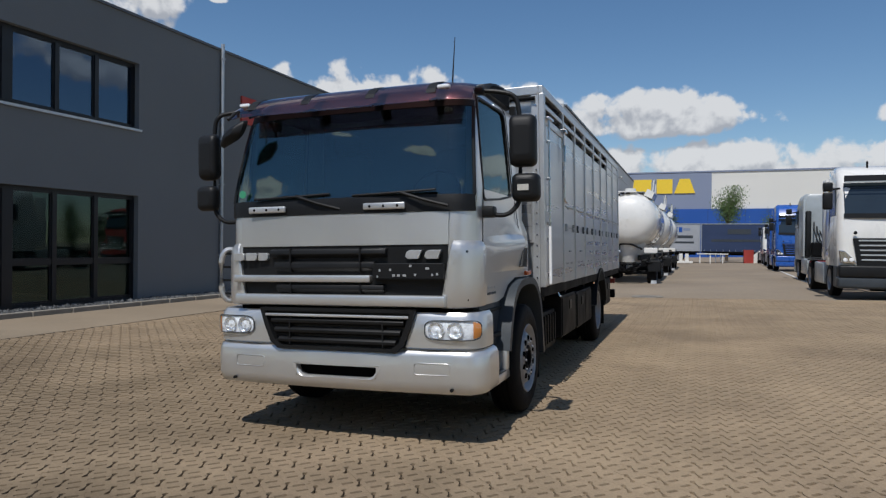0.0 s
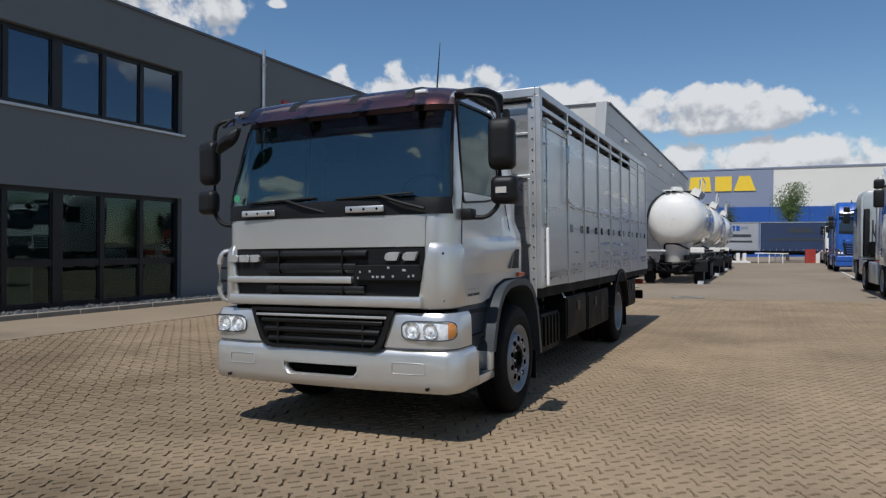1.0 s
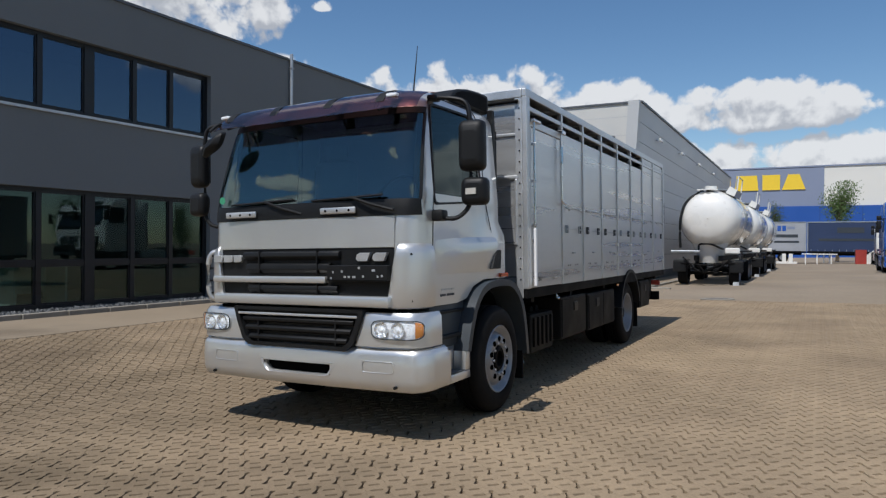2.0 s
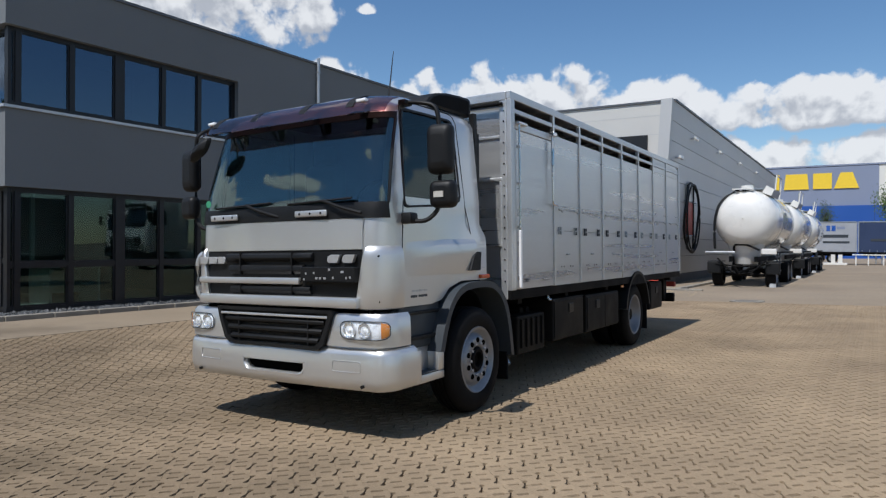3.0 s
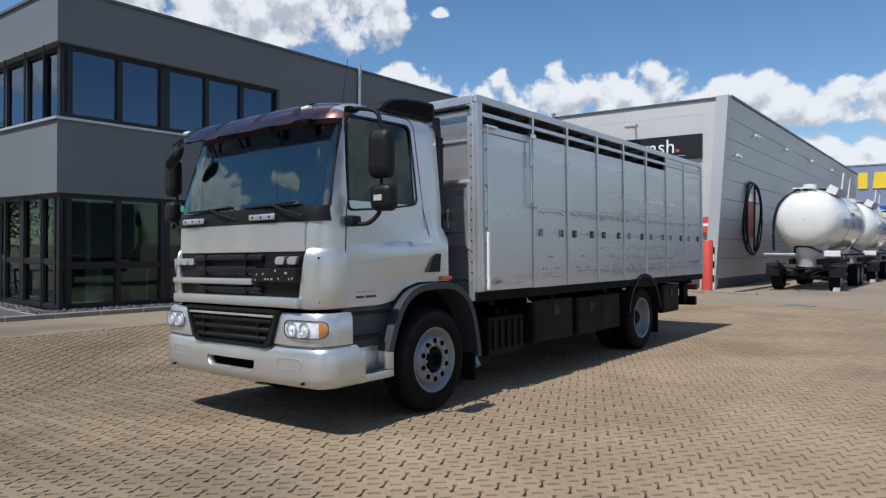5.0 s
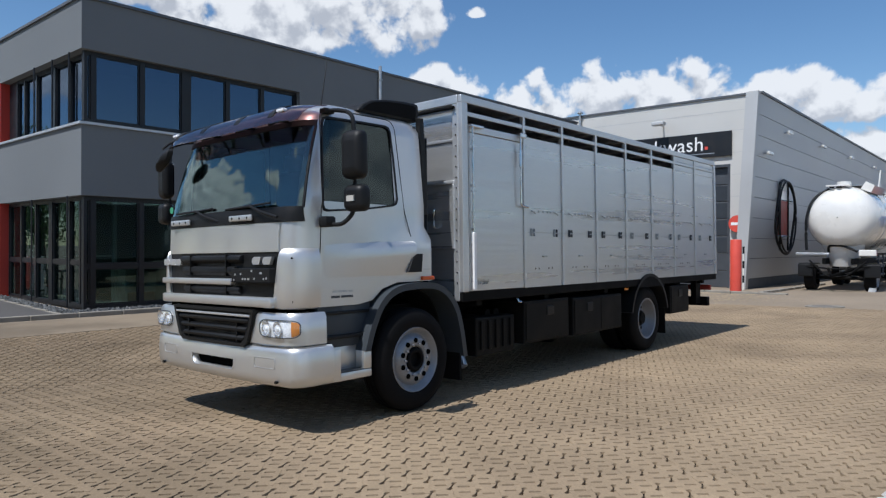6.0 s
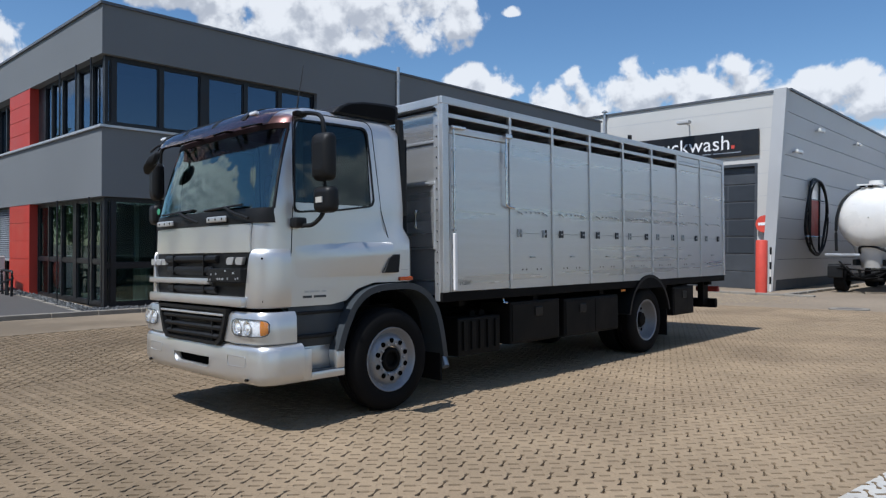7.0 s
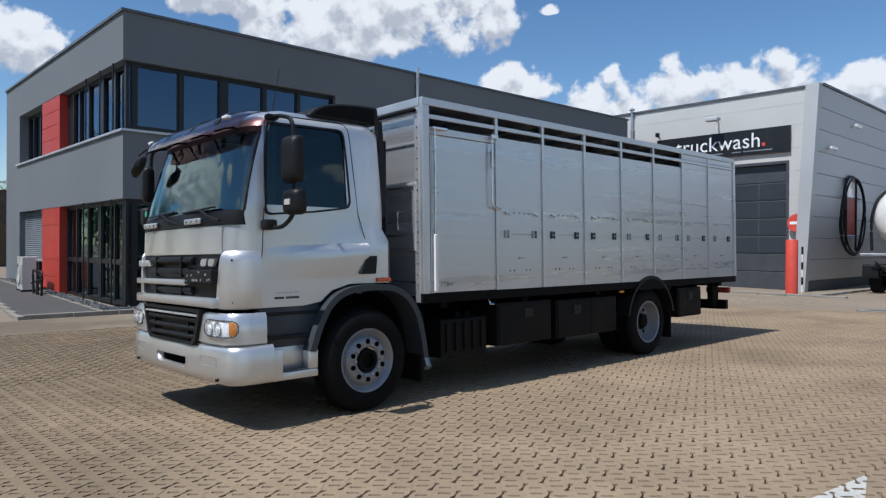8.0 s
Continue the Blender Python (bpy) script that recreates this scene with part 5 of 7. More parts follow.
def build_front_end():
    # bumper: lofted round the corners
    rs = []
    for z, out in ((0.425, 0.045), (0.44, 0.02), (0.50, 0.004), (0.525, 0.002), (0.62, 0.0), (0.72, 0.006), (0.755, 0.018), (0.775, 0.045)):
        half = [(x, -0.045 + 0.03 * (x / 0.9) ** 2 + out, z) for x in (0.0, 0.18, 0.36, 0.55, 0.75, 0.95)]
        for a in (20, 40, 60, 80, 90):
            half.append((1.055 + (0.18 - out) * math.sin(radians(a)), -0.010 + out + 0.20 * (1 - math.cos(radians(a))), z))
        half.append((1.235 - out, 0.42, z))
        rs.append([(-x, y, zz) for x, y, zz in reversed(half) if abs(x) > 1e-6] + half)
    mid = len(rs[0]) // 2
    bump = part("bumper", thicken(loft(rs, skip=lambda i, k: i == 3 and mid - 2 <= k < mid + 2), 0.02), "silver", lorry, "silver front bumper", smooth=True, angle=50)
    part("top_lip", prism([(-1.20, 0.36), (-1.19, 0.14), (-1.13, 0.06), (-1.02, 0.03), (0, 0.0), (1.02, 0.03), (1.13, 0.06), (1.19, 0.14), (1.20, 0.36)], "z", 0.757, 0.772), "silver", bump)
    o = [(-0.39, 0.632), (0.39, 0.632), (0.375, 0.58), (0.34, 0.532), (0.30, 0.518), (-0.30, 0.518), (-0.34, 0.532), (-0.375, 0.58)]
    part("tow_slot", block(-0.40, 0.40, 0.03, 0.12, 0.50, 0.65), "hole", bump, "dark slot in the bumper")
    inn = [(x * 0.95, 0.575 + (z - 0.575) * 0.82) for x, z in o]
    out_ = [(x * 1.03, 0.575 + (z - 0.575) * 1.14) for x, z in o]
    own = bmesh.new()
    vs = [[own.verts.new((x, y, z)) for x, z in pts] for pts, y in ((out_, -0.040), (o, -0.0435), (inn, -0.03), (inn, 0.04))]
    for i in range(len(o)):
        j = (i + 1) % len(o)
        for q in range(3):
            own.faces.new((vs[q][i], vs[q][j], vs[q + 1][j], vs[q + 1][i]))
    part("slot_rim", own, "silver", bump, smooth=True, angle=60)
    for x in (-0.82, 0.82):
        rim = [(px, -0.045 + 0.03 * (px / 0.9) ** 2 - 0.001, pz) for px, pz in rounded(x - 0.14, x + 0.14, 0.58, 0.67, 0.015, 2)]
        part("tow_cover", tube(rim, 0.0026, 6, closed=True), "silver", bump, smooth=True)
    for x in (-0.98, 0.98):
        part("screw", rod((x, -0.025, 0.47), (x, 0.0, 0.47), 0.014, 10), "black", bump)
    # lamp housings
    for s in (-1, 1):
        rs = []
        for z, out in ((0.772, 0.03), (0.79, 0.0), (0.90, 0.0), (1.03, 0.005), (1.065, 0.03)):
            t_ = (z - 0.772) / 0.293
            row = [(s * (0.60 + 0.09 * t_), 0.10, z), (s * (0.60 + 0.09 * t_), -0.018 + out, z), (s * 0.80, -0.022 + out, z), (s * 0.95, -0.005 + out, z)]
            for a in (20, 40, 60, 80, 90):
                row.append((s * (1.03 + (0.175 - out) * math.sin(radians(a))), -0.005 + out + 0.21 * (1 - math.cos(radians(a))), z))
            row.append((s * (1.205 - out), 0.36, z))
            rs.append(row)
        b = loft(rs)
        h = part("lamp_housing", thicken(b, 0.012), "silver", lorry, "silver headlamp surround", smooth=True, angle=50)
        part("housing_top", prism([(s * 0.69, 0.10), (s * 0.69, 0.02), (s * 1.0, 0.03), (s * 1.13, 0.10), (s * 1.165, 0.36), (s * 0.8, 0.36)], "z", 1.03, 1.062), "silver", h)

        # headlamp on the curve of its housing
        def lx(u, out=0.0):
            """Along the housing's face, from its inner edge."""
            if u < 0.26:
                return (s * (0.77 + u), -0.022 + 0.05 * u - out)
            a = (u - 0.26) / 0.24 * 78
            return (s * (1.03 + (0.175 + out) * math.sin(radians(a))), -0.009 - out + 0.21 * (1 - math.cos(radians(a))))

        def half_height(u):
            """The lamp's outline is blunt and rounded at both ends."""
            return 0.073 * max(0.0, 1 - abs(u / 0.225 - 1) ** 7) ** 0.4

        def lamp_skin(u0, u1, out, n=16, shrink=0.0):
            rows = []
            for v in (-1.0, -0.85, -0.4, 0.0, 0.4, 0.85, 1.0):
                rows.append([(*lx(u0 + (u1 - u0) * i / n, out + 0.006 * (1 - v * v)), 0.932 + v * (half_height(u0 + (u1 - u0) * i / n) - shrink)) for i in range(n + 1)])
            return loft(rows)

        lamp = part("headlamp", thicken(lamp_skin(0.006, 0.444, 0.002), 0.008), "lamp_silver", lorry, "clear headlamp with orange indicator", smooth=True)
        part("lamp_lens", thicken(lamp_skin(0.004, 0.446, 0.020), 0.003), "lens", lamp, smooth=True)
        part("indicator", thicken(lamp_skin(0.378, 0.440, 0.010, shrink=0.006), 0.004), "orange", lamp, smooth=True)
        edge = [0.003 + 0.444 * (0.5 - 0.5 * math.cos(math.pi * i / 16)) for i in range(17)]
        loop = [(u, 0.932 - half_height(u) - 0.002) for u in edge] + [(u, 0.932 + half_height(u) + 0.002) for u in reversed(edge)]
        part("lamp_gasket", tube([(*lx(u, 0.010), z) for u, z in loop], 0.005, 6, closed=True), "darkgrey", lamp)
        for u, r in ((0.095, 0.066), (0.245, 0.064)):
            px, py = lx(u, 0.0)
            b = lathe([(0.004, 0.0), (0.003, r * 0.22), (-0.003, r * 0.45), (-0.010, r * 0.75), (-0.015, r)], 24, axis="y")
            bmesh.ops.transform(b, verts=b.verts, matrix=Matrix.Translation((px, py - 0.002, 0.932)))
            part("reflector", b, "bowl", lamp, smooth=True)
            b = lathe([(-0.016, 0.0), (-0.014, 0.012), (-0.004, 0.016), (0.002, 0.016)], 16, axis="y")
            bmesh.ops.transform(b, verts=b.verts, matrix=Matrix.Translation((px, py - 0.002, 0.932)))
            part("bulb_cap", b, "lamp_silver", lamp, smooth=True)
    # lower grille
    o = [(-0.70, 1.085), (0.70, 1.085), (0.66, 0.95), (0.60, 0.80), (0.53, 0.745), (-0.53, 0.745), (-0.60, 0.80), (-0.66, 0.95)]
    g = part("lower_grille", prism(o, "y", 0.0, 0.05, 0.006), "black", lorry, "black lower grille")
    inn = [(x * 0.93, 0.915 + (z - 0.915) * 0.84) for x, z in o]
    part("grille_rim", ring_plate(o, inn, "y", -0.05, 0.0), "black", g)
    for z0, z1, w in ((0.945, 1.005, 0.60), (0.865, 0.925, 0.57), (0.785, 0.845, 0.53)):
        part("grille_slat", prism([(0.0, z1), (-0.03, z1 - 0.006), (-0.045, z1 - 0.02), (-0.04, z0 + 0.015), (-0.005, z0)], "x", -w, w, 0.004), "black", g, smooth=True)
    part("silver_strip", block(-0.645, 0.645, -0.054, -0.02, 1.015, 1.036, 0.005), "alu_bar", g)
    for x in (-0.42, 0.42):
        part("grille_rib", block(x - 0.006, x + 0.006, -0.042, 0.0, 0.78, 1.0), "black", g)
    # solid dark strip put in for the shade of the gap below the hood
    part("under_hood_gap", block(-0.95, 0.95, 0.06, 0.12, 1.05, 1.12), "hole", lorry)
    # steps and lower sides
    for s in (-1, 1):
        b = block(*sorted((s * 1.00, s * 1.20)), 0.42, 0.90, 0.425, 0.50, 0.012)
        block(*sorted((s * 1.19, s * 1.205)), 0.425, 0.52, 0.44, 0.72, 0.006, bm=b)
        block(*sorted((s * 1.08, s * 1.20)), 0.80, 0.90, 0.50, 0.68, 0.012, bm=b)
        block(*sorted((s * 1.00, s * 1.08)), 0.42, 0.90, 0.50, 0.74, 0.008, bm=b)
        st = part("entry_step", b, "silver", lorry, "silver entry step", smooth=True)
        part("step_tread", block(*sorted((s * 1.06, s * 1.195)), 0.52, 0.80, 0.50, 0.508), "darkgrey", st)
        part("lower_side", block(*sorted((s * 0.98, s * 1.10)), 0.34, 0.98, 0.72, 1.12, 0.015), "darkgrey", lorry, "dark grey step well", smooth=True)
        part("upper_step", block(*sorted((s * 1.04, s * 1.14)), 0.40, 0.92, 0.80, 0.835, 0.008), "black", lorry)
        part("upper_step", block(*sorted((s * 1.04, s * 1.12)), 0.40, 0.95, 1.02, 1.05, 0.008), "black", lorry)
        # wheel arch
        arc = [(0.80, 0.67), (0.86, 0.86), (0.98, 1.09), (1.12, 1.21), (1.28, 1.265), (1.55, 1.285), (1.83, 1.265), (2.02, 1.17), (2.16, 1.0), (2.24, 0.75), (2.29, 0.45)]
        arc = [(p.y, p.z) for p in bend([(0, y, z) for y, z in arc], 0.2, 4)]
        arc2 = []
        cy, cz = 1.50, 0.55
        for y, z in arc:
            d = Vector((cy - y, cz - z)).normalized()
            arc2.append((y + d.x * 0.065, z + d.y * 0.065))
        b = ring_strip(arc, arc2, s * 0.93, s * 1.225)
        part("wheel_arch", b, "darkgrey", lorry, "dark grey plastic wheel arch", smooth=True, angle=50)
        part("arch_liner", ring_strip(arc2, [(y + (cy - y) * 0.02, z + (cz - z) * 0.02) for y, z in arc2], s * 0.60, s * 0.95), "black", lorry, smooth=True)
        part("mud_flap", block(*sorted((s * 0.72, s * 1.17)), 2.22, 2.25, 0.19, 0.72), "rubber", lorry, "black rubber mud flap")


def ring_strip(outer, inner, x0, x1):
    """An arched band with depth."""
    own = bmesh.new()
    v = [[own.verts.new((x, y, z)) for y, z in pts] for pts, x in ((outer, x0), (outer, x1), (inner, x1), (inner, x0))]
    for i in range(len(outer) - 1):
        for a, b in ((0, 1), (1, 2), (2, 3), (3, 0)):
            own.faces.new((v[a][i], v[a][i + 1], v[b][i + 1], v[b][i]))
    for i in (0, len(outer) - 1):
        own.faces.new([v[k][i] for k in range(4)])
    return own


build_front_end()

# the cab sits a little towards its passenger's side on the chassis
for ob in lorry.children_recursive:
    for v in ob.data.vertices:
        v.co.x = v.co.x * 1.02 - 0.024


def wheel(parent, x, y, s, dished, group="lorry wheels", r=0.515, w=0.30, mats=("rubber", "rim")):
    """A lorry wheel: its outer face looks to s."""
    def bar_(profile, seg=48):
        b = lathe([(s * h, rr) for h, rr in profile], seg)
        return b

    k = r / 0.515
    tyre = [(-w, 0.30 * k), (-w - 0.0, 0.36 * k), (-w + 0.01, 0.44 * k), (-w + 0.03, 0.495 * k), (-w + 0.06, 0.512 * k), (-w + 0.09, 0.515 * k), (-w + 0.092, 0.503 * k), (-w + 0.105, 0.503 * k), (-w + 0.107, 0.515 * k), (-w / 2 - 0.008, 0.515 * k), (-w / 2 - 0.007, 0.503 * k), (-w / 2 + 0.007, 0.503 * k), (-w / 2 + 0.008, 0.515 * k), (-0.107, 0.515 * k), (-0.105, 0.503 * k), (-0.092, 0.503 * k), (-0.09, 0.515 * k), (-0.06, 0.512 * k), (-0.03, 0.495 * k), (-0.008, 0.45 * k), (0.0, 0.40 * k), (-0.002, 0.355 * k), (-0.012, 0.318 * k), (-0.03, 0.295 * k)]
    root = part("wheel", bar_(tyre), mats[0], parent, "black lorry tyre on a silver steel rim", smooth=True, angle=45)
    root.location = (x, y, r)
    if dished:
        prof = [(-0.02, 0.312 * k), (-0.012, 0.325 * k), (-0.004, 0.318 * k), (-0.01, 0.300 * k), (-0.05, 0.288 * k), (-0.13, 0.275 * k), (-0.17, 0.25 * k), (-0.175, 0.13 * k)]
        hub = [(-0.22, 0.13 * k), (-0.12, 0.125 * k), (-0.115, 0.10 * k), (-0.08, 0.09 * k), (-0.075, 0.0)]
        face, hole_r = -0.172, 0.205
    else:
        prof = [(-0.02, 0.312 * k), (-0.012, 0.325 * k), (-0.004, 0.318 * k), (-0.012, 0.300 * k), (-0.05, 0.285 * k), (-0.06, 0.262 * k), (-0.045, 0.245 * k), (-0.018, 0.225 * k), (-0.010, 0.20 * k), (-0.008, 0.145 * k), (-0.016, 0.132 * k), (-0.03, 0.128 * k)]
        hub = [(-0.10, 0.130 * k), (-0.012, 0.118 * k), (0.0, 0.10 * k), (-0.005, 0.075 * k), (-0.05, 0.07 * k), (-0.055, 0.0)]
        face, hole_r = -0.0065, 0.19
    rim = part("rim", bar_(prof, 48), mats[1], root, "silver steel rim", smooth=True, angle=45)
    part("hub", bar_(hub, 28), "steel", root, "dark hub", smooth=True)
    for i in range(10):
        a = 2 * math.pi * (i + 0.5) / 10
        c = Vector((0, hole_r * k * math.cos(a), hole_r * k * math.sin(a)))
        b = rod(c + Vector((s * (face - 0.02), 0, 0)), c + Vector((s * (face + 0.004), 0, 0)), 0.026 * k, 12)
        part("rim_hole", b, "hole", rim)
        a2 = 2 * math.pi * i / 10
        c = Vector((0, 0.155 * k * math.cos(a2), 0.155 * k * math.sin(a2)))
        part("wheel_nut", rod(c + Vector((s * face, 0, 0)), c + Vector((s * (face + 0.02), 0, 0)), 0.012 * k, 6), "rim", rim)
    return root


for s in (-1, 1):
    wheel(lorry, s * 1.245, WB_F, s, False)
    wheel(lorry, s * 1.20, WB_R, s, True)
    b = lathe([(-0.14, 0.30), (-0.14, 0.49), (-0.10, 0.515), (0.10, 0.515), (0.14, 0.49), (0.14, 0.30)], 40)
    bmesh.ops.transform(b, verts=b.verts, matrix=Matrix.Translation((s * 0.72, WB_R, 0.515)))
    part("inner_tyre", b, "rubber", lorry, smooth=True)


def build_body():
    y0, y1, w, zb, zt = 2.20, 9.83, 1.25, 1.13, 3.30
    posts = [2.20, 3.385, 4.265, 5.17, 6.08, 6.98, 7.88, 8.79, 9.80]
    body = lorry
    for s in (-1, 1):
        # top, middle and bottom rails
        part("top_rail", block(*sorted((s * (w - 0.05), s * w)), y0, y1, 3.215, zt, 0.008), "alu_bar", body, "aluminium roof rail")
        part("mid_rail", block(*sorted((s * (w - 0.04), s * (w - 0.004))), y0 + 0.06, y1 - 0.06, 3.075, 3.125, 0.006), "alu_bar", body)
        part("sole_bar", block(*sorted((s * (w - 0.08), s * (w - 0.01))), y0, y1, 1.045, 1.15, 0.006), "steel", body, "black sole bar")
        for i, y in enumerate(posts):
            hw = 0.06 if i == 0 else 0.022
            a, b_ = (y, y + 0.10) if i == 0 else ((y - 0.05, y + 0.03) if i == 8 else (y - hw, y + hw))
            part("post", block(*sorted((s * (w - 0.045), s * (w + 0.008))), a, b_, 1.15, 3.215, 0.006), "alu_bar", body, "vertical aluminium post")
        for i, (a, c) in enumerate(zip(posts, posts[1:])):
            a += 0.10 if i == 0 else 0.022
            c -= 0.05 if i == 7 else 0.022
            top = 3.07 if i >= 6 else 2.985
            if i == 0 and s > 0:
                continue
            part("side_panel", block(*sorted((s * (w - 0.03), s * (w - 0.012))), a, c, 1.15, 1.82), "alu", body, "brushed aluminium side panel")
            part("side_panel", block(*sorted((s * (w - 0.03), s * (w - 0.012))), a, c, 1.824, top), "alu", body, "brushed aluminium side panel")
            if i >= 6:
                part("head_panel", block(*sorted((s * (w - 0.03), s * (w - 0.012))), a, c, 3.13, 3.21), "alu", body)
                part("panel_lip", block(*sorted((s * (w - 0.02), s * (w - 0.004))), a, c, 2.975, 2.99), "alu_bar", body)
            if s < 0:
                continue
            mid = (a + c) / 2
            # pins, hinges, label and drain holes
            for dy in (-0.26, 0.26):
                part("catch", tube([(w - 0.012, mid + dy - 0.03, 2.09), (w + 0.02, mid + dy, 2.07), (w + 0.015, mid + dy + 0.03, 2.055)], 0.010, 6), "greycab", body)
                plate = (i, dy > 0) in ((2, False), (2, True), (3, False), (3, True), (4, True), (6, True), (7, True))
                h = part("hinge", block(w - 0.014, w + 0.006, mid + dy - 0.042, mid + dy - 0.026, 1.775, 1.870, 0.003), "darkgrey" if plate else "greycab", body, "grey flap hinge")
                part("hinge_leaf", block(w - 0.014, w + 0.006, mid + dy + 0.020, mid + dy + 0.036, 1.775, 1.870, 0.003), "darkgrey" if (plate or dy > 0) else "greycab", h)
                part("hinge_pin", block(w - 0.012, w + 0.009, mid + dy - 0.026, mid + dy + 0.020, 1.814, 1.830), "pipe", h)
                if plate:
                    part("hinge_plate", block(w - 0.012, w + 0.002, mid + dy - 0.026, mid + dy + 0.020, 1.780, 1.862, 0.003), "darkgrey", h)
            for dy in (-0.12, -0.02, 0.08, 0.15):
                part("rivet", rod((w - 0.012, mid + dy, 2.085), (w + 0.004, mid + dy, 2.085), 0.012, 6), "alu_bar", body)
            part("catch", block(w - 0.014, w + 0.012, mid - 0.05, mid + 0.04, 1.518, 1.536, 0.006), "greycab", body)
            for dy in (-0.20, -0.12, 0.10, 0.18):
                part("drain_hole", rod((w - 0.014, mid + dy, 1.375), (w - 0.010, mid + dy, 1.375), 0.012, 8), "hole", body)
        if s > 0:
            # loading door in the first bay
            d = part("body_door", block(w - 0.03, w - 0.008, y0 + 0.115, 3.36, 1.155, 2.90, 0.004), "alu", body, "plain aluminium side door")
            part("door_head", block(w - 0.035, w, y0 + 0.10, 3.363, 2.905, 2.985, 0.006), "alu_bar", d)
            part("door_edge", block(w - 0.012, w + 0.002, y0 + 0.115, y0 + 0.15, 1.155, 2.90, 0.004), "alu_bar", d)
            part("lock_rod", rod((w + 0.03, y0 + 0.155, 1.17), (w + 0.03, y0 + 0.155, 2.96), 0.013, 8), "chrome", d, "bright locking rod")
            part("lever", block(w + 0.02, w + 0.05, y0 + 0.135, y0 + 0.185, 1.17, 1.80, 0.01), "sign_white", d, "pale locking lever")
            part("rod_bracket", block(w - 0.01, w + 0.05, y0 + 0.12, y0 + 0.34, 2.955, 2.985, 0.006), "chrome", d)
            part("rod_bracket", block(w - 0.01, w + 0.06, 3.24, 3.36, 2.95, 3.0, 0.006), "chrome", d)
            part("lock_rod", tube(bend([(w + 0.03, 3.27, 2.95), (w + 0.035, 3.26, 2.60), (w + 0.03, 3.27, 2.14), (w + 0.03, 3.42, 2.12)], 0.03), 0.012, 8), "chrome", d, "bright locking rod")
            part("rod_sleeve", rod((w + 0.033, 3.262, 2.60), (w + 0.033, 3.267, 2.80), 0.022, 8), "chrome", d)
            for z in (1.65, 1.82, 2.30, 2.7):
                part("rod_guide", block(w - 0.01, w + 0.048, y0 + 0.14, y0 + 0.17, z, z + 0.03, 0.004), "chrome", d)
            c = bpy.data.curves.new("capacity_mark", "FONT")
            c.body, c.size, c.extrude = "17,8m\u00b2", 0.075, 0.001
            tmp = bpy.data.objects.new("capacity_mark", c)
            scene.collection.objects.link(tmp)
            me = bpy.data.meshes.new_from_object(tmp.evaluated_get(bpy.context.evaluated_depsgraph_get()))
            bpy.data.objects.remove(tmp)
            me.transform(Matrix.Translation((w - 0.0065, 2.46, 1.225)) @ pose(0, 0, 0, 90, 0, 90))
            me.materials.clear()
            me.materials.append(M["darkgrey"])
            t_ = new("capacity_mark", me)
            t_.parent = d
    # roof, floor, ends
    part("body_roof", block(-w + 0.05, w - 0.05, y0, y1, 3.27, 3.295), "alu", body, "aluminium body roof")
    part("body_floor", block(-w + 0.08, w - 0.08, y0, y1, 1.06, 1.12), "steel", body)
    part("front_wall", block(-w + 0.10, w - 0.10, y0 + 0.03, y0 + 0.06, 1.10, 3.20), "alu", body, "riveted aluminium front wall")
    part("front_top_rail", block(-w + 0.05, w - 0.05, y0 - 0.01, y0 + 0.06, 3.20, zt, 0.01), "alu_bar", body)
    for s in (-1, 1):
        p = part("corner_post", block(*sorted((s * (w - 0.13), s * (w - 0.046))), y0 - 0.005, y0 + 0.06, 1.05, 3.21, 0.01), "alu_bar", body, "riveted corner post")
        for i in range(17):
            z = 1.25 + i * 0.115
            part("rivet", rod((s * (w - 0.075), y0 - 0.005, z), (s * (w - 0.075), y0 - 0.012, z), 0.010, 6), "chrome", p)
    part("wall_bead", block(-1.1, 1.14, y0 + 0.012, y0 + 0.03, 2.80, 2.83, 0.005), "alu_bar", body)
    part("awning_bar", rod((-1.0, y0 - 0.03, 3.16), (1.17, y0 - 0.03, 3.16), 0.02, 8), "steel", body)
    fd = part("inspection_door", block(0.62, 1.12, y0 + 0.005, y0 + 0.028, 1.62, 2.32, 0.006), "alu", body, "small riveted inspection door")
    part("handle", tube(bend([(0.88, y0, 1.86), (0.88, y0 - 0.05, 1.86), (0.88, y0 - 0.05, 2.06), (0.88, y0, 2.06)], 0.03), 0.012, 8), "chrome", fd)
    part("frame_bar", block(0.56, 1.15, y0 - 0.02, y0 + 0.02, 2.33, 2.37, 0.008), "alu_bar", fd)
    part("frame_bar", block(1.115, 1.145, y0 - 0.02, y0 + 0.02, 1.62, 2.33, 0.008), "alu_bar", fd)
    part("rear_gate", block(-w + 0.03, w - 0.03, y1 - 0.05, y1, 1.10, 3.22), "alu", body, "aluminium rear ramp")
    part("rear_top_rail", block(-w + 0.05, w - 0.05, y1 - 0.06, y1 + 0.01, 3.215, zt, 0.008), "alu_bar", body)
    for y in (3.4, 4.3, 5.2, 6.1, 7.0, 7.9, 8.8):
        part("roof_bow", block(-w + 0.05, w - 0.05, y - 0.03, y + 0.03, 3.22, 3.27), "alu_bar", body)
    # chassis
    for x in (-0.42, 0.42):
        part("chassis_rail", block(x - 0.04, x + 0.04, 1.2, 9.7, 0.72, 1.0), "steel", body, "black chassis rail")
    for y in (2.6, 4.0, 5.6, 7.6, 9.4):
        part("cross_member", block(-1.15, 1.15, y - 0.05, y + 0.05, 0.98, 1.06), "steel", body)
    part("front_axle", rod((-0.95, WB_F, 0.48), (0.95, WB_F, 0.48), 0.08, 12), "steel", body)
    part("rear_axle", rod((-0.6, WB_R, 0.515), (0.6, WB_R, 0.515), 0.11, 12), "steel", body)
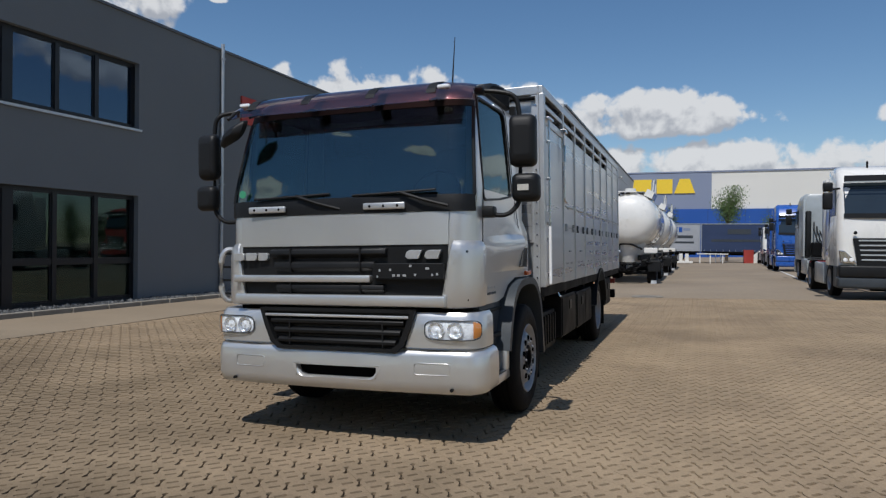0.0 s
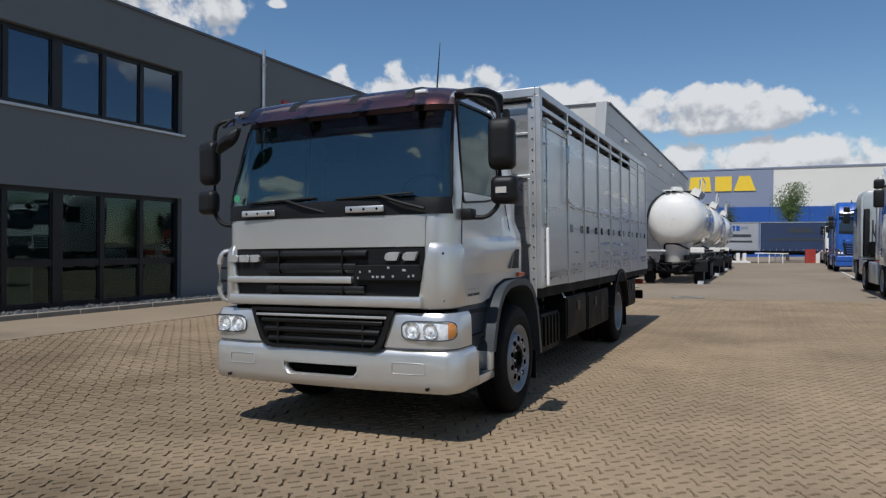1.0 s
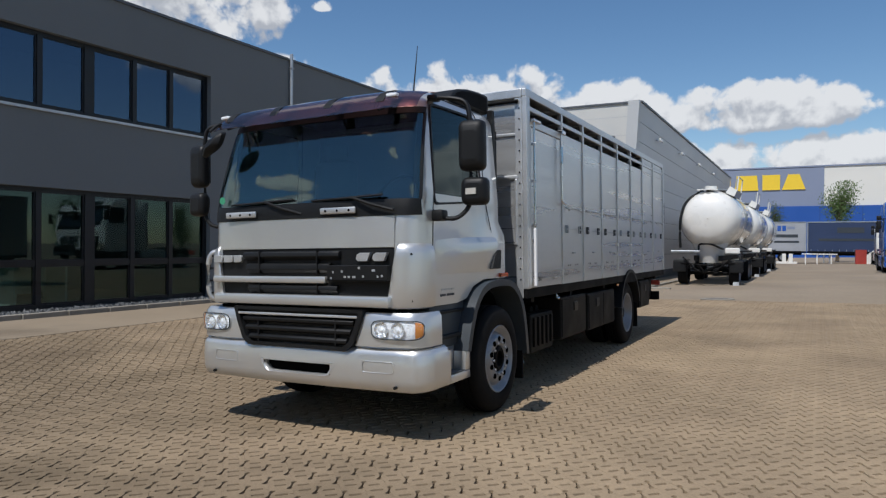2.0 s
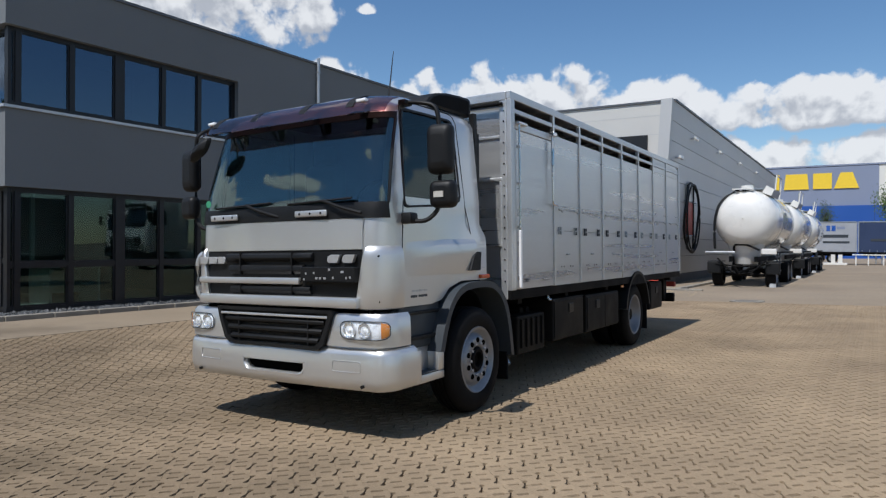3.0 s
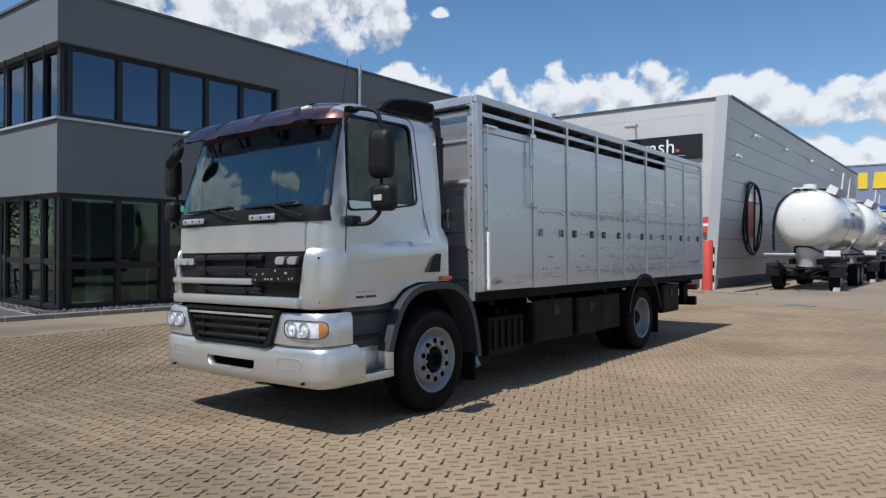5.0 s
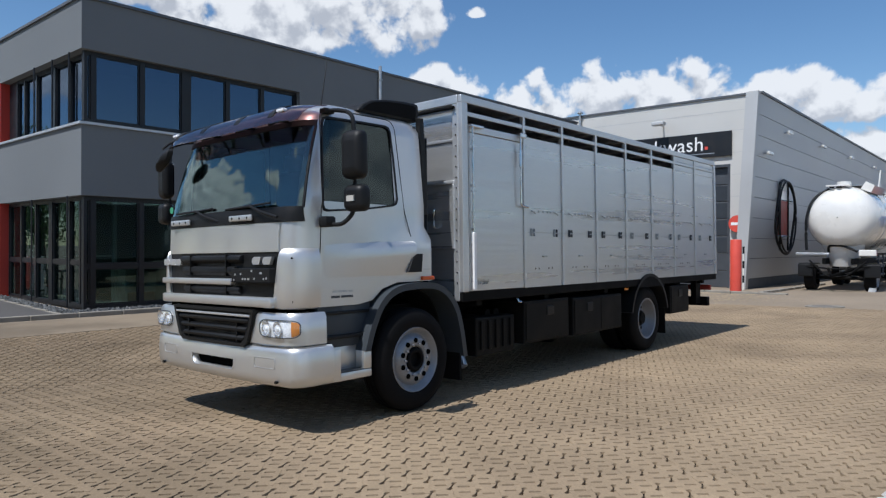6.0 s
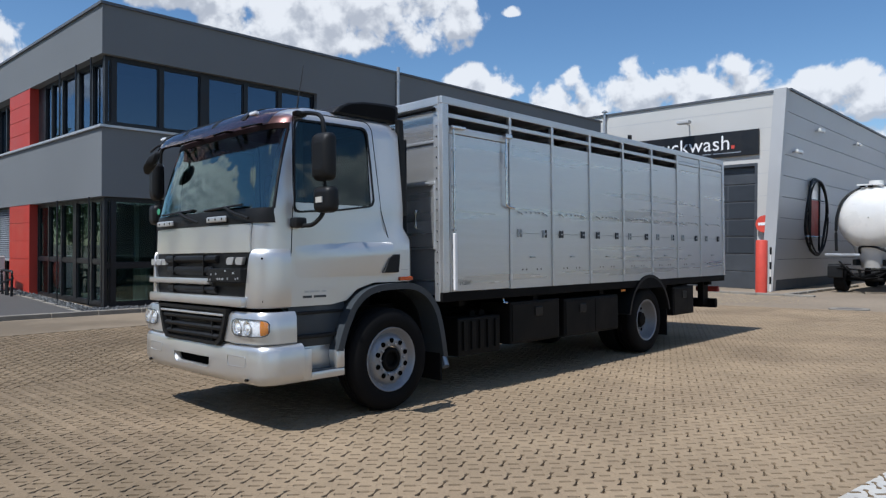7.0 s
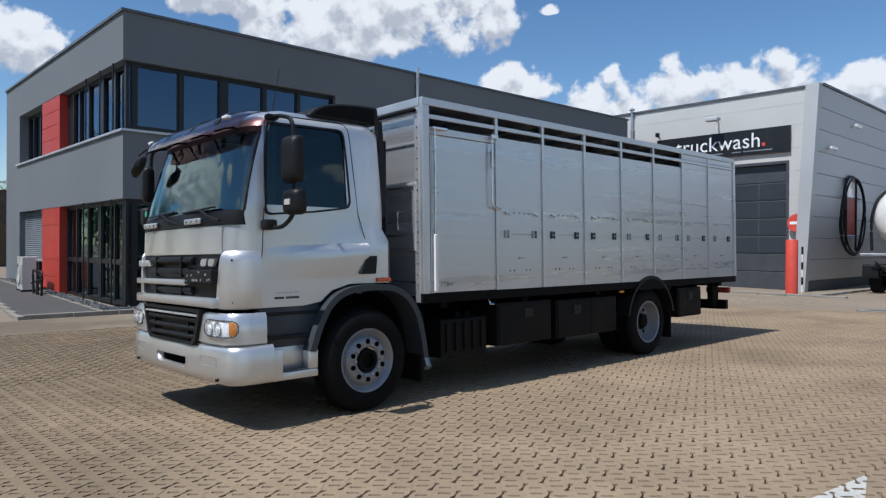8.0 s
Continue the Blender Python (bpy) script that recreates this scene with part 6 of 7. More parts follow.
    b = bmesh.new()
    bmesh.ops.create_uvsphere(b, u_segments=16, v_segments=10, radius=0.24)
    bmesh.ops.transform(b, verts=b.verts, matrix=Matrix.Translation((0, WB_R, 0.52)))
    part("axle_casing", b, "steel", body, smooth=True)
    part("engine", block(-0.4, 0.4, 0.5, 1.9, 0.55, 1.5, 0.05), "steel", body)
    part("gearbox", block(-0.25, 0.25, 1.9, 2.7, 0.5, 0.9, 0.05), "steel", body)
    part("prop_shaft", rod((0, 2.7, 0.65), (0, WB_R, 0.56), 0.05, 10), "steel", body)

    def locker(ya, yb, z0, z1, s, latch):
        k = part("locker", block(*sorted((s * 0.72, s * 1.20)), ya, yb, z0, z1, 0.015), "box", body, "dusty black storage locker")
        lid = part("locker_door", block(*sorted((s * 1.195, s * 1.212)), ya + 0.03, yb - 0.03, z0 + 0.03, z1 - 0.03, 0.006), "box", k)
        part("latch", block(*sorted((s * 1.205, s * 1.225)), latch - 0.08, latch + 0.08, z1 - 0.20, z1 - 0.08, 0.012), "black", lid, "black paddle latch")
        return k

    locker(3.42, 4.46, 0.46, 0.98, 1, 3.98)
    k = locker(4.57, 5.98, 0.45, 0.96, 1, 5.0)
    part("seam", block(1.210, 1.214, 5.32, 5.33, 0.48, 0.93), "hole", k)
    locker(7.76, 8.56, 0.52, 1.0, 1, 8.16)
    # unseen far side: fittings added to shut out the daylight under the lorry
    locker(3.42, 4.46, 0.40, 0.98, -1, 3.98)
    locker(4.57, 6.1, 0.40, 0.98, -1, 5.0)
    locker(7.65, 9.2, 0.42, 0.98, -1, 8.2)
    tank = part("fuel_tank", block(-1.18, -0.55, 2.45, 3.36, 0.36, 1.0, 0.08, 3), "steel", body, "black fuel tank", smooth=True)
    part("tank_strap", block(-1.19, -0.54, 2.7, 2.76, 0.355, 1.005, 0.08, 3), "steel", tank)
    part("spare_carrier", block(-0.55, 0.55, 7.9, 9.2, 0.46, 0.72, 0.06), "steel", body)
    bat = part("battery_box", block(0.50, 1.14, 2.55, 3.30, 0.40, 0.84, 0.02), "box", body, "black ribbed battery box")
    for i in range(5):
        y = 2.62 + i * 0.14
        part("rib", block(1.13, 1.165, y, y + 0.06, 0.47, 0.80, 0.008), "box", bat)
    for y in (2.95, 3.12):
        part("air_tank", rod((1.0, y, 0.86), (0.7, y, 0.86), 0.05, 10), "steel", body)
    part("air_tank", rod((0.62, 2.7, 0.62), (0.62, 3.35, 0.62), 0.14, 18), "steel", body)
    part("valve", rod((1.02, 2.42, 0.40), (1.08, 2.40, 0.31), 0.045, 12), "pipe", body, "dull exhaust tip")
    part("bracket", tube([(1.00, 2.36, 0.95), (1.02, 2.38, 0.70), (1.02, 2.42, 0.42)], 0.03, 8), "steel", body)
    part("door_stay", tube([(1.18, 3.30, 1.04), (1.20, 3.30, 0.98), (1.20, 3.36, 0.98)], 0.014, 6), "chrome", body)
    for s in (-1, 1):
        arc, arc2 = [], []
        for i in range(15):
            a = radians(12 + 156 * i / 14)
            arc.append((WB_R + 0.68 * math.cos(a), 0.50 + 0.73 * math.sin(a)))
            arc2.append((WB_R + 0.64 * math.cos(a), 0.50 + 0.685 * math.sin(a)))
        part("mudguard", ring_strip(arc, arc2, s * 0.62, s * 1.262), "black", body, "black plastic mudguard", smooth=True)
        over = [p for p in arc if p[1] > 1.0]
        part("arch_panel", prism(over, "x", *sorted((s * 1.236, s * 1.2605))), "rubber", body, "black panel over the rear wheel")
        part("mud_flap", block(*sorted((s * 0.62, s * 1.21)), WB_R + 0.63, WB_R + 0.655, 0.22, 0.64), "rubber", body)
        part("tail_lamp", block(*sorted((s * 0.75, s * 1.18)), 9.66, 9.74, 0.84, 0.94, 0.01), "reddark", body, "red tail lamp")
        part("side_marker", block(*sorted((s * 1.235, s * 1.245)), 6.0, 6.12, 1.0, 1.03), "orange", body)
    part("underrun_bar", block(-1.19, 1.19, 9.50, 9.62, 0.55, 0.72, 0.02), "steel", body, "black rear underrun bar")
    for x in (-0.6, 0.6, 1.0):
        part("underrun_arm", block(x - 0.05, x + 0.05, 9.3, 9.52, 0.6, 1.06), "steel", body)


build_body()


# ---- silo trailers along the wash hall ----
def silo_trailer(m):
    root = empty("silo_trailer", m, "white silo tank trailer with a discharge cone", "trailer", group="silo trailers")
    cx, cz, rx, rz, L = 0.0, 2.88, 1.34, 1.34, 8.4
    prof = [(0.0, 0.02), (0.02, 0.40), (0.10, 0.78), (0.25, 1.02), (0.55, 1.20), (1.1, 1.32), (2.2, 1.34), (L - 2.2, 1.34), (L - 1.1, 1.32), (L - 0.55, 1.20), (L - 0.25, 1.02), (L - 0.1, 0.78), (L, 0.02)]
    b = lathe(prof, 48, axis="y")
    bmesh.ops.transform(b, verts=b.verts, matrix=Matrix.Translation((cx, 0, cz)) @ Matrix.Diagonal((1.0, 1, 1.0, 1)))
    tank = part("tank", b, "white", root, "glossy white steel tank", smooth=True, angle=60)
    for y in (2.2, L - 2.2):
        b = lathe([(y - 0.02, 1.34), (y - 0.02, 1.352), (y + 0.02, 1.352), (y + 0.02, 1.34)], 48, axis="y")
        bmesh.ops.transform(b, verts=b.verts, matrix=Matrix.Translation((cx, 0, cz)))
        part("weld_band", b, "pipe", tank, smooth=True)
    for y in (1.15, L - 1.6):
        b = lathe([(0.95, 0.30), (0.95, 0.46), (1.25, 0.56), (1.9, 0.80)], 28, axis="z")
        bmesh.ops.transform(b, verts=b.verts, matrix=Matrix.Translation((cx, y, 0)))
        part("discharge_cone", b, "white", root, "white discharge cone under the tank", smooth=True)
        part("valve", rod((cx, y, 0.62), (cx, y, 0.97), 0.14, 14), "pipe", root)
    part("cone_hose", tube(bend([(-0.42, 0.62, 1.50), (-0.40, 0.42, 1.78), (0.10, 0.36, 1.80), (0.62, 0.45, 1.55)], 0.2, 5), 0.045, 8), "black", root, "black hose bent round the cone", smooth=True)
    hose = [(-0.42, 0.66, 4.06), (-0.80, 0.50, 3.82), (-1.02, 0.34, 3.50), (-1.16, 0.28, 2.9), (-1.17, 0.28, 2.2), (-1.14, 0.28, 1.6)]
    part("side_hose", tube(bend(hose, 0.2, 4), 0.055, 8), "black", root, "black hose hanging down the dome", smooth=True)
    # walkway, hatches and folded rail on top
    part("walkway", block(0.05, 0.65, 0.9, L - 0.8, 4.16, 4.20), "pipe", root)
    for y in (1.2, 3.4, 5.6):
        part("hatch", rod((0.0, y, 4.15), (0.0, y, 4.36), 0.26, 18), "white", root, smooth=True)
    part("top_plate", block(-0.5, 0.35, 0.42, 0.80, 4.13, 4.19, 0.01), "white", root)
    for x in (-0.28, -0.02):
        part("plate_slot", block(x - 0.09, x + 0.09, 0.34, 0.40, 4.06, 4.13), "hole", root)
    part("side_board", prism([(0.62, 4.02), (0.98, 3.86), (1.10, 4.14), (0.80, 4.32)], "y", 0.9, 3.2), "white", root, "white folded side board")
    for y in (3.2, 5.2):
        part("rail_post", rod((0.85, y, 4.0), (0.95, y, 4.95), 0.03, 8), "white", root)
    part("hand_rail", rod((0.95, 3.2, 4.93), (0.95, 5.2, 4.93), 0.025, 8), "pipe", root)
    part("ladder", block(0.78, 0.84, 3.9, 4.0, 3.9, 4.9), "pipe", root)
    # chassis
    for x in (-0.5, 0.5):
        part("chassis_rail", block(x - 0.06, x + 0.06, 0.2, L - 0.2, 1.05, 1.28), "steel", root)
    part("front_bar", block(-1.52, -0.30, 0.12, 0.24, 1.40, 1.50, 0.02), "pipe", root, "pale front cross bar")
    part("lamp_box", block(0.72, 1.30, 0.08, 0.30, 1.38, 1.62, 0.03), "white", root, "white control box")
    part("side_rail", block(1.16, 1.22, 0.3, L - 0.4, 1.42, 1.50), "steel", root)
    for y in (1.1, 2.1):
        part("side_guard", block(1.18, 1.24, y, y + 0.06, 0.55, 1.45), "darkgrey", root)
    for z in (0.62, 0.95, 1.25):
        part("guard_rail", block(1.17, 1.22, 0.5, 2.6, z, z + 0.07), "darkgrey", root)
    part("draw_bar", tube([(-0.45, 0.7, 0.85), (0.0, -0.85, 0.62), (0.45, 0.7, 0.85)], 0.06, 8), "steel", root, "black drawbar")
    for a, c in (((-1.0, 0.1, 1.2), (0.4, -0.1, 0.62)), ((1.0, 0.1, 1.2), (-0.5, 0.0, 0.6)), ((-0.7, 0.1, 0.7), (0.8, 0.1, 0.85)), ((-1.1, 0.15, 0.95), (1.1, 0.15, 0.98))):
        part("brake_line", tube(bend([a, ((a[0] + c[0]) / 2, a[1] - 0.15, min(a[2], c[2]) - 0.1), c], 0.3, 4), 0.035, 6), "steel", root)
    for x in (-1.16, 1.16):
        part("mudguard", block(x - 0.27, x + 0.27, 0.15, 0.27, 0.55, 1.05, 0.03), "black", root, "black mudguard")
        part("mudguard_lid", block(x - 0.27, x + 0.27, 0.27, 1.4, 1.04, 1.08, 0.01), "black", root)
    for y in (0.78, 5.6, 6.9):
        for s in (-1, 1):
            far_wheel(root, s * 1.26, y, s)
        part("axle", rod((-1.1, y, 0.5), (1.1, y, 0.5), 0.07, 10), "steel", root)
    part("lettering_bar", block(1.30, 1.335, 2.5, 3.6, 3.12, 3.22), "greycab", root)
    part("lettering_bar", block(1.285, 1.33, 2.5, 3.3, 2.95, 3.03), "greycab", root)
    part("wheel_chock", prism([(0.2, 0.0), (0.5, 0.0), (0.5, 0.24)], "x", 1.02, 1.26), "pipe", root)
    return root


def far_wheel(parent, x, y, s, r=0.5, w=0.42):
    b = lathe([(s * h, rr) for h, rr in ((-w, 0.3), (-w, 0.44), (-w + 0.04, r), (-0.04, r), (0.0, 0.44), (-0.01, 0.31))], 32)
    root = part("wheel", b, "rubber", parent, smooth=True, angle=45)
    root.location = (x, y, r)
    b = lathe([(s * h, rr) for h, rr in ((-0.01, 0.31), (-0.005, 0.33), (-0.03, 0.29), (-0.10, 0.26), (-0.11, 0.14), (-0.03, 0.12), (-0.02, 0.0))], 28)
    part("rim", b, "rim", root, smooth=True)
    return root


SILO_X = -3.02
trailer = silo_trailer(pose(SILO_X, 33.1, ground_z(SILO_X, 34)))
for y, dx in ((43.3, 0.15), (53.6, 0.25)):
    copy_thing(trailer, pose(SILO_X + dx, y, ground_z(SILO_X, 34)))

M["dark_glass"] = surf("dark_cab_glass", (0.02, 0.028, 0.034), 0.08, var=0.05, rvar=0.02, spec=0.8)


# ---- tractor units opposite ----
def tractor(m, paint, lower, label, roof=3.95, grille="black"):
    """A cab-over tractor unit that looks along -y; from the ground under the middle of its front."""
    root = empty("tractor_unit", m, label, "lorry", group="parked tractor units")
    rs = []
    for z, yf, w, k in ((0.95, 0.02, 1.20, 0), (1.35, 0.0, 1.22, 0), (1.9, 0.03, 1.23, 0), (2.45, 0.08, 1.22, 0), (2.6, 0.11, 1.215, 0), (3.25, 0.27, 1.19, 0), (3.45, 0.36, 1.18, 0), (roof - 0.28, 0.62, 1.16, 0.05), (roof - 0.1, 0.90, 1.12, 0.05), (roof, 1.35, 1.0, 0.1)):
        o = rounded(-w, w, yf, 2.25 - k, 0.20, 5)
        rs.append([(x, y + 0.05 * (x / 1.2) ** 2 * (1 if y < 1 else 0), z) for x, y in o])
    b = loft(rs, closed=True)
    own = bmesh.new()
    own.faces.new([own.verts.new(p) for p in rs[-1]])
    own.faces.new([own.verts.new(p) for p in rs[0]])
    join(b, own)
    cab = part("cab", b, paint, root, smooth=True, angle=50)

    def skin(z0, z1, y0, y1, w, out, n=6):
        row = []
        for z, y in ((z0, y0), (z1, y1)):
            row.append([(-w + 2 * w * i / n, y - out + 0.05 * ((-w + 2 * w * i / n) / 1.2) ** 2, z) for i in range(n + 1)])
        return thicken(loft(row), 0.012)

    part("windscreen", skin(2.50, 3.42, 0.085, 0.335, 1.04, 0.012), "dark_glass", root, "dark reflecting windscreen")
    part("scuttle", skin(2.36, 2.50, 0.07, 0.085, 1.06, 0.02), "black", root)
    part("visor", skin(3.42, 3.62, 0.20, 0.22, 1.06, 0.10), "black", root, "black sun visor")
    part("visor_lip", skin(3.40, 3.44, 0.12, 0.12, 1.04, 0.10), lower, root)
    part("grille", prism([(-0.84, 1.78), (0.84, 1.78), (0.70, 0.86), (-0.70, 0.86)], "y", -0.03, 0.04, 0.02), "black", root, "black slatted grille")
    for i in range(5):
        z = 1.12 + i * 0.14
        part("grille_slat", block(-0.62 - 0.02 * i, 0.62 + 0.02 * i, -0.05, -0.02, z, z + 0.045, 0.008), lower, root)
    part("bumper", block(-1.22, 1.22, -0.06, 0.5, 0.30, 0.66, 0.08, 3), "darkgrey" if lower != paint else paint, root, smooth=True)
    part("bumper_bar", block(-1.20, 1.20, -0.09, 0.3, 0.62, 0.98, 0.06, 3), "black" if paint == "white" else lower, root, smooth=True)
    for s in (-1, 1):
        lamp = part("headlamp", prism([(s * 0.72, 1.02), (s * 1.16, 1.06), (s * 1.20, 1.42), (s * 1.05, 1.40), (s * 0.86, 1.20)], "y", -0.075, 0.02, 0.02), "chrome", root, "clear headlamp")
        for x in (0.88, 1.04):
            b = lathe([(-0.09, 0.0), (-0.085, 0.05), (-0.07, 0.065)], 16, axis="y")
            bmesh.ops.transform(b, verts=b.verts, matrix=Matrix.Translation((s * x, 0, 1.14)))
            part("reflector", b, "sign_white", lamp, smooth=True)
        part("side_window", prism([(0.42, 2.45), (1.25, 2.45), (1.25, 3.28), (0.52, 3.28)], "x", *sorted((s * 1.20, s * 1.235)), bevel=0.006), "dark_glass", root)
        part("mirror_arm", rod((s * 1.15, 0.25, 3.25), (s * 1.48, 0.12, 3.2), 0.03, 8), "black", root)
        part("mirror", block(*sorted((s * 1.36, s * 1.62)), 0.02, 0.20, 2.62, 3.12, 0.05, 3), "black", root, smooth=True)
        part("mirror", block(*sorted((s * 1.36, s * 1.62)), 0.02, 0.20, 3.15, 3.42, 0.05, 3), "black", root, smooth=True)
        part("door_seam", block(*sorted((s * 1.222, s * 1.232)), 1.38, 1.40, 1.2, 3.3), "hole", root)
        part("step", block(*sorted((s * 0.95, s * 1.21)), 0.25, 0.75, 0.32, 0.95, 0.03), "darkgrey", root)
        part("side_skirt", block(*sorted((s * 0.95, s * 1.22)), 2.35, 4.1, 0.32, 1.02, 0.05, 3), lower, root, "fuel tank fairing", smooth=True)
        part("wind_deflector", block(*sorted((s * 1.12, s * 1.21)), 2.2, 2.75, 1.1, roof - 0.3, 0.03), paint, root, smooth=True)
        far_wheel(root, s * 1.22, 1.35, s, w=0.32)
        far_wheel(root, s * 1.24, 5.0, s, w=0.6)
        part("rear_mudguard", block(*sorted((s * 0.62, s * 1.24)), 4.4, 5.6, 1.04, 1.09, 0.02), "black", root)
    for x in (-0.42, 0.42):
        part("chassis_rail", block(x - 0.05, x + 0.05, 0.6, 6.0, 0.75, 1.0), "steel", root)
    part("coupling", rod((0, 4.9, 1.02), (0, 4.9, 1.16), 0.5, 20), "steel", root, "black coupling plate")
    part("tail_bar", block(-1.1, 1.1, 5.95, 6.05, 0.72, 0.98), "reddark", root, "red rear lamp bar")
    part("engine", block(-0.45, 0.45, 0.5, 2.2, 0.45, 1.0), "steel", root)
    for s in (-1, 1):
        part("badge", rod((s * 0.55 if s > 0 else -0.78, -0.02, 1.93), (s * 0.55 if s > 0 else -0.78, -0.01, 1.93), 0.05, 16), "black", root)
    part("roof_horn", rod((-0.3, 1.0, roof - 0.1), (-0.3, 1.0, roof + 0.12), 0.03, 8), "black", root)
    return root


def parked_row():
    tractor(pose(4.98, 24.25, ground_z(5.2, 26)), "white", "greycab", "white high-roofed tractor unit with grey trim", 4.0)
    # seen from behind
    t = tractor(pose(5.68, 39.2, ground_z(5.4, 38), 0, 0, 180), "greycab", "greycab", "grey tractor unit seen from behind its coupling", 4.0)
    # hoses, air intake and catwalk behind its cab
    part("air_intake", block(0.86, 1.08, 2.4, 2.72, 1.1, 3.2, 0.05), "black", t, "black air intake stack", smooth=True)
    for k in range(3):
        hose = [(0.70 - 0.12 * k, 2.30, 2.7 - 0.2 * k), (0.74 - 0.12 * k, 2.75, 2.2), (0.55 - 0.12 * k, 2.85, 1.6), (0.25, 2.9, 1.25)]
        part("air_hose", tube(bend(hose, 0.2, 4), 0.03, 6), "black", t, "coiled black air hose", smooth=True)
    part("catwalk", block(-0.75, 0.85, 2.5, 4.0, 1.06, 1.12, 0.01), "steel", t)
    part("coupling_rail", block(0.3, 0.9, 2.9, 3.4, 1.12, 1.75, 0.04), "steel", t)
    tractor(pose(5.98, 50.3, ground_z(6.0, 50)), "blue", "blue", "glossy blue high-roofed tractor unit", 4.35)
    tractor(pose(6.75, 62.0, ground_z(6.7, 62)), "blue", "greycab", "blue tractor unit parked behind", 3.6)
    tractor(pose(7.1, 72.0, ground_z(7, 72)), "white", "greycab", "white tractor unit far down the row", 3.5)
    # past the edge of the view, mirrored in the office windows
    tractor(pose(13.0, 39.5, ground_z(9, 39)), "reddark", "white", "dark red tractor unit with pale grille trim", 4.0)
    for x, y, turn in ((20.5, 32.5, -40), (25.5, 38.0, -40), (15.5, 24.0, -60)):
        tractor(pose(x, y, ground_z(9, 33), 0, 0, turn), "white", "greycab", "white tractor unit parked across the yard", 4.1)
    b = draped([(4.24, 29.0), (4.38, 29.0), (6.92, 96.0), (6.72, 96.0)], 0.004, 0.05)
    ob = part("parking_line", b, "line")
    tagged(ob, "worn white parking line on the yard", "road marking", kind="structure")


parked_row()


# ---- far trailers, store and tree ----
def box_trailer(m, L, mat, label, bars):
    """A curtain-sided trailer; its long side looks along -y."""
    root = empty("curtain_trailer", m, label, "trailer", group="curtain-sided trailers")
    part("curtain", block(0, L, 0.02, 2.5, 1.15, 4.05, 0.02), mat, root)
    for i in range(int(L / 0.62)):
        part("strap", block(0.3 + i * 0.62, 0.34 + i * 0.62, 0.0, 0.02, 1.0, 1.35), "pipe", root)
    part("top_rail", block(-0.03, L + 0.03, -0.01, 2.52, 4.05, 4.15), "pipe", root)
    part("sole_rail", block(-0.03, L + 0.03, -0.01, 2.52, 0.98, 1.15), "steel", root)
    for x in (0.0, L):
        part("end_post", block(x - 0.05, x + 0.05, -0.015, 0.05, 1.15, 4.05), "pipe", root)
    for x in (L * 0.62, L * 0.72, L * 0.82):
        b = lathe([(0.0, 0.30), (0.0, 0.44), (0.04, 0.5), (0.30, 0.5), (0.30, 0.3)], 28, axis="y")
        w = part("wheel", b, "rubber", root, smooth=True)
        w.location = (x, 0.1, 0.5)
        b = lathe([(0.01, 0.30), (0.06, 0.25), (0.06, 0.1), (0.0, 0.0)], 20, axis="y")
        part("rim", b, "rim", w, smooth=True)
    part("chassis", block(0.4, L - 0.4, 0.7, 1.8, 0.75, 0.98), "steel", root)
    for x in (1.4, 1.9):
        part("landing_leg", block(x, x + 0.12, 0.3, 0.42, 0.0, 0.98), "pipe", root)
    for x0, x1, z0, z1, k in bars:
        part("lettering_bar", block(x0, x1, 0.005, 0.021, z0, z1), k, root)
    return root


g80 = ground_z(0, 80)
box_trailer(pose(-11.2, 80, g80 + 0.1), 11.6, "tarp_grey", "grey curtain-sided trailer with blue lettering", [(9.0, 9.35, 3.2, 3.75, "blue"), (9.45, 9.8, 3.2, 3.75, "blue"), (9.9, 10.6, 3.4, 3.65, "store_grey"), (8.7, 10.9, 2.55, 2.85, "darkgrey"), (8.7, 11.0, 2.0, 2.2, "darkgrey")])
box_trailer(pose(0.55, 80.3, g80 + 0.1), 13.6, "tarp_blue", "dark blue curtain-sided trailer with faint marks", [(2.6, 4.9, 3.0, 3.55, "darkgrey"), (1.0, 5.9, 2.2, 2.45, "darkgrey")])


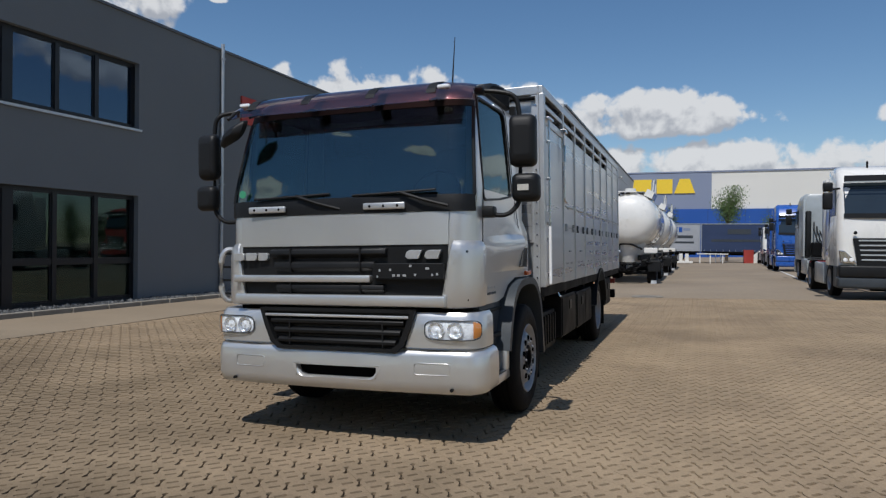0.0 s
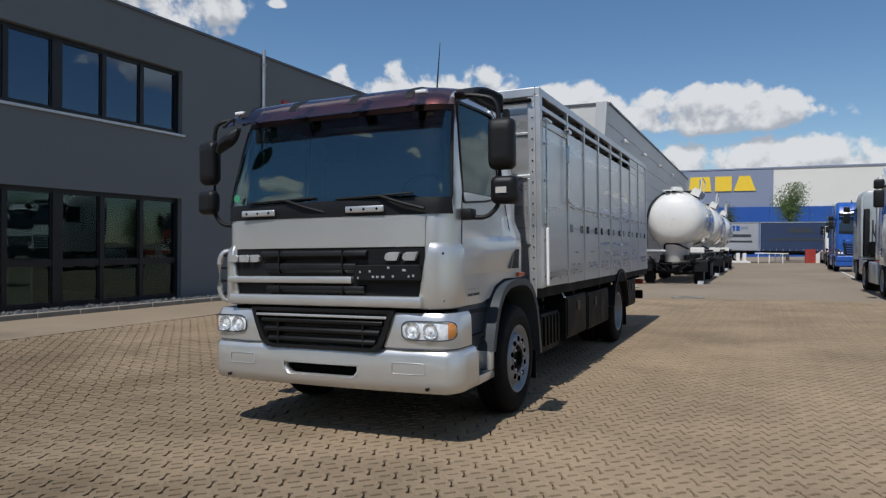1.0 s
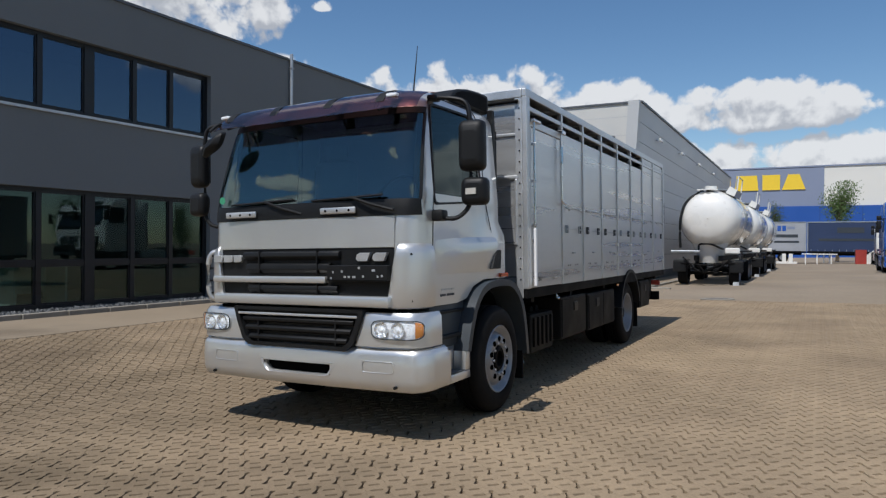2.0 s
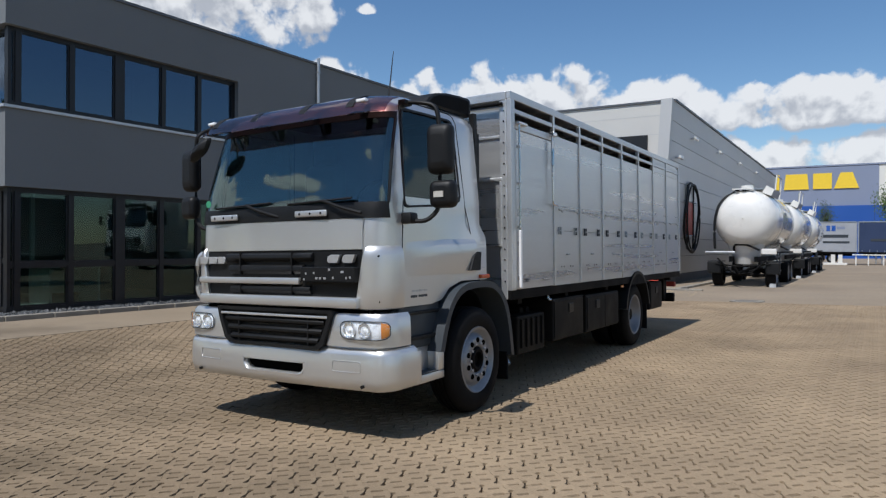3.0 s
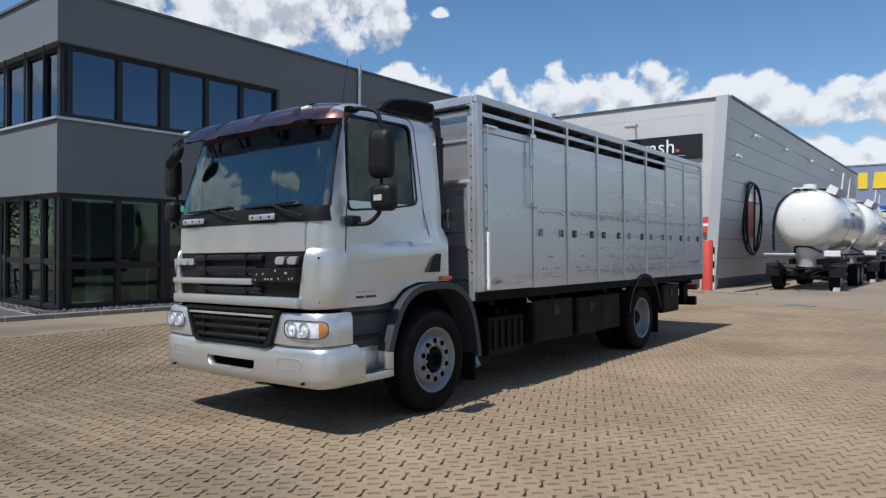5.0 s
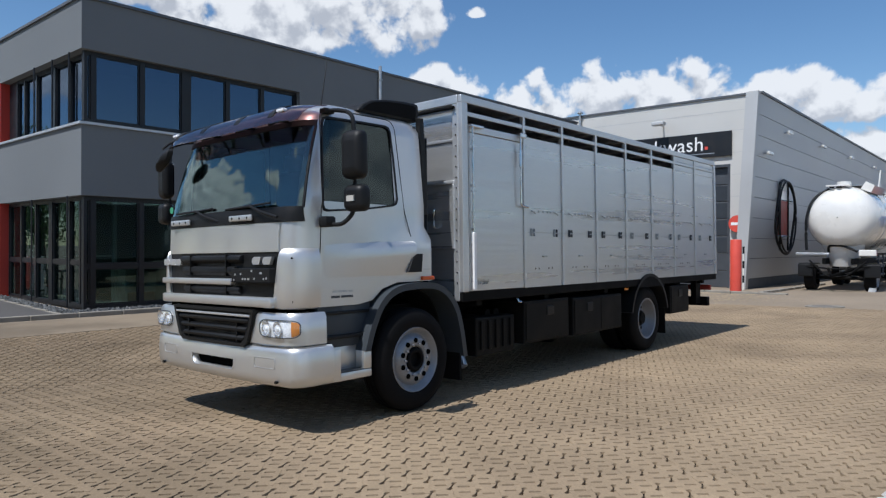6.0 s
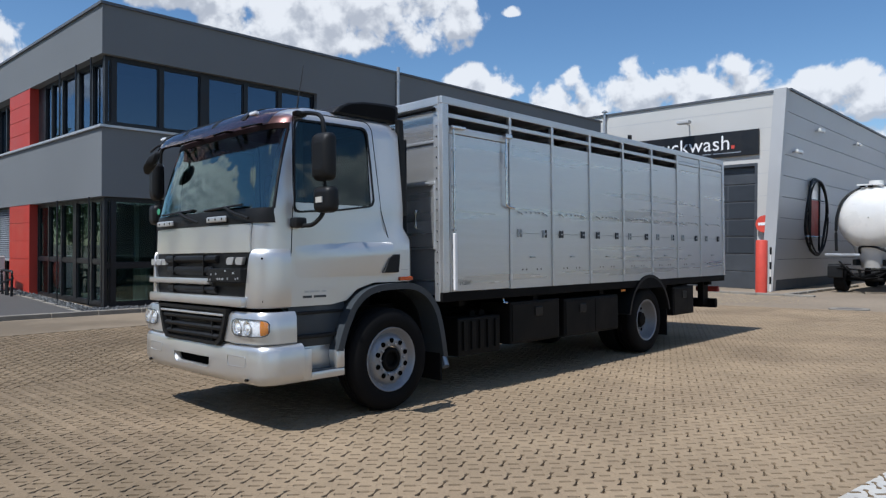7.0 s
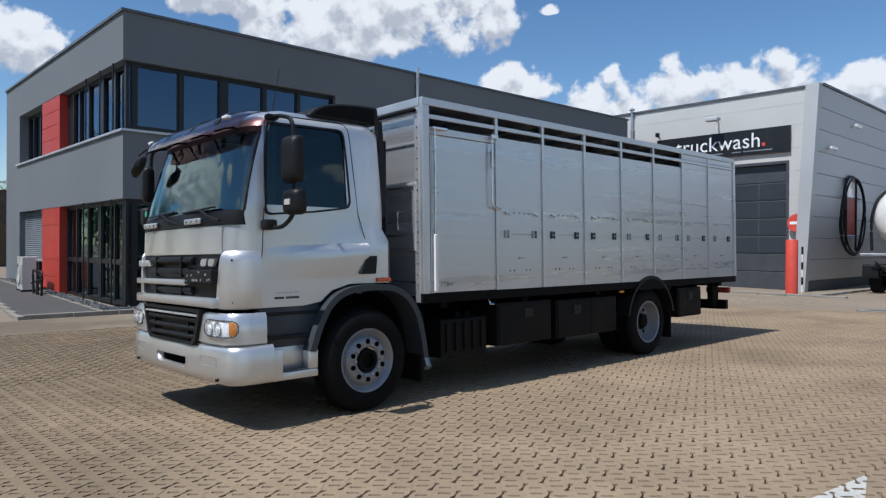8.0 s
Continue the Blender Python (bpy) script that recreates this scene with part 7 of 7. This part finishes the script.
def yard_clutter():
    gz = ground_z(0, 78)
    root = empty("white_stand", pose(-1.3, 77.5, gz), "white painted concrete stand beside the trailer", "stand")
    part("base", block(-1.0, 1.0, -0.3, 0.3, 0, 0.22, 0.02), "white", root)
    part("upright", block(-0.35, 0.0, -0.2, 0.2, 0.22, 1.0, 0.02), "white", root)
    part("upright", block(0.25, 0.6, -0.2, 0.2, 0.22, 1.0, 0.02), "white", root)
    root = empty("trestle_table", pose(1.6, 77.5, gz), "white trestle bench on the yard", "table")
    part("top", block(-1.5, 1.5, -0.3, 0.3, 0.95, 1.05, 0.01), "white", root)
    for x in (-1.2, -0.2, 1.0):
        part("leg", block(x - 0.05, x + 0.05, -0.2, 0.2, 0, 0.95), "white", root)
    root = empty("red_hut", pose(5.2, 78.0, gz + 0.1), "small red and white kiosk hut", "hut")
    part("side_panel", block(-0.6, 0.3, -0.6, 0.6, 0, 1.35), "reddark", root)
    part("front_panel", prism([(0.3, 0), (1.4, 0), (1.4, 0.85), (0.85, 1.3), (0.3, 0.85)], "y", -0.65, 0.6), "white", root)
    part("opening", prism([(0.65, 0), (1.05, 0), (1.05, 0.6), (0.65, 0.6)], "y", -0.66, -0.64), "hole", root)
    root = empty("manhole_cover", pose(-1.62, 24.6, ground_z(-1.6, 24.6), 0, -1.3, 0), "round cast iron manhole cover in a concrete ring", "manhole", kind="structure")
    part("ring", lathe([(-0.02, 0.50), (0.008, 0.50), (0.008, 0.33), (-0.02, 0.33)], 36, axis="z"), "kerb", root)
    part("lid", lathe([(0.004, 0.0), (0.004, 0.32), (-0.02, 0.32)], 36, axis="z"), "iron", root)
    root = empty("heat_pump", pose(-21.1, 8.75, 0.16, 0, 0, -2), "white outdoor heat pump unit by the wall", "heat pump")
    part("casing", block(-0.42, 0.42, -0.2, 0.2, 0.05, 1.1, 0.02), "white", root)
    b = lathe([(-0.205, 0.34), (-0.225, 0.34), (-0.225, 0.30), (-0.205, 0.30)], 28, axis="y")
    bmesh.ops.transform(b, verts=b.verts, matrix=Matrix.Translation((-0.12, 0, 0.55)))
    part("fan_ring", b, "pipe", root)
    for i in range(7):
        part("grille_bar", block(0.26, 0.46, -0.215, -0.2, 0.25 + i * 0.09, 0.29 + i * 0.09), "pipe", root)
    for x in (-0.4, 0.4):
        part("foot", block(x - 0.05, x + 0.05, -0.22, 0.22, 0.0, 0.05), "steel", root)
    root = empty("bicycle_stand", pose(-19.9, 8.7, 0.10), "black steel bicycle stand by the red panel", "bicycle stand")
    for x in (0.0, 0.55):
        part("hoop", tube(bend([(x, 0, 0), (x - 0.15, 0, 0.75), (x + 0.45, 0, 0.75), (x + 0.4, 0, 0)], 0.12), 0.035, 8), "black", root, smooth=True)
    part("bar", rod((-0.3, 0, 0.35), (1.1, 0, 0.55), 0.03, 8), "black", root)
    # kerb island before the wash hall
    isl = empty("kerb_island", Matrix(), "low concrete kerb before the wash hall wall", "kerb", kind="structure")
    for i in range(4):
        x = -7.9 + i * 0.99
        part("kerb_stone", block(x, x + 0.975, 29.75, 30.0, ground_z(-6, 30) - 0.1, ground_z(-6, 30) + 0.09, 0.015, 1), "kerb", isl)
    for i in range(9):
        y = 30.0 + i * 1.0
        part("kerb_stone", block(-5.0 + 0.02 * i, -4.82 + 0.02 * i, y, y + 0.985, ground_z(-5, 30) - 0.1, ground_z(-5, 30) + 0.09, 0.015, 1), "kerb", isl)


yard_clutter()


def swept_debris():
    """Sand and dry leaf crumbs blown together before the wash hall."""
    rng = random.Random(17)
    verts, faces = [], []
    for i in range(1500):
        x, y = rng.gauss(-5.6, 0.9), rng.gauss(27.2, 1.6)
        if i % 4 == 0:
            x, y = rng.uniform(-7.5, -4.9), rng.gauss(29.6, 0.15)
        z = ground_z(x, y) - 0.010
        r = rng.uniform(0.012, 0.045)
        a = rng.uniform(0, 6.28)
        k = len(verts)
        for q, up in ((0.0, 0.0), (2.1, 0.003), (4.2, 0.0)):
            verts.append((x + r * math.cos(a + q), y + r * math.sin(a + q), z))
        verts.append((x, y, z + 0.012))
        faces += [(k, k + 1, k + 3), (k + 1, k + 2, k + 3), (k + 2, k, k + 3)]
    me = bpy.data.meshes.new("debris")
    me.from_pydata(verts, [], faces)
    me.materials.append(M["sand"])
    tagged(new("debris", me), "sandy crumbs and dry leaves swept over the paving", "debris", kind="stuff")


swept_debris()


def store():
    y = 130.0
    root = empty("store_building", pose(0, y, 0), "far blue-grey and white store hall with yellow sign", "building")
    part("grey_wall", block(-60, 2.6, 0, 40, 8.55, 14.9), "store_grey", root, "blue-grey upper wall")
    part("white_wall", block(2.6, 75, 0.1, 40, 8.55, 15.0), "store_white", root, "white upper wall")
    part("blue_wall", block(-60, 75, -0.2, 40, -1, 8.55), "store_blue", root, "deep blue lower wall")
    part("roof_edge", block(-60.2, 75.2, -0.05, 40, 15.0, 15.25), "store_grey", root)
    for x in (-40 + 6 * i for i in range(19)):
        part("panel_joint", block(x, x + 0.06, -0.23, -0.2, 0, 8.5), "tarp_blue", root)
    # sign as plain yellow shapes
    z0, z1 = 11.35, 13.9
    for x0, x1, lean_ in ((-12.9, -11.6, 0.0), (-10.9, -7.2, 0.25), (-6.6, -3.9, 0.0), (-3.6, -0.1, 0.9)):
        part("sign_shape", prism([(x0, z0), (x1, z0), (x1 - lean_, z1), (x0 + lean_, z1)], "y", -0.15, 0), "store_yellow", root)


store()


def tree(m, height, spread_, label, seed, density=1.0, low=0.25):
    """A tapered trunk with limbs and a crown of many small leaves."""
    rng = random.Random(seed)
    root = empty("tree", m, label, "tree")
    b = rod((0, 0, 0), (0.1, 0, height * 0.55), 0.11 * height / 5, 10, 0.05 * height / 5)
    tips = []
    for i in range(22):
        z = height * rng.uniform(low, 0.62)
        a = rng.uniform(0, 6.28)
        r = spread_ * rng.uniform(0.25, 0.95) * (1.25 - z / height)
        tip = (r * math.cos(a), r * math.sin(a), min(height * 0.97, z + height * rng.uniform(0.12, 0.40)))
        rod((0.05, 0, z), tip, 0.03 * height / 5, 6, 0.008, bm=b)
        tips.append(Vector(tip))
        tips.append((Vector(tip) + Vector((0, 0, z))) / 2)
    part("trunk", b, "bark", root)
    verts, faces = [], []
    for i in range(int(5200 * density)):
        t = rng.choice(tips)
        p = t + Vector((rng.gauss(0, 1), rng.gauss(0, 1), rng.gauss(0, 1.2))) * (0.055 * height)
        if p.z > height * 1.02 or p.z < height * low * 0.6:
            continue
        q = Euler((rng.uniform(0, 6), rng.uniform(0, 6), rng.uniform(0, 6))).to_matrix()
        s = rng.uniform(0.06, 0.11) * height / 7
        k = len(verts)
        for v in ((-1, 0, 0), (0, -0.45, 0.1), (1, 0, 0), (0, 0.45, 0.1)):
            verts.append(tuple(p + q @ Vector(v) * s))
        faces.append((k, k + 1, k + 2, k + 3))
    me = bpy.data.meshes.new("crown")
    me.from_pydata(verts, [], faces)
    me.materials.append(M["leaf"])
    c = new("crown", me)
    c.parent = root
    return root


tree(pose(3.4, 88.0, 0.2), 8.6, 1.9, "young tree with thin pale green crown", 3, 0.8, 0.42)
tree(pose(-3.2, 96.0, 0.2), 7.2, 1.0, "small dark green tree behind the trailers", 5, 0.4)
tree(pose(9.5, 104.0, 0.2), 7.0, 1.3, "small dark green tree by the store", 8, 0.4)
# tall board fence that closes the yard beyond the office
b = block(-46.0, -45.8, 4, 70, -1, 5.0)
fence = tagged(part("backdrop_fence", b, "bark"), "weathered brown board fence beyond the office", "fence", kind="structure")
for i in range(22):
    part("fence_post", block(-45.8, -45.68, 4 + 3 * i, 4.15 + 3 * i, -1, 5.1), "bark", fence)

# the tree line that the windows mirror, and the trees beyond the office
rng_t = random.Random(21)
grove = tree(pose(-30, -17, 0), 11.5, 3.4, "tall dark green tree at the edge of the yard", 31, 1.0, 0.12)
tagged(grove, group="trees along the yard")
for i in range(12):
    k = rng_t.uniform(0.8, 1.15)
    copy_thing(grove, pose(-26 + i * 4.4 + rng_t.uniform(-1.5, 1.5), -18 + rng_t.uniform(-3, 2), 0, 0, 0, rng_t.uniform(0, 360)) @ Matrix.Diagonal((k, k, k, 1)))
for i in range(6):
    k = rng_t.uniform(0.5, 0.75)
    copy_thing(grove, pose(-62 + rng_t.uniform(-4, 4), 6 + i * 5.0, 0, 0, 0, rng_t.uniform(0, 360)) @ Matrix.Diagonal((k, k, k, 1)))
for i in range(5):
    k = rng_t.uniform(0.60, 0.80)
    copy_thing(grove, pose(-35 + rng_t.uniform(-2, 2), -14 + i * 4.2, 0.2, 0, 0, rng_t.uniform(0, 360)) @ Matrix.Diagonal((k, k, k, 1)))
# unseen eastern row, added to darken what the office panes mirror
for i in range(9):
    k = rng_t.uniform(0.42, 0.58)
    copy_thing(grove, pose(48 + rng_t.uniform(-4, 4), 12 + i * 7.0, 0.2, 0, 0, rng_t.uniform(0, 360)) @ Matrix.Diagonal((k, k, k, 1)))


# ---- single paving stones, laid diagonally ----
COL, ROW = 0.151, 0.1487          # spacing of the stones along and across the courses
WIDE, SLIM = ROW / 2 + 0.02, ROW / 2 - 0.02


def s_joint(w):
    """The S between two stones: how far it swings and half its width, at a height along it."""
    k = w / (ROW / 2)
    swing = 0.026 * k
    gap = 0.0026 + 0.0155 * math.exp(-((abs(k) - 0.72) / 0.22) ** 2)
    return swing, gap if abs(k) < 0.99 else 0.0004


def stone_outline(half, inset):
    """One stone: beds with a hollow in the middle, half of each end on an S, half butted."""
    h = COL / 2
    over = half - ROW / 2
    edge = half - 0.0004
    dip = 0.0125 + inset
    butt = h - 0.0004
    curve = []
    for i in range(6):
        if over > 0:
            w = -ROW / 2 + 0.001 + (ROW / 2 + over - 0.002) * i / 5
            v = ROW / 2 + w
        else:
            w = -over + 0.001 + (ROW / 2 + over - 0.002) * i / 5
            v = w - ROW / 2
        swing, gap = s_joint(w)
        curve.append((h + swing - gap - (inset if gap > 0.002 else 0.0), max(-edge, min(edge, v))))
    if over > 0:
        right = [(butt, -edge), (butt, -0.006)] + curve
    else:
        right = curve + [(butt, 0.006), (butt, edge)]
    top = [(0.042, edge), (0.036, edge - dip), (-0.036, edge - dip), (-0.042, edge)]
    side = right + top
    return side + [(-u, -v) for u, v in side]


OUTLINES = {half: (stone_outline(half, 0.004), stone_outline(half, 0.0)) for half in (WIDE, SLIM)}


def stone_mesh(half):
    me = bpy.data.meshes.new("paver")
    top, foot = OUTLINES[half]
    n = len(top)
    verts = [(u, v, 0.0) for u, v in top] + [(u, v, -0.020) for u, v in foot]
    me.from_pydata(verts, [], [tuple(range(n))] + [(i, n + i, n + (i + 1) % n, (i + 1) % n) for i in range(n)])
    me.materials.append(M["paver"])
    return me


def clip(poly, edge):
    """Keeps the part of a polygon to the left of an edge."""
    (ax, ay), (bx, by) = edge
    side = [(bx - ax) * (p[1] - ay) - (by - ay) * (p[0] - ax) for p in poly]
    out = []
    for i, p in enumerate(poly):
        j = (i + 1) % len(poly)
        q = poly[j]
        if side[i] >= 0:
            out.append(p)
        if (side[i] >= 0) != (side[j] >= 0):
            t = side[i] / (side[i] - side[j])
            out.append((p[0] + (q[0] - p[0]) * t, p[1] + (q[1] - p[1]) * t))
    return out


def lay_pavement():
    pave = empty("pavement", Matrix(), "beige interlocking concrete paving stones laid diagonally", "pavement", kind="structure")
    rng = random.Random(11)
    c, s = math.cos(radians(45)), math.sin(radians(45))
    shared = {half: stone_mesh(half) for half in OUTLINES}
    verts, faces = [], []
    marks_v, marks_f = [], []
    mark = [(2.22, 7.75), (2.42, 7.6), (2.58, 8.45), (2.40, 9.16)]
    singles = 0
    span = 30
    for j in range(-int(span / ROW), int(span / ROW)):
        for i in range(-int(span / COL), int(span / COL)):
            u, v = 5.983 + i * COL, 4.721 + j * ROW
            x, y = c * (u - v), c * (u + v)
            half = WIDE if (i + j) % 2 == 0 else SLIM
            top, foot = OUTLINES[half]
            n = len(top)
            if not (PAVED[0] + 0.02 < x < PAVED[1] and PAVED[2] < y < PAVED[3]):
                continue
            z = ground_z(x, y)
            dz, tx, ty = rng.uniform(-0.0015, 0.001), rng.uniform(-0.010, 0.010), rng.uniform(-0.010, 0.010)
            if 0.3 < x < 1.9 and 5.0 < y < 9.0 and singles < 300:
                ob = new("paver", shared[half])
                ob.parent = pave
                ob.matrix_basis = Matrix.Translation((x, y, z + dz)) @ Euler((tx, ty - 0.0225, 0)).to_matrix().to_4x4() @ pose(0, 0, 0, 0, 0, 45)
                singles += 1
            else:
                k = len(verts)
                for pts, h in ((top, 0.0), (foot, -0.020)):
                    for a, b in pts:
                        px, py = c * a - s * b, s * a + c * b
                        verts.append((x + px, y + py, z + dz + h + (0.0225 - ty) * px + tx * py))
                faces.append(tuple(range(k, k + n)))
                faces.extend((k + q, k + n + q, k + n + (q + 1) % n, k + (q + 1) % n) for q in range(n))
            if 1.6 < x < 2.8 and 6.9 < y < 9.4:
                poly = [(x + c * a - s * b, y + s * a + c * b) for a, b in top]
                for e in zip(mark, mark[1:] + mark[:1]):
                    poly = clip(poly, e) if len(poly) > 2 else []
                if len(poly) > 2:
                    k = len(marks_v)
                    marks_v.extend((p[0], p[1], z + dz + 0.0022 + (0.0225 - ty) * (p[0] - x) + tx * (p[1] - y)) for p in poly)
                    marks_f.append(tuple(range(k, k + len(poly))))
    field = bpy.data.meshes.new("paving")
    field.from_pydata(verts, [], faces)
    field.materials.append(M["paver"])
    ob = new("paving", field)
    ob.parent = pave
    ob["kind"] = "stuff"
    paint = bpy.data.meshes.new("yard_marking")
    paint.from_pydata(marks_v, [], marks_f)
    paint.materials.append(M["line"])
    tagged(new("yard_marking", paint), "white paint mark across the paving stones", "road marking", kind="structure")


lay_pavement()
